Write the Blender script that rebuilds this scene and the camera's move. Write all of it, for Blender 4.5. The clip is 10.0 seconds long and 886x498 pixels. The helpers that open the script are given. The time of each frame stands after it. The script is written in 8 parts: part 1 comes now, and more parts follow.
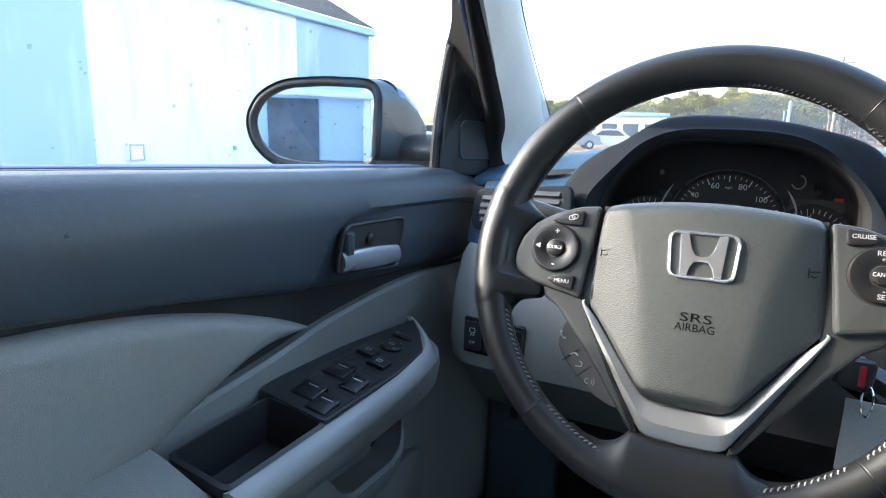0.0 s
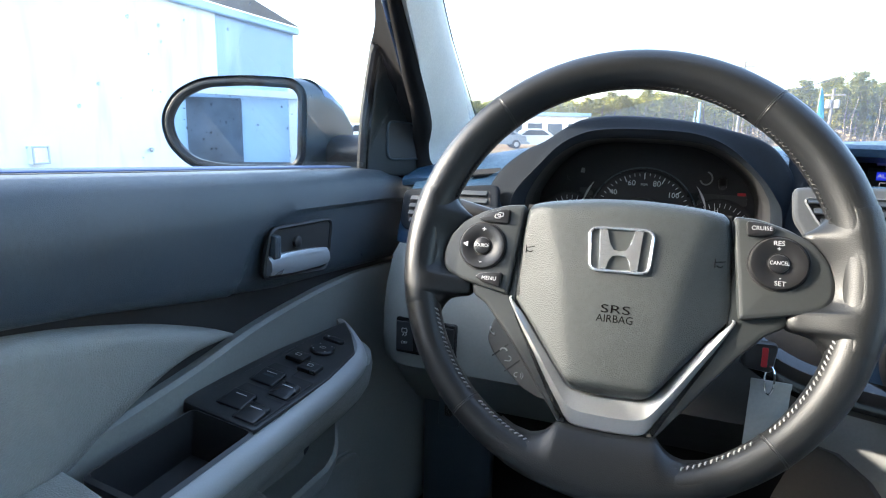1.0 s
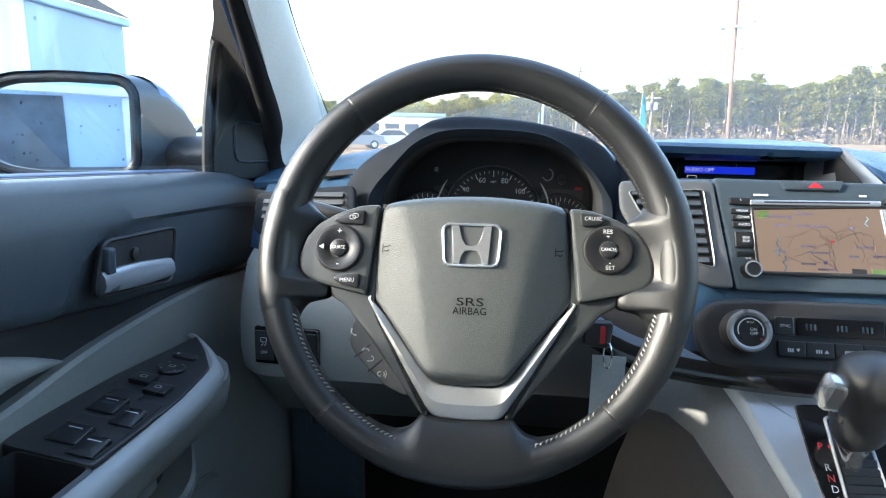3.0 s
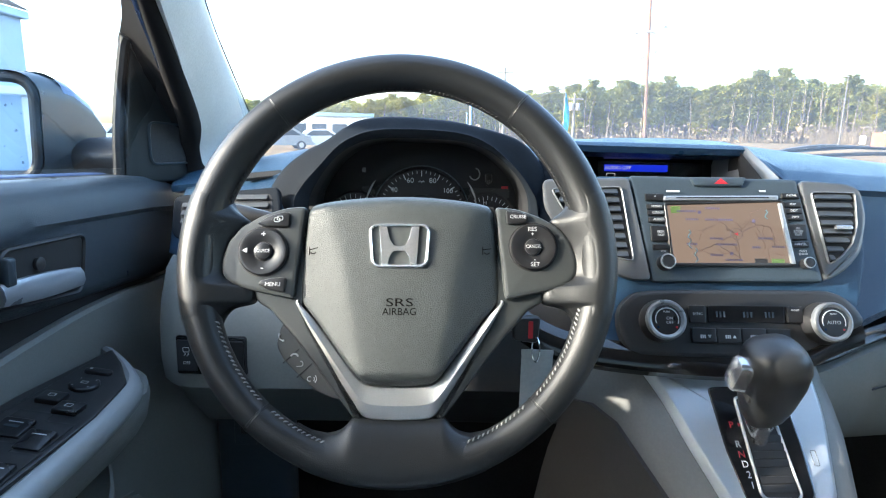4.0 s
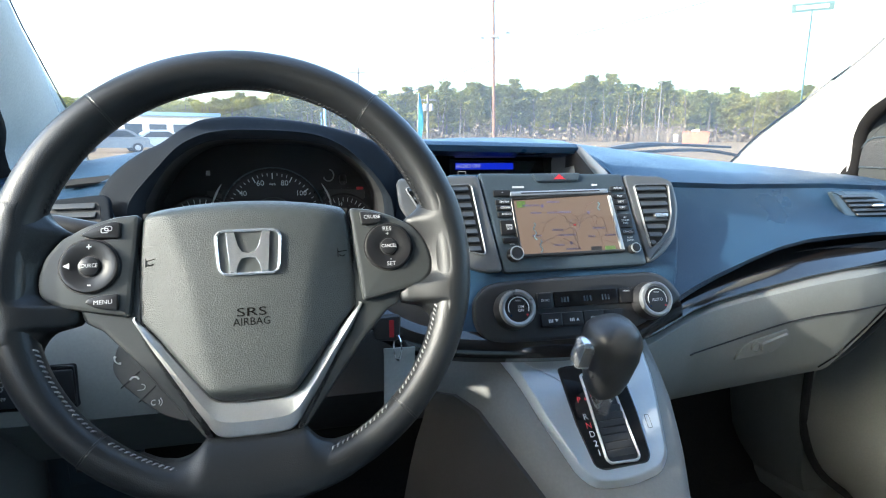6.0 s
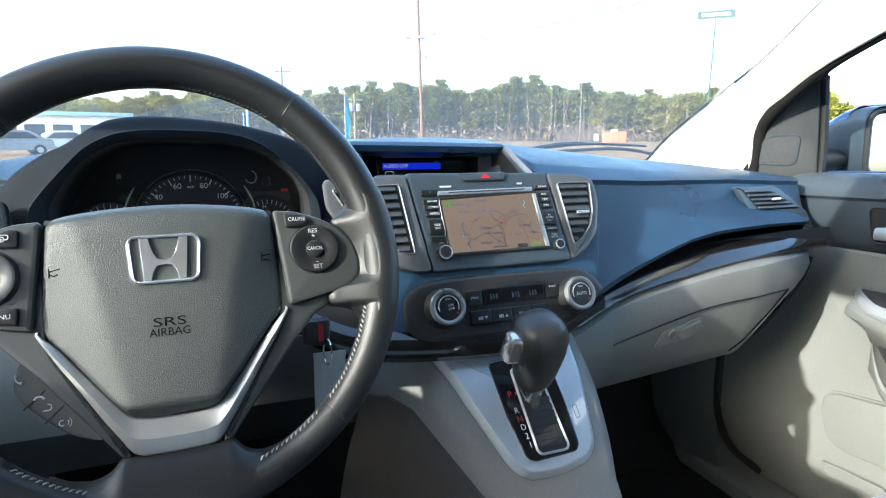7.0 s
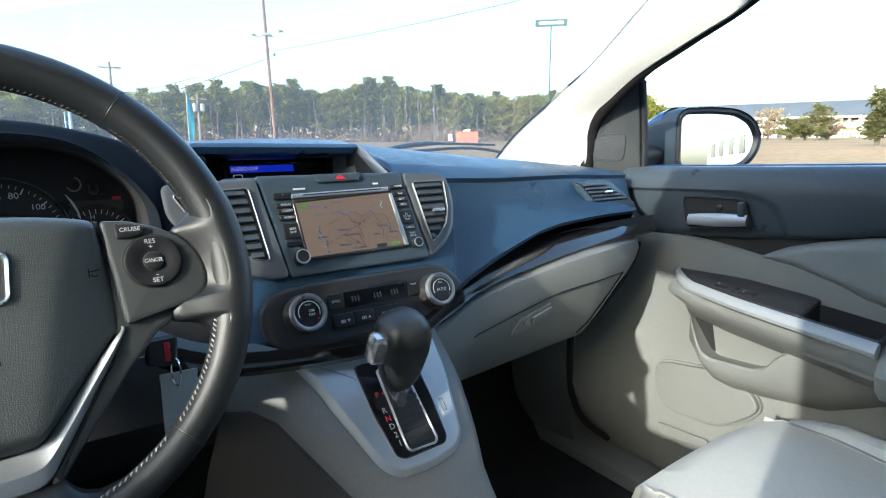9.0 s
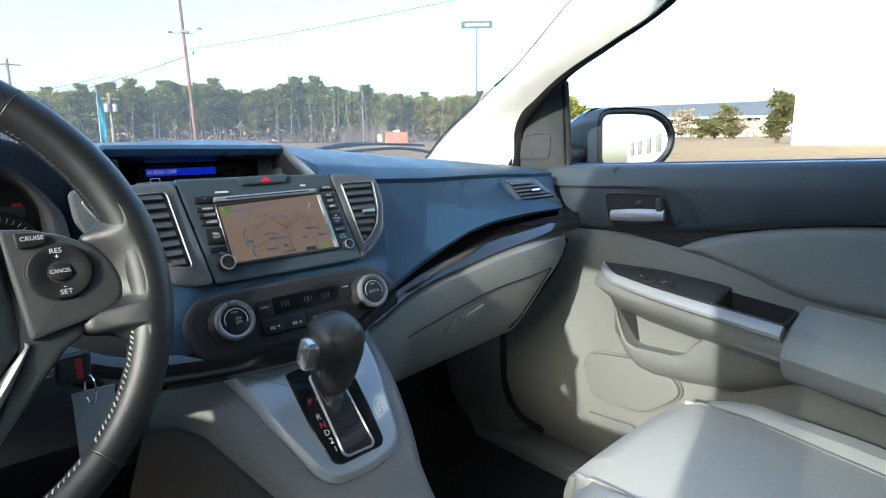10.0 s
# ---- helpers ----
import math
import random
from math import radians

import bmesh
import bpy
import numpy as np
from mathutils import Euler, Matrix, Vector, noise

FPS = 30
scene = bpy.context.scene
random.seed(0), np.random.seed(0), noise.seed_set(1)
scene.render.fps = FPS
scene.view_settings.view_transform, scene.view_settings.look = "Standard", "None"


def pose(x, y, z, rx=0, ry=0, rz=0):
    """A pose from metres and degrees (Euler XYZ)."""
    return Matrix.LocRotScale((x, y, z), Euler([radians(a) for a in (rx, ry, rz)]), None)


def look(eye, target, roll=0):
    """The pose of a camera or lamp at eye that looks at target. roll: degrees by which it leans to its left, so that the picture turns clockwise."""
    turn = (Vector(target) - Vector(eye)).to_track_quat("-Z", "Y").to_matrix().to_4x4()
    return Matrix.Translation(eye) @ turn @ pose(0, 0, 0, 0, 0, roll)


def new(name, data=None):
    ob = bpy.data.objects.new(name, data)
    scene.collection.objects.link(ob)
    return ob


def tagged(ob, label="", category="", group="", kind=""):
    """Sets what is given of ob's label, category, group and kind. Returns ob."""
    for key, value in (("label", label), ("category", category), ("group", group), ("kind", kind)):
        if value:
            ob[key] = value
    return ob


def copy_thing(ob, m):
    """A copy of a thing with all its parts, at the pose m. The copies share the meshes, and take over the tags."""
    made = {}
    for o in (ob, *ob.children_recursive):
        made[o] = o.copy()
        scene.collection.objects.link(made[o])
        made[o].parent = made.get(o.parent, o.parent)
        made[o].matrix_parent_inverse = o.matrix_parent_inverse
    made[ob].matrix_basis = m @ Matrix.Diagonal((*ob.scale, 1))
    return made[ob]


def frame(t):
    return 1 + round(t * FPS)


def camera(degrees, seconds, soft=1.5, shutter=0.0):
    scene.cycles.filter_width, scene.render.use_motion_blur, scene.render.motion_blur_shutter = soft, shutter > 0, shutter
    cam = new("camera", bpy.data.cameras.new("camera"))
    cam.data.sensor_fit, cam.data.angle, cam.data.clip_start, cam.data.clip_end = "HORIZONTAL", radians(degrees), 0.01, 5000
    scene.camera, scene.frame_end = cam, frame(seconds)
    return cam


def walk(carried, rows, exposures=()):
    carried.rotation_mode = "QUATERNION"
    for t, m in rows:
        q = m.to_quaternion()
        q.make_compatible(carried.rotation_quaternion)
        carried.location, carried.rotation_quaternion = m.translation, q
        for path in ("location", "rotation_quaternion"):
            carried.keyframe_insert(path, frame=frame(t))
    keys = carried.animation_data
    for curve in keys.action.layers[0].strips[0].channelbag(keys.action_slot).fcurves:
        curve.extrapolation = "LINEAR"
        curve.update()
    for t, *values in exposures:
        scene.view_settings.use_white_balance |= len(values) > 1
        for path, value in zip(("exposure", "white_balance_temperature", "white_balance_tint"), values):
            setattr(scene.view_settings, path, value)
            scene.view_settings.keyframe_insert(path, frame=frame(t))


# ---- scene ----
cam = camera(75.3, 10.0, soft=1.1)
# seconds, place, yaw to the left, pitch up, lean
PATH = [
    (0.0, -0.3618, -0.4786, 1.2449, 27.13, -11.84, 1.54),
    (0.5, -0.3600, -0.4788, 1.2452, 23.68, -11.74, 1.47),
    (1.0, -0.3582, -0.4790, 1.2454, 20.23, -11.66, 1.39),
    (1.5, -0.3565, -0.4792, 1.2456, 16.79, -11.57, 1.32),
    (2.0, -0.3549, -0.4793, 1.2457, 13.35, -11.49, 1.25),
    (2.5, -0.3532, -0.4795, 1.2458, 9.90, -11.41, 1.18),
    (3.0, -0.3516, -0.4796, 1.2459, 6.45, -11.34, 1.11),
    (3.5, -0.3500, -0.4797, 1.2460, 3.00, -11.27, 1.04),
    (4.0, -0.3485, -0.4799, 1.2461, -0.46, -11.21, 0.97),
    (4.5, -0.3470, -0.4800, 1.2461, -3.93, -11.15, 0.89),
    (5.0, -0.3455, -0.4801, 1.2461, -7.41, -11.09, 0.81),
    (5.5, -0.3441, -0.4801, 1.2460, -10.89, -11.04, 0.72),
    (6.0, -0.3427, -0.4802, 1.2460, -14.38, -10.99, 0.63),
    (6.5, -0.3414, -0.4803, 1.2459, -17.87, -10.95, 0.54),
    (7.0, -0.3400, -0.4803, 1.2458, -21.36, -10.91, 0.43),
    (7.5, -0.3387, -0.4803, 1.2457, -24.84, -10.88, 0.32),
    (8.0, -0.3375, -0.4804, 1.2455, -28.32, -10.85, 0.20),
    (8.5, -0.3363, -0.4804, 1.2453, -31.78, -10.82, 0.06),
    (9.0, -0.3351, -0.4804, 1.2451, -35.23, -10.80, -0.08),
    (9.5, -0.3339, -0.4804, 1.2448, -38.65, -10.79, -0.24),
    (10.0, -0.3328, -0.4803, 1.2446, -42.04, -10.78, -0.41),
]


def aim(x, y, z, yaw, pitch, lean):
    a, b = radians(yaw), radians(pitch)
    eye = Vector((x, y, z))
    return look(eye, eye + Vector((-math.sin(a) * math.cos(b), math.cos(a) * math.cos(b), math.sin(b))), lean)


walk(cam, [(t, aim(*row)) for t, *row in PATH], exposures=[(0.0, 3.40, 6680, 9), (1.5, 3.52, 6660, 8), (2.5, 3.53, 6620, 7), (5.0, 3.42, 6450, 5), (7.5, 3.02, 6240, 3), (10.0, 2.60, 6240, 3)])

# ---- sky, sun, exposure ----
SUN_TO = Vector((-1.0, -0.30, 0.40)).normalized()
world = bpy.data.worlds.new("sky")
scene.world = world
world.use_nodes = True
wn = world.node_tree
sky = wn.nodes.new("ShaderNodeTexSky")
sky.sky_type = "NISHITA"
sky.sun_disc = False
sky.sun_elevation = math.asin(SUN_TO.z)
sky.sun_rotation = math.atan2(SUN_TO.x, SUN_TO.y)
sky.altitude, sky.air_density, sky.dust_density, sky.ozone_density = 250, 1.0, 4.0, 2.0
wn.links.new(sky.outputs[0], wn.nodes["Background"].inputs[0])
wn.nodes["Background"].inputs[1].default_value = 0.15

sun = new("sun", bpy.data.lights.new("sun", "SUN"))
sun.data.energy, sun.data.angle, sun.data.color = 1.0, radians(0.7), (1.0, 0.95, 0.87)
sun.matrix_world = look(SUN_TO * 50, (0, 0, 0))


# ---- materials ----
def nodes_of(name):
    m = bpy.data.materials.new(name)
    m.use_nodes = True
    return m, m.node_tree.nodes, m.node_tree.links, m.node_tree.nodes["Principled BSDF"]


def surface(name, col, rough=0.5, metal=0.0, grain=0.0, cell=0.0012, vary=0.12, patch=0.12, leather=False, coat=0.0, spec=0.5, rvar=0.1):
    """Base colour with variation at two scales, uneven gloss and a fine relief; lengths in metres."""
    m, n, l, p = nodes_of(name)
    p.inputs["Base Color"].default_value = (*col, 1)
    p.inputs["Roughness"].default_value = rough
    p.inputs["Metallic"].default_value = metal
    p.inputs["Specular IOR Level"].default_value = spec
    p.inputs["Coat Weight"].default_value = coat
    p.inputs["Coat Roughness"].default_value = 0.06
    tc = n.new("ShaderNodeTexCoord")
    big = n.new("ShaderNodeTexNoise")
    big.inputs["Scale"].default_value, big.inputs["Detail"].default_value = 1 / patch, 6
    l.new(tc.outputs["Object"], big.inputs["Vector"])
    small = n.new("ShaderNodeTexNoise")
    small.inputs["Scale"].default_value, small.inputs["Detail"].default_value = 1 / (cell * 3), 3
    l.new(tc.outputs["Object"], small.inputs["Vector"])
    both = n.new("ShaderNodeMath")
    both.operation = "ADD"
    l.new(big.outputs["Fac"], both.inputs[0])
    l.new(small.outputs["Fac"], both.inputs[1])
    span = n.new("ShaderNodeMapRange")
    span.inputs["From Min"].default_value, span.inputs["From Max"].default_value = 0.7, 1.3
    span.inputs["To Min"].default_value, span.inputs["To Max"].default_value = 1 - vary, 1 + vary
    l.new(both.outputs[0], span.inputs["Value"])
    tint = n.new("ShaderNodeVectorMath")
    tint.operation = "SCALE"
    tint.inputs[0].default_value = col
    l.new(span.outputs[0], tint.inputs["Scale"])
    l.new(tint.outputs[0], p.inputs["Base Color"])
    rr = n.new("ShaderNodeMapRange")
    rr.inputs["From Min"].default_value, rr.inputs["From Max"].default_value = 0.3, 0.7
    rr.inputs["To Min"].default_value, rr.inputs["To Max"].default_value = max(rough - rvar, 0.02), min(rough + rvar, 1)
    l.new(big.outputs["Fac"], rr.inputs["Value"])
    l.new(rr.outputs[0], p.inputs["Roughness"])
    if grain:
        b = n.new("ShaderNodeBump")
        b.inputs["Strength"].default_value = grain
        b.inputs["Distance"].default_value = cell * 0.35
        if leather:
            v = n.new("ShaderNodeTexVoronoi")
            v.feature = "DISTANCE_TO_EDGE"
            v.inputs["Scale"].default_value = 1 / cell
            wob = n.new("ShaderNodeTexNoise")
            wob.inputs["Scale"].default_value = 0.7 / cell
            l.new(tc.outputs["Object"], wob.inputs["Vector"])
            mix = n.new("ShaderNodeMix")
            mix.data_type = "VECTOR"
            mix.inputs[0].default_value = 0.0018
            l.new(tc.outputs["Object"], mix.inputs[4])
            l.new(wob.outputs["Color"], mix.inputs[5])
            l.new(mix.outputs[1], v.inputs["Vector"])
            clampd = n.new("ShaderNodeMapRange")
            clampd.inputs["From Max"].default_value = 0.25
            l.new(v.outputs["Distance"], clampd.inputs["Value"])
            l.new(clampd.outputs[0], b.inputs["Height"])
        else:
            t = n.new("ShaderNodeTexNoise")
            t.inputs["Scale"].default_value, t.inputs["Detail"].default_value = 1 / cell, 2
            l.new(tc.outputs["Object"], t.inputs["Vector"])
            l.new(t.outputs["Fac"], b.inputs["Height"])
        l.new(b.outputs[0], p.inputs["Normal"])
    return m


def pane_glass(name, tint=(0.93, 0.96, 0.95), gloss=1.0, veil=0.0):
    """Thin clear pane: it lets the light straight through and mirrors a little by Fresnel."""
    m, n, l, p = nodes_of(name)
    out = n["Material Output"]
    n.remove(p)
    tr = n.new("ShaderNodeBsdfTransparent")
    tr.inputs[0].default_value = (*tint, 1)
    gl = n.new("ShaderNodeBsdfGlossy")
    gl.inputs["Roughness"].default_value = 0.02
    fr = n.new("ShaderNodeFresnel")
    fr.inputs["IOR"].default_value = 1.3
    mx = n.new("ShaderNodeMixShader")
    k = n.new("ShaderNodeMath")
    k.operation = "MULTIPLY"
    k.inputs[1].default_value = gloss
    l.new(fr.outputs[0], k.inputs[0])
    l.new(k.outputs[0], mx.inputs[0])
    l.new(tr.outputs[0], mx.inputs[1])
    l.new(gl.outputs[0], mx.inputs[2])
    last = mx
    # Milky layer in the glass: some dust, and glare haze painted over the view.
    if veil:
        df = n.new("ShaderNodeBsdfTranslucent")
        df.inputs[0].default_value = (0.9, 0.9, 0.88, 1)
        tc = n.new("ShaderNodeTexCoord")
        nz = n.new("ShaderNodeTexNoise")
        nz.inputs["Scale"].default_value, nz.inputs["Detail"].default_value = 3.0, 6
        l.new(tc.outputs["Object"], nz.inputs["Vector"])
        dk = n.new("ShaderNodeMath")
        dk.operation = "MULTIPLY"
        dk.inputs[1].default_value = veil * 2
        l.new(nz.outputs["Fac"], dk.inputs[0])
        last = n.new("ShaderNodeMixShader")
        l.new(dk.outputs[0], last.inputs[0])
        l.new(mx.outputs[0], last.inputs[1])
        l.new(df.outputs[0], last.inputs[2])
    l.new(last.outputs[0], out.inputs[0])
    return m


def glow(name, col, power):
    m, n, l, p = nodes_of(name)
    p.inputs["Base Color"].default_value = (0.01, 0.01, 0.01, 1)
    p.inputs["Roughness"].default_value = 0.3
    p.inputs["Emission Color"].default_value = (*col, 1)
    p.inputs["Emission Strength"].default_value = power
    return m


# Dash and door skins are near-black; the sky's blue is put into their colour.
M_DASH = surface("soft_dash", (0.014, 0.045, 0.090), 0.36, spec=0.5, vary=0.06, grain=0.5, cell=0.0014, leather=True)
# Dash skin again, darker and duller: the hood's shade is in its colour.
M_HOOD = surface("shaded_hood_skin", (0.012, 0.016, 0.022), 0.65, spec=0.08, vary=0.06, grain=0.4, cell=0.0014, leather=True)
M_DOORTOP = surface("door_vinyl", (0.042, 0.055, 0.068), 0.36, grain=0.35, cell=0.0014, leather=True)
M_BLACK = surface("black_plastic", (0.022, 0.022, 0.023), 0.40, spec=0.45, grain=0.15, cell=0.0008)
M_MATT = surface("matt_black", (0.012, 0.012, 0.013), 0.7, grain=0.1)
M_PIANO = surface("gloss_black", (0.008, 0.008, 0.009), 0.10, rvar=0.04, coat=0.5)
M_CHAR = surface("charcoal_plastic", (0.042, 0.058, 0.072), 0.34, grain=0.2, cell=0.0007)
M_GREY = surface("grey_trim", (0.200, 0.204, 0.191), 0.50, vary=0.07, patch=0.3, grain=0.25, cell=0.0011, leather=True)
M_GREYL = surface("grey_leather", (0.235, 0.238, 0.224), 0.43, vary=0.05, patch=0.4, grain=0.45, cell=0.0022, leather=True)
M_SEAT = surface("seat_leather", (0.50, 0.495, 0.455), 0.38, vary=0.05, grain=0.14, cell=0.0022, leather=True)
M_CONSOLE = surface("console_grey", (0.19, 0.188, 0.178), 0.5, vary=0.07, patch=0.3, grain=0.25, cell=0.0011, leather=True)
M_PILLAR = surface("pillar_trim", (0.56, 0.55, 0.51), 0.65, grain=0.2, cell=0.0009)
M_HEAD = surface("headliner", (0.50, 0.49, 0.46), 0.9, grain=0.3, cell=0.0015)
M_CARPET = surface("carpet", (0.014, 0.014, 0.014), 0.95, grain=1.0, cell=0.002, vary=0.4)
M_LEATHER = surface("wheel_leather", (0.0115, 0.0125, 0.0135), 0.40, spec=0.48, grain=0.12, cell=0.0016, leather=True)
M_PAD = surface("airbag_pad", (0.037, 0.043, 0.043), 0.46, grain=0.36, cell=0.0016, leather=True)
M_SILVER = surface("satin_silver", (0.48, 0.49, 0.49), 0.42, metal=0.7, vary=0.05, grain=0.05, cell=0.0005)
M_SILVERP = surface("silver_paint", (0.34, 0.36, 0.39), 0.36, metal=0.55, vary=0.05, grain=0.06, cell=0.0005)
M_ARMEDGE = surface("pale_silver_paint", (0.31, 0.318, 0.32), 0.45, metal=0.15, vary=0.04, grain=0.05, cell=0.0005)
M_BRIGHT = surface("bright_metal", (0.72, 0.73, 0.74), 0.20, metal=0.85, vary=0.03, rvar=0.05)
M_PLATE = surface("silver_console_paint", (0.58, 0.62, 0.66), 0.33, metal=0.62, vary=0.02, rvar=0.03)
# Darkened grey trim; shade under the dash is put into its colour.
M_KNEE = surface("shaded_knee_grey", (0.055, 0.051, 0.048), 0.6, vary=0.08, grain=0.25, cell=0.0011, leather=True)
M_CHROME = surface("chrome", (0.80, 0.81, 0.82), 0.08, metal=1.0, vary=0.03, rvar=0.04)
M_WHITE = surface("white_print", (0.55, 0.55, 0.55), 0.5, vary=0.03)
M_RED = surface("red_print", (0.55, 0.02, 0.03), 0.4, vary=0.05)
M_THREAD = surface("grey_thread", (0.25, 0.25, 0.245), 0.8, vary=0.1)
M_EMBOSS = surface("embossed_black", (0.004, 0.004, 0.004), 0.9, spec=0.1)
M_SEAL = surface("dull_black_seal", (0.014, 0.013, 0.013), 0.95, spec=0.12)
M_VENT = surface("vent_grey", (0.105, 0.110, 0.115), 0.36, metal=0.25, vary=0.05)
M_GLASS = pane_glass("window_glass", gloss=0.2)
M_WINDSCREEN = pane_glass("hazy_windscreen", gloss=0.4, veil=0.045)
M_TINTED = pane_glass("rear_dim_glass", (0.40, 0.41, 0.41), gloss=0.6)
M_SATIN = surface("satin_grey", (0.22, 0.228, 0.236), 0.34, metal=0.35, vary=0.05, grain=0.05, cell=0.0005)
M_SCREEN = pane_glass("instrument_lens", (0.8, 0.8, 0.82), 0.8)
M_MIRROR = surface("mirror", (0.80, 0.86, 0.92), 0.01, metal=1.0, vary=0.01, rvar=0.0)
M_SKIN = surface("blue_door_paint", (0.02, 0.06, 0.19), 0.5, metal=0.2, vary=0.04)
M_BLUE = surface("blue_car_paint", (0.03, 0.07, 0.16), 0.22, metal=0.5, vary=0.05, coat=0.8)


# ---- mesh helpers ----
def base(name, at=(0, 0, 0), label="", category="", group="", kind=""):
    """A thing: an Empty at its base, under which the parts hang."""
    ob = new(name)
    ob.empty_display_size = 0.05
    ob.location = at
    return tagged(ob, label, category, group, kind)


def finish(name, bm, material, origin, angle=38):
    me = bpy.data.meshes.new(name)
    bmesh.ops.recalc_face_normals(bm, faces=bm.faces)
    bm.transform(Matrix.Translation(-origin))
    bm.to_mesh(me)
    bm.free()
    me.materials.append(material)
    me.polygons.foreach_set("use_smooth", [True] * len(me.polygons))
    me.set_sharp_from_angle(angle=radians(angle))
    return me


def part(name, bm, material, parent, label="", angle=38):
    """One mesh under a thing or a part; bm is in world metres."""
    top = parent
    while top.parent:
        top = top.parent
    ob = new(name, finish(name, bm, material, top.location.copy(), angle))
    ob.parent = parent
    return tagged(ob, label)


def solo(name, bm, material, label="", category="", group="", kind="", at=(0, 0, 0), angle=38):
    ob = new(name, finish(name, bm, material, Vector(at), angle))
    ob.location = at
    return tagged(ob, label, category, group, kind)


def curve_open(pts, n=6):
    """Catmull-Rom through the control points, n steps a span."""
    p = [np.array(q, float) for q in pts]
    p = [2 * p[0] - p[1]] + p + [2 * p[-1] - p[-2]]
    out = []
    for i in range(1, len(p) - 2):
        for k in range(n):
            t = k / n
            out.append(0.5 * (2 * p[i] + (p[i + 1] - p[i - 1]) * t + (2 * p[i - 1] - 5 * p[i] + 4 * p[i + 1] - p[i + 2]) * t * t
                              + (3 * p[i] - p[i - 1] - 3 * p[i + 1] + p[i + 2]) * t ** 3))
    out.append(p[-2])
    return out


def curve_closed(pts, n=6):
    p = [np.array(q, float) for q in pts]
    m = len(p)
    out = []
    for i in range(m):
        a, b, c, d = p[i - 1], p[i], p[(i + 1) % m], p[(i + 2) % m]
        for k in range(n):
            t = k / n
            out.append(0.5 * (2 * b + (c - a) * t + (2 * a - 5 * b + 4 * c - d) * t * t + (3 * b - a - 3 * c + d) * t ** 3))
    return out


def rounded(pts, r, seg=4):
    """A polygon in the plane with rounded corners."""
    out = []
    m = len(pts)
    for i in range(m):
        a, b, c = (np.array(pts[j % m], float) for j in (i - 1, i, i + 1))
        u, v = a - b, c - b
        lu, lv = np.linalg.norm(u), np.linalg.norm(v)
        k = min(r, lu * 0.45, lv * 0.45)
        s, e = b + u / lu * k, b + v / lv * k
        for j in range(seg + 1):
            t = j / seg
            out.append((1 - t) ** 2 * s + 2 * t * (1 - t) * b + t * t * e)
    return out


def rect(w, h, r=0.002, x=0.0, y=0.0, seg=3):
    return rounded([(x - w / 2, y - h / 2), (x + w / 2, y - h / 2), (x + w / 2, y + h / 2), (x - w / 2, y + h / 2)], r, seg)


def disc(r, x=0.0, y=0.0, n=32, ry=None):
    return [np.array((x + r * math.cos(2 * math.pi * i / n), y + (ry or r) * math.sin(2 * math.pi * i / n))) for i in range(n)]


def inset(poly, d):
    """The outline moved inwards by d."""
    p = [np.array(q, float) for q in poly]
    area = sum(p[i - 1][0] * p[i][1] - p[i][0] * p[i - 1][1] for i in range(len(p)))
    s = 1 if area > 0 else -1
    out = []
    for i in range(len(p)):
        a, b, c = p[i - 1], p[i], p[(i + 1) % len(p)]
        e1, e2 = b - a, c - b
        n1 = np.array((-e1[1], e1[0])) / (np.linalg.norm(e1) + 1e-12)
        n2 = np.array((-e2[1], e2[0])) / (np.linalg.norm(e2) + 1e-12)
        n = n1 + n2
        n = n / max(0.35, (n @ n) / 2) * 1.0 / 1.0 if n @ n > 1e-9 else n1
        out.append(b + s * d * n)
    return out


def loft(rows, loop=False, ring=False, caps=False, bm=None):
    """Skin over rows of points; loop: each row is closed; ring: the last row joins the first."""
    bm = bm or bmesh.new()
    vs = [[bm.verts.new(tuple(p)) for p in row] for row in rows]
    m, k = len(vs), len(vs[0])
    for i in range(m if ring else m - 1):
        a, b = vs[i], vs[(i + 1) % m]
        for j in range(k if loop else k - 1):
            q = (a[j], a[(j + 1) % k], b[(j + 1) % k], b[j])
            try:
                bm.faces.new(q)
            except ValueError:
                pass
    if caps:
        for row in (vs[0], vs[-1]):
            try:
                bm.faces.new(row)
            except ValueError:
                pass
    return bm


def plate(outline, h, bevel, m, bm=None, hole=None):
    """A flat piece with a rounded rim: its outline in the local plane, its thickness along local z."""
    rows = []
    steps = ((0.0, 0.0), (0.0, h - bevel), (bevel * 0.3, h - bevel * 0.3), (bevel, h), (bevel * 1.5, h))
    for d, z in steps:
        rows.append([m @ Vector((q[0], q[1], z)) for q in (inset(outline, d) if d else outline)])
    return loft(rows, loop=True, caps=True, bm=bm)


def dished(outline, h, bevel, crown, m, bm=None, rings=4):
    """As plate, with a top that swells by crown towards the middle."""
    o = [np.array(q, float) for q in outline]
    c = sum(o) / len(o)
    rows = [[m @ Vector((*q, 0)) for q in o], [m @ Vector((*q, h - bevel)) for q in o]]
    first = inset(o, bevel)
    rows.append([m @ Vector((*q, h - bevel * 0.3)) for q in inset(o, bevel * 0.3)])
    for t in (0.0, 0.03) + tuple(i / rings for i in range(1, rings)):
        rows.append([m @ Vector((*(c + (q - c) * (1 - t)), h + crown * (1 - (1 - t) ** 2))) for q in first])
    return loft(rows, loop=True, caps=True, bm=bm)


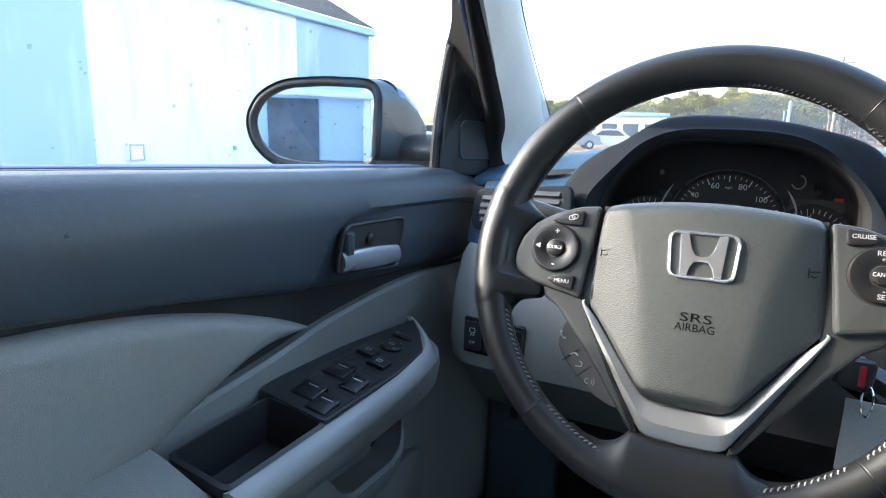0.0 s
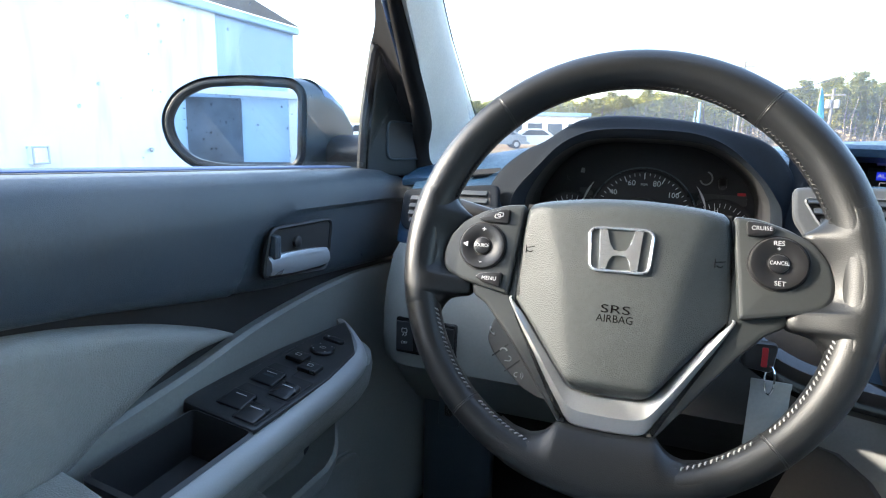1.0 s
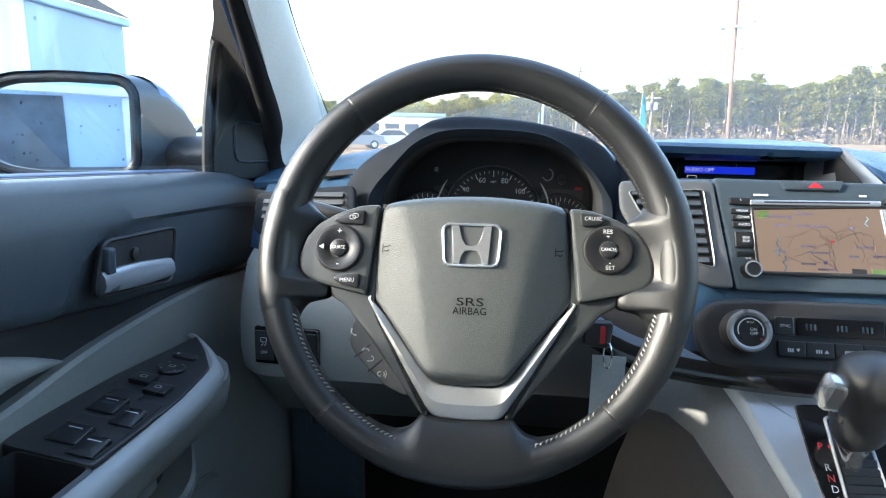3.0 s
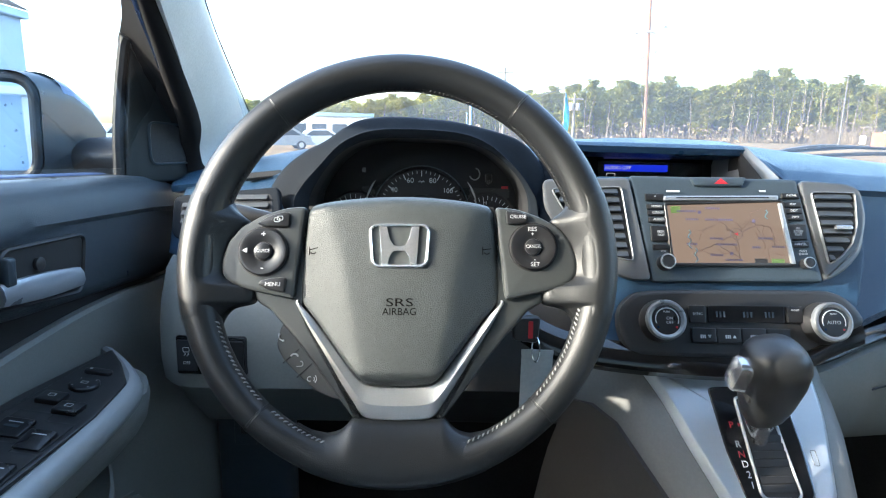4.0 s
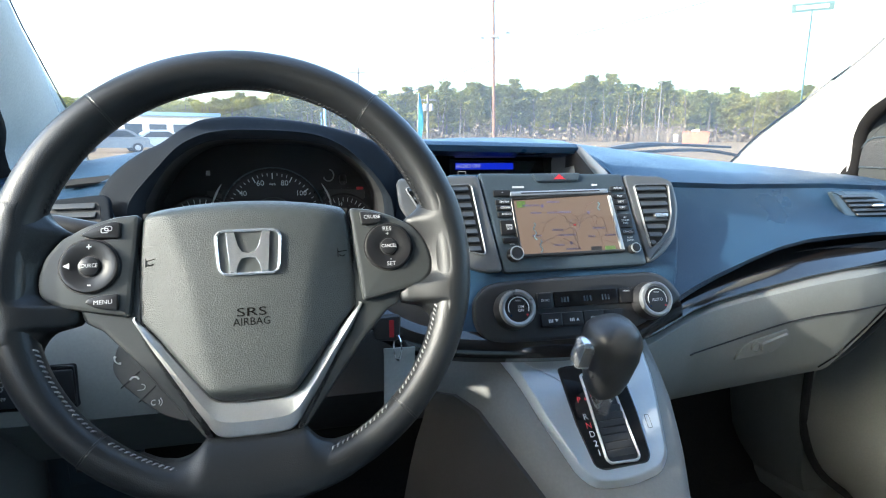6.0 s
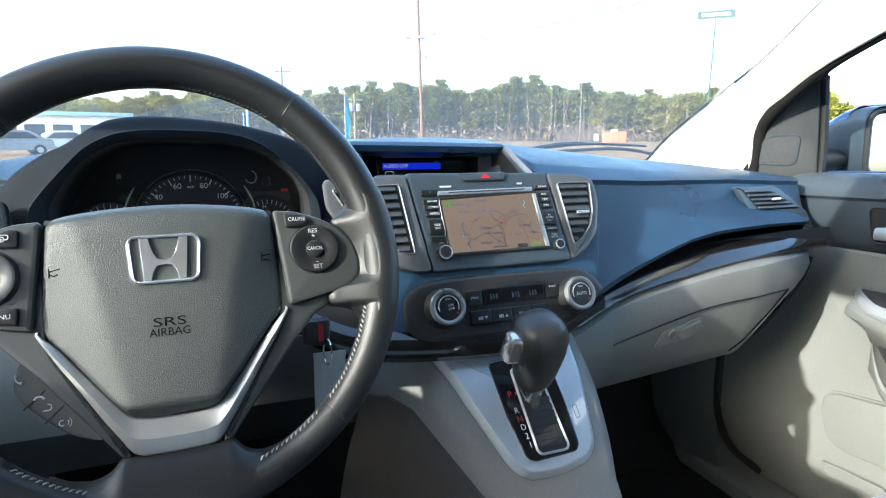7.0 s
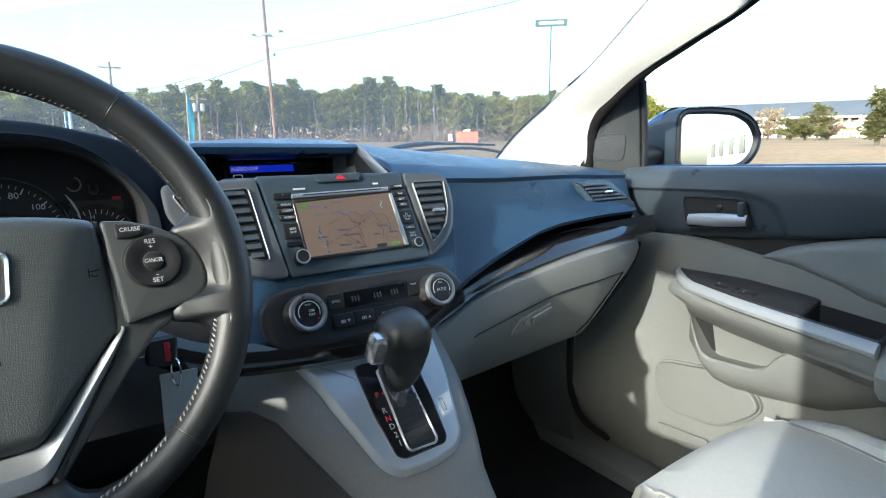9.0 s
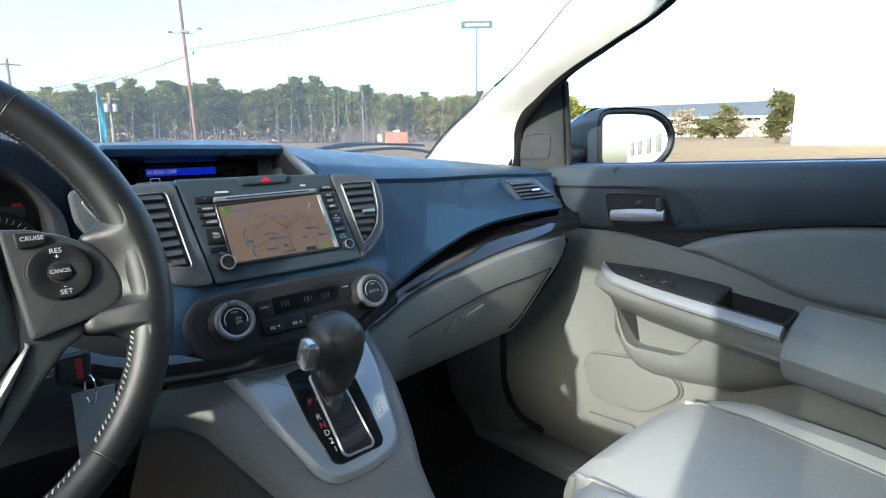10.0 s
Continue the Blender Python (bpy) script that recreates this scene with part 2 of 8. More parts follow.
def frame_ring(outline, width, h, m, bevel=0.001, bm=None):
    """A frame of the given width round an opening with that outline."""
    o = [np.array(q, float) for q in outline]
    g = inset(o, -width)
    rows = []
    for q, z in ((o, 0), (o, h - bevel), (inset(o, -bevel), h), (inset(g, bevel), h), (g, h - bevel), (g, 0)):
        rows.append([m @ Vector((*v, z)) for v in q])
    return loft(rows, loop=True, ring=True, bm=bm)


def tube(path, r, seg=8, closed=False, caps=True, bm=None, flat=1.0):
    """A round bar along a path; r a number or one number a point."""
    p = [Vector(q) for q in path]
    n = len(p)
    rs = r if hasattr(r, "__len__") else [r] * n
    rows = []
    up = None
    for i in range(n):
        d = (p[(i + 1) % n] - p[i - 1]) if closed else (p[min(i + 1, n - 1)] - p[max(i - 1, 0)])
        d.normalize()
        if up is None:
            up = Vector((0, 0, 1)) if abs(d.z) < 0.9 else Vector((1, 0, 0))
        s = d.cross(up).normalized()
        up = s.cross(d).normalized()
        rows.append([p[i] + (s * math.cos(a) + up * math.sin(a) * flat) * rs[i] for a in (2 * math.pi * k / seg for k in range(seg))])
    return loft(rows, loop=True, ring=closed, caps=caps and not closed, bm=bm)


def box(x0, x1, y0, y1, z0, z1, bevel=0.003, bm=None, m=None):
    """A block with softened edges."""
    o = rect(x1 - x0, y1 - y0, min(bevel * 2, 0.4 * min(x1 - x0, y1 - y0)), (x0 + x1) / 2, (y0 + y1) / 2)
    h = z1 - z0
    b = min(bevel, h * 0.3)
    m = m or Matrix()
    rows = [[m @ Vector((*q, z)) for q in (inset(o, d) if d else o)] for d, z in
            ((b, z0), (0, z0 + b), (0, z1 - b), (b * 0.3, z1 - b * 0.3), (b, z1), (b * 1.5, z1))]
    return loft(rows, loop=True, caps=True, bm=bm)


def lathe(profile, m, seg=32, bm=None):
    rows = [[m @ Vector((r * math.cos(a), r * math.sin(a), z)) for a in (2 * math.pi * k / seg for k in range(seg))] for r, z in profile]
    return loft(rows, loop=True, caps=True, bm=bm)


def basis(at, right, out):
    """A pose whose x is right and whose z points out of the surface."""
    z = Vector(out).normalized()
    x = Vector(right).normalized()
    x = (x - z * x.dot(z)).normalized()
    y = z.cross(x)
    return Matrix.Translation(at) @ Matrix((x, y, z)).transposed().to_4x4()


def lettering(text, size, m, thick=0.0003, bm=None, align="CENTER", squeeze=1.0):
    cu = bpy.data.curves.new("lettering", "FONT")
    cu.body, cu.size, cu.extrude, cu.resolution_u = text, size, thick, 3
    cu.align_x, cu.align_y = align, "CENTER"
    ob = bpy.data.objects.new("lettering", cu)
    me = bpy.data.meshes.new_from_object(ob)
    bm = bm or bmesh.new()
    n0 = len(bm.verts)
    bm.from_mesh(me)
    bm.verts.ensure_lookup_table()
    for v in bm.verts[n0:]:
        v.co = m @ Vector((v.co.x * squeeze, v.co.y, v.co.z + thick))
    bpy.data.objects.remove(ob)
    bpy.data.curves.remove(cu)
    bpy.data.meshes.remove(me)
    return bm


def mirror_x(bm):
    bmesh.ops.scale(bm, vec=(-1, 1, 1), verts=bm.verts)
    bmesh.ops.reverse_faces(bm, faces=bm.faces)
    return bm


# ---- the car's shell: floor, roof, pillars, glass, closing walls ----
def sx(bm, s):
    return bm if s > 0 else mirror_x(bm)


def beltz(y):
    return float(np.interp(y, [-1.6, -0.6, -0.28, -0.05, 0.34, 0.52], [1.24, 1.222, 1.210, 1.200, 1.184, 1.166]))


floor = solo("floor", box(-0.78, 0.78, -1.6, 1.0, 0.40, 0.46, 0.02), M_CARPET, "dark charcoal carpet on the car floor", "floor", kind="structure")

# roof lining, bowed, with a rim round it
rows = []
for i in range(13):
    x = -0.62 + 1.24 * i / 12
    z = 1.66 - 0.10 * abs(x / 0.62) ** 3
    rows.append([(x, y, z - dz) for y, dz in ((-0.16, 0.024), (-0.22, 0.018), (-0.5, 0.0), (-1.2, 0.01), (-1.7, 0.06))]
                + [(x, y, z - dz + 0.05) for y, dz in ((-1.7, 0.06), (-0.5, 0.0), (-0.16, 0.024))])
solo("ceiling", loft(rows, loop=True, caps=True), M_HEAD, "pale grey fabric roof lining of the car", "ceiling", kind="structure")

PIL_IN = [(0.705, 0.80, 1.14), (0.70, 0.74, 1.18), (0.685, 0.627, 1.26), (0.667, 0.46, 1.35), (0.655, 0.365, 1.40), (0.635, 0.219, 1.50), (0.615, 0.08, 1.59)]
PIL_OUT = [(0.722, 0.46, 1.12), (0.722, 0.44, 1.18), (0.722, 0.428, 1.22), (0.705, 0.385, 1.26), (0.672, 0.262, 1.335), (0.640, 0.14, 1.40), (0.598, 0.0, 1.49), (0.56, -0.12, 1.56)]
PIL_OUT_R = [(0.722, 0.46, 1.12), (0.722, 0.438, 1.189), (0.722, 0.434, 1.255), (0.710, 0.404, 1.300), (0.698, 0.362, 1.326), (0.672, 0.268, 1.374), (0.645, 0.134, 1.423), (0.612, 0.02, 1.463), (0.56, -0.12, 1.56)]
for s, lab in ((-1, "grey plastic trim on the windscreen pillar beside the wheel"), (1, "sunlit pale grey trim on the windscreen pillar")):
    a, b = curve_open([(x + (0.016 if s < 0 else 0.0), y, z) for x, y, z in PIL_IN], 6), curve_open(PIL_OUT if s < 0 else PIL_OUT_R, 6)
    k = 36
    a = [a[round(i * (len(a) - 1) / k)] for i in range(k + 1)]
    b = [b[round(i * (len(b) - 1) / k)] for i in range(k + 1)]
    rows = []
    for p, q in zip(a, b):
        mid = (p + q) / 2
        w = np.linalg.norm(p - q)
        inward = np.array((-1.0, -0.55, 0.15)) / 1.15
        rows.append([p + (0.012, 0.015, 0), p, p + (q - p) * 0.08 + inward * 0.006, p + (q - p) * 0.25 + inward * 0.014, mid + inward * 0.016,
                     p + (q - p) * 0.8 + inward * 0.007, p + (q - p) * 0.95 + inward * 0.001, q, q + (0.02, 0.0, 0), mid + (0.05, 0.04, 0)])
    off, rad = ((-0.002, 0.0007, 0.0), 0.0011) if s < 0 else ((-0.0045, 0.0045, 0.001), 0.0024)
    solo("trim", sx(tube([p + np.array(off) for p in a], rad, 6), s), M_SEAL, "thin black seal between glass and pillar", "seal", kind="structure")
    solo("pillar_trim", sx(loft(rows, loop=True, caps=True), s), M_PILLAR, lab, "pillar trim", kind="structure")

# windscreen with a dark printed edge
def screen_point(u, v):
    """u across from -1 to 1, v up from 0 to 1."""
    w = 0.715 - 0.09 * v
    y = 0.95 - 0.85 * v - 0.20 * u * u * (1 - 0.55 * v)
    return (u * w, y, 1.105 + 0.50 * v + 0.03 * math.sin(math.pi * v))


rows = [[screen_point(-1 + 2 * i / 24, j / 16) for i in range(25)] for j in range(22)]
window_1 = base("window_1", (0, 0.9, 1.1), "clear windscreen with a dark printed edge", "windscreen", kind="structure")
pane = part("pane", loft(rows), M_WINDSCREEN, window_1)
pane.visible_shadow = False
part("seal", tube([screen_point(-1 + i / 10, 0.0) for i in range(21)], 0.012, 6), M_MATT, window_1, "black lower edge")
header = [(-0.63 + 1.26 * i / 12, -0.16 + 0.03 * math.cos(math.pi * (i - 6) / 12), 1.645 - 0.03 * ((i - 6) / 6) ** 2) for i in range(13)]
solo("trim", tube(header, 0.035, 8, flat=0.6), M_HEAD, "pale grey lining over the windscreen", "trim", kind="structure")

# closing walls behind the camera, with their side and rear openings
for s in (-1, 1):
    # Unseen post, set forward so its shadow ends the passenger door's sun patch.
    bm = box(0.655, 0.752, -0.64, -0.50, 0.46, 1.60, 0.02)
    solo("wall_side", sx(bm, s), M_GREY, "unseen grey door post, set forward to end the sun patch", "post", kind="structure")
    bm = box(0.72, 0.80, -1.62, -0.64, 0.46, 1.20, 0.02)
    solo("wall_side", sx(bm, s), M_GREY, "grey trimmed rear side wall", "wall", kind="structure")
    bm = box(0.60, 0.70, -1.62, -0.14, 1.53, 1.62, 0.02)
    solo("trim", sx(bm, s), M_HEAD, "pale grey lining along the roof side", "trim", kind="structure")
solo("wall_back", box(-0.80, 0.80, -1.70, -1.62, 0.46, 1.20, 0.02), M_GREY, "grey trimmed tailgate wall", "wall", kind="structure")
solo("wall_front", box(-0.80, 0.80, 0.96, 1.02, 0.40, 1.11, 0.01), M_MATT, "dark front bulkhead of the cabin", "wall", kind="structure")


# ---- doors ----
def door_section(y, bottom):
    """Upper dark panel of a door: from the glass over the rounded ledge down to its lower edge."""
    z = beltz(y)
    hi, lo = z - 0.045, bottom + 0.012
    fold = float(np.interp(y, [-0.04, -0.02, 0.0, 0.02, 0.05, 0.10, 0.20, 0.34, 0.48], [0.98, 1.03, 1.085, 1.125, 1.142, 1.149, 1.152, 1.160, 1.168]))
    wall_ = []
    for k in range(1, 15):
        zz = hi + (lo - hi) * k / 14
        wall_.append((0.754 + 0.009 * (k / 14) ** 2 + 0.007 * min(1.0, max(0.0, (fold - zz) / 0.010)), y, zz))
    return [(0.812, y, z - 0.03), (0.810, y, z - 0.004), (0.797, y, z), (0.778, y, z - 0.002), (0.764, y, z - 0.012), (0.757, y, z - 0.03),
            (0.754, y, z - 0.045)] + wall_ + [(0.769 + wall_[-1][0] - 0.763, y, bottom + 0.004), (0.776 + wall_[-1][0] - 0.763, y, bottom), (0.81, y, bottom)]


def bottom_edge(y):
    return float(np.interp(y, [-0.62, -0.3, -0.17, -0.04, 0.08, 0.38, 0.52], [1.128, 1.110, 1.094, 1.071, 1.054, 1.030, 1.022]))


ARM_PARTS = {"armrest", "switch_panel", "silver_edge", "arm_pad", "stitching", "grab_cup", "lock_switch", "window_switch", "well", "mark"}


def door(name, s, label):
    d = base(name, (s * 0.78, 0, 0.46), label, "car door", kind="structure")

    def add(n, bm, mat, parent=None, lab="", angle=38):
        if s > 0 and n in ARM_PARTS:
            for v in bm.verts:
                v.co.x -= 0.20 * max(0.0, 0.11 - v.co.y)
                v.co.z -= 0.03 * max(0.0, 0.11 - v.co.y)
        return part(n, sx(bm, s), mat, parent or d, lab, angle)

    ys = [-0.62 + 0.57 * i / 16 for i in range(16)] + [-0.05 + 0.16 * i / 22 for i in range(22)] + [0.11 + 0.39 * i / 16 for i in range(17)]
    add("upper_panel", loft([door_section(y, bottom_edge(y)) for y in ys], caps=True), M_DOORTOP, None, "dark grained vinyl")
    # black strip that paints the shade behind, and the pale lower panel
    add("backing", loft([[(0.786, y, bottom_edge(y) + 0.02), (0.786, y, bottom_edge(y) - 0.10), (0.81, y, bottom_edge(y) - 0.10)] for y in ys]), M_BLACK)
    top = curve_open([(-0.62, 0.985), (-0.30, 0.985), (-0.16, 0.995), (-0.06, 1.006), (0.012, 1.018), (0.076, 1.025), (0.18, 1.031), (0.28, 1.030), (0.369, 1.023), (0.52, 1.018)] if s < 0 else
                     [(-0.62, 0.985), (-0.30, 0.985), (-0.16, 1.000), (-0.06, 1.014), (0.045, 1.027), (0.12, 1.038), (0.193, 1.044), (0.28, 1.043), (0.34, 1.038), (0.52, 1.030)], 6)
    rows = []
    for y, z in top:
        f = min(1, max(0, (y - 0.0) / 0.3))
        g = min(1, max(0, (y - 0.20) / 0.24))
        g = 0.055 * g * g * (3 - 2 * g)
        rows.append([(0.80, y, z), (0.776, y, z), (0.7715, y, z - 0.004), (0.770 - g * 0.4, y, z - 0.03), (0.768 - g * 0.8, y, 0.93), (0.768 - g, y, 0.86), (0.766 - 0.012 * f - g, y, 0.76),
                     (0.762 - 0.02 * f - g, y, 0.66), (0.757 - 0.01 * f - g * 0.6, y, 0.58), (0.757, y, 0.53), (0.77, y, 0.50), (0.80, y, 0.49)])
    add("lower_panel", loft(rows, caps=True), M_GREY, None, "pale grey moulded plastic")
    # padded insert: outline in the door's plane
    if s < 0:
        hi = curve_open([(0.002, 1.0225), (-0.025, 1.036), (-0.067, 1.053), (-0.123, 1.072), (-0.206, 1.092), (-0.302, 1.103), (-0.45, 1.106), (-0.61, 1.10)], 6)
        lo = curve_open([(0.002, 1.0195), (-0.030, 1.0205), (-0.060, 1.0200), (-0.092, 1.014), (-0.128, 1.001), (-0.160, 0.988), (-0.25, 0.960), (-0.61, 0.955)], 6)
    else:
        hi = curve_open([(0.045, 1.0275), (0.0, 1.050), (-0.030, 1.060), (-0.065, 1.070), (-0.157, 1.090), (-0.287, 1.104), (-0.45, 1.107), (-0.61, 1.104)], 6)
        lo = curve_open([(0.045, 1.0245), (-0.005, 1.018), (-0.035, 1.010), (-0.070, 1.000), (-0.101, 0.990), (-0.136, 0.975), (-0.25, 0.957), (-0.61, 0.955)], 6)
    rows = []
    for (ya, za), (yb, zb) in zip(hi, lo):
        w = za - zb
        row = []
        for t in (0.0, 0.02, 0.05, 0.10, 0.17, 0.26, 0.40, 0.60, 0.74, 0.83, 0.90, 0.95, 0.98, 1.0):
            e = min(t, 1 - t) * w
            row.append((0.782 - 0.019 * min(1.0, e / 0.012) ** 0.55, ya + (yb - ya) * t, za - w * t))
        rows.append(row)
    add("insert", loft(rows), M_GREYL, None, "pale grey leather insert", 80)
    # arm rest body
    ys2 = [0.196, 0.192, 0.183, 0.168, 0.14, 0.10, 0.05, 0.0, -0.06, -0.086, -0.090, -0.13, -0.198, -0.204, -0.30, -0.45, -0.62]
    rows = []
    for y in ys2:
        f = min(1.0, max(0.0, (0.198 - y) / 0.06)) ** 0.5
        w = 0.05 + 0.045 * f
        inn = 0.775 - w
        zt = 0.972
        dip = 0.055 if -0.2 < y < -0.088 else 0.0
        low = 1.0 if s < 0 else 0.66                              # the passenger's arm rest is shallower and raked at its front end
        rake = 0.0 if s < 0 else 0.40 * min(1.0, max(0.0, (y + 0.05) / 0.2))
        rows.append([(0.775, y, zt - 0.002 - dip), (inn + 0.020, y, zt - 0.013 - dip), (inn + 0.008, y, zt - 0.018), (inn + 0.002, y, zt - 0.022), (inn, y, zt - 0.034), (inn + 0.004, y - 0.052 * rake, zt - 0.034 - 0.018 * low), (inn + 0.018, y - 0.075 * rake, zt - 0.034 - 0.041 * low),
                     (inn + 0.035 * f + 0.01, y - 0.105 * rake, zt - 0.034 - 0.071 * low), (0.772, y - 0.125 * rake, zt - 0.034 - (0.091 + 0.02 * f) * low)])
    add("armrest", loft(rows, caps=True), M_GREY, None, "pale grey arm rest")
    return d, add


door_1, add_l = door("door_1", -1, "closed driver's door with dark vinyl top and grey leather")
door_2, add_r = door("door_2", 1, "closed passenger door with dark vinyl top, sunlit grey lower panel")

for nm, s, lab in (("window_2", -1, "clear glass of the driver's side window with raindrops"), ("window_3", 1, "clear glass of the passenger side window")):
    w = base(nm, (s * 0.80, 0, 1.18), lab, "side window", kind="structure")
    rows = [[(0.803 - 0.19 * v ** 1.3, y, beltz(y) - 0.03 + v * 0.40) for y in (-0.62, -0.3, 0.0, 0.2, 0.36)] for v in (0, 0.25, 0.5, 0.75, 1.0)]
    p = part("pane", sx(loft(rows), s), M_GLASS, w)
    p.visible_shadow = False

# unseen dark glass round the rear cabin, added to cut light from behind
for nm, s, lab in (("window_4", -1, "unseen dark glass at the rear side, added to dim the cabin"), ("window_5", 1, "unseen dark glass at the other rear side, added to dim the cabin")):
    w = base(nm, (s * 0.76, -1.2, 1.2), lab, "side window", kind="structure")
    part("pane", sx(box(0.742, 0.747, -1.62, -0.64, 1.195, 1.56, 0.001), s), M_TINTED, w)
w = base("window_6", (0, -1.66, 1.2), "unseen dark tailgate glass, added to dim the cabin", "rear window", kind="structure")
part("pane", box(-0.79, 0.79, -1.662, -1.657, 1.195, 1.64, 0.001), M_TINTED, w)


# ---- dashboard ----
dashboard = base("dashboard", (0, 0.3, 0.6), "dark grained dashboard with wood-look strip and grey lower half", "dashboard")


def crest(x):
    return float(np.interp(x, [-0.74, -0.66, -0.56, -0.2, -0.165, -0.07, 0.0, 0.06, 0.2, 0.36, 0.52, 0.62, 0.72], [1.182, 1.202, 1.221, 1.234, 1.240, 1.246, 1.247, 1.244, 1.229, 1.213, 1.200, 1.190, 1.178]))


def lip(x):
    """Place of the crease between the top and the face: y, z."""
    y = np.interp(x, [-0.74, -0.56, -0.18, -0.165, 0.08, 0.11, 0.3, 0.6, 0.72], [0.36, 0.33, 0.33, 0.335, 0.335, 0.265, 0.265, 0.285, 0.32])
    z = np.interp(x, [-0.74, -0.56, -0.18, -0.165, 0.08, 0.11, 0.3, 0.5, 0.72], [1.170, 1.192, 1.215, 1.239, 1.236, 1.191, 1.184, 1.182, 1.172])
    return float(y), float(z)


xs = [-0.74 + 0.01 * i for i in range(147)]
rows = []
for x in xs:
    y, z = lip(x)
    c = crest(x)
    if -0.545 < x < -0.232:
        rows.append([(x, 0.97, 1.09), (x, 0.85, c - 0.05), (x, 0.70, c - 0.022), (x, 0.58, c - 0.012), (x, 0.50, c - 0.02), (x, 0.47, c - 0.03), (x, 0.45, c - 0.04), (x, 0.44, c - 0.06),
                     (x, 0.435, c - 0.08), (x, 0.43, c - 0.10), (x, 0.43, c - 0.11), (x, 0.45, c - 0.12)])
        continue
    rows.append([(x, 0.97, 1.09), (x, 0.85, c - 0.05), (x, 0.70, c - 0.022), (x, 0.58, c - 0.006), (x, 0.48, c), (x, 0.42, c), (x, max(y + 0.06, 0.36), (2 * c + z) / 3 + 0.003),
                 (x, y + 0.03, z + (c - z) * 0.35 + 0.001), (x, y + 0.008, z + 0.002), (x, y, z - 0.003), (x, y + 0.003, z - 0.012), (x, y + 0.05, z - 0.02)])
part("top_pad", loft(rows, caps=True), M_DASH, dashboard, "dark grained soft pad, the sky's blue in its colour")


def face_low(x):
    return float(np.interp(x, [0.10, 0.15, 0.189, 0.241, 0.296, 0.354, 0.415, 0.48, 0.55, 0.72], [1.000, 1.018, 1.034, 1.054, 1.072, 1.088, 1.097, 1.100, 1.102, 1.100]))


rows = []
for i in range(50):
    x = 0.135 + 0.585 * i / 49
    y, z = lip(x)
    zl = face_low(x)
    e = max(0, (x - 0.62) / 0.1) ** 2 * 0.06
    w = np.interp(x, [0.135, 0.2, 0.4, 0.72], [0.175, 0.19, 0.215, 0.24])
    rows.append([(x, y + 0.05, z - 0.015), (x, y + 0.004, z - 0.008), (x, y - 0.004, z - 0.022)] +
                [(x, y - 0.004 + (w + e - y) * t ** 1.4 * 1.0, z - 0.022 + (zl - z + 0.022) * t) for t in (0.2, 0.4, 0.6, 0.8, 0.94)] +
                [(x, w + e + 0.006, zl - 0.003), (x, w + e + 0.05, zl - 0.002)])
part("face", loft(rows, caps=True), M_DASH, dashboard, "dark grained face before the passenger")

def strip_z(x):
    return float(np.interp(x, [0.05, 0.13, 0.18, 0.232, 0.287, 0.345, 0.406, 0.47, 0.54, 0.60, 0.70], [0.985, 0.9985, 1.0145, 1.0285, 1.0385, 1.0465, 1.0545, 1.0605, 1.0645, 1.068, 1.070]))


# black sheet that paints the shade in the hollow, wood-look strip and grey lower half on the passenger side
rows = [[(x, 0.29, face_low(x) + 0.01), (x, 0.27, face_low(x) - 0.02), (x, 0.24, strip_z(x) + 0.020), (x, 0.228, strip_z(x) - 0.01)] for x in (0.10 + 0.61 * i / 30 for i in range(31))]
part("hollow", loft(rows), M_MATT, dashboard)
rows = []
for i in range(44):
    x = 0.05 + 0.64 * i / 43
    z = strip_z(x)
    w = float(np.interp(x, [0.05, 0.2, 0.69], [0.150, 0.190, 0.225]))
    rows.append([(x, w + 0.05, z + 0.024), (x, w + 0.028, z + 0.018), (x, w + 0.010, z + 0.002), (x, w + 0.002, z - 0.005), (x, w, z - 0.009), (x, w + 0.002, z - 0.0135), (x, w + 0.02, z - 0.015)])
M_WOOD = surface("dark_wood_strip", (0.011, 0.009, 0.008), 0.14, vary=0.5, coat=0.6, patch=0.03, rvar=0.05)
part("wood_strip", loft(rows, caps=True), M_WOOD, dashboard, "glossy dark wood-look strip")

rows = []
for i in range(50):
    x = 0.085 + 0.625 * i / 49
    z = strip_z(x) - 0.014
    w = float(np.interp(x, [0.085, 0.2, 0.5, 0.69], [0.165, 0.195, 0.205, 0.235]))
    zb = float(np.interp(x, [0.085, 0.199, 0.328, 0.50, 0.554, 0.635, 0.668, 0.71], [0.83, 0.847, 0.854, 0.863, 0.893, 0.960, 1.015, 1.03]))
    e = max(0.0, (x - 0.60) / 0.11) ** 2 * 0.05
    rows.append([(x, w + 0.06, z + 0.002), (x, w + 0.012 + e, z + 0.001), (x, w - 0.006 + e, z - 0.008), (x, w - 0.012 + e, z - 0.03 - 0.0)] +
                [(x, w - 0.012 + e + 0.05 * t ** 2, z - 0.03 + (zb - z + 0.03) * t) for t in (0.25, 0.5, 0.75, 0.93)] +
                [(x, w + 0.05 + e, zb), (x, w + 0.15 + e, zb + 0.01)])
part("glove_panel", loft(rows, caps=True), M_GREY, dashboard, "pale grey lower dashboard and glove box lid")


# ---- steering wheel ----
WHEEL = basis((-0.3824, 0.0, 1.142), (1, 0, 0), (0, -math.cos(radians(21.0)), math.sin(radians(21.0)))) @ pose(0, 0, 0, 0, 0, 0.7)
HUB = WHEEL @ pose(0.0015, 0, 0)
wheel = base("steering_wheel", WHEEL.translation, "black leather steering wheel with satin silver trim and grey stitching", "steering wheel")


def on_wheel(z=0.0, x=0.0, y=0.0):
    return HUB @ pose(x, y, z)


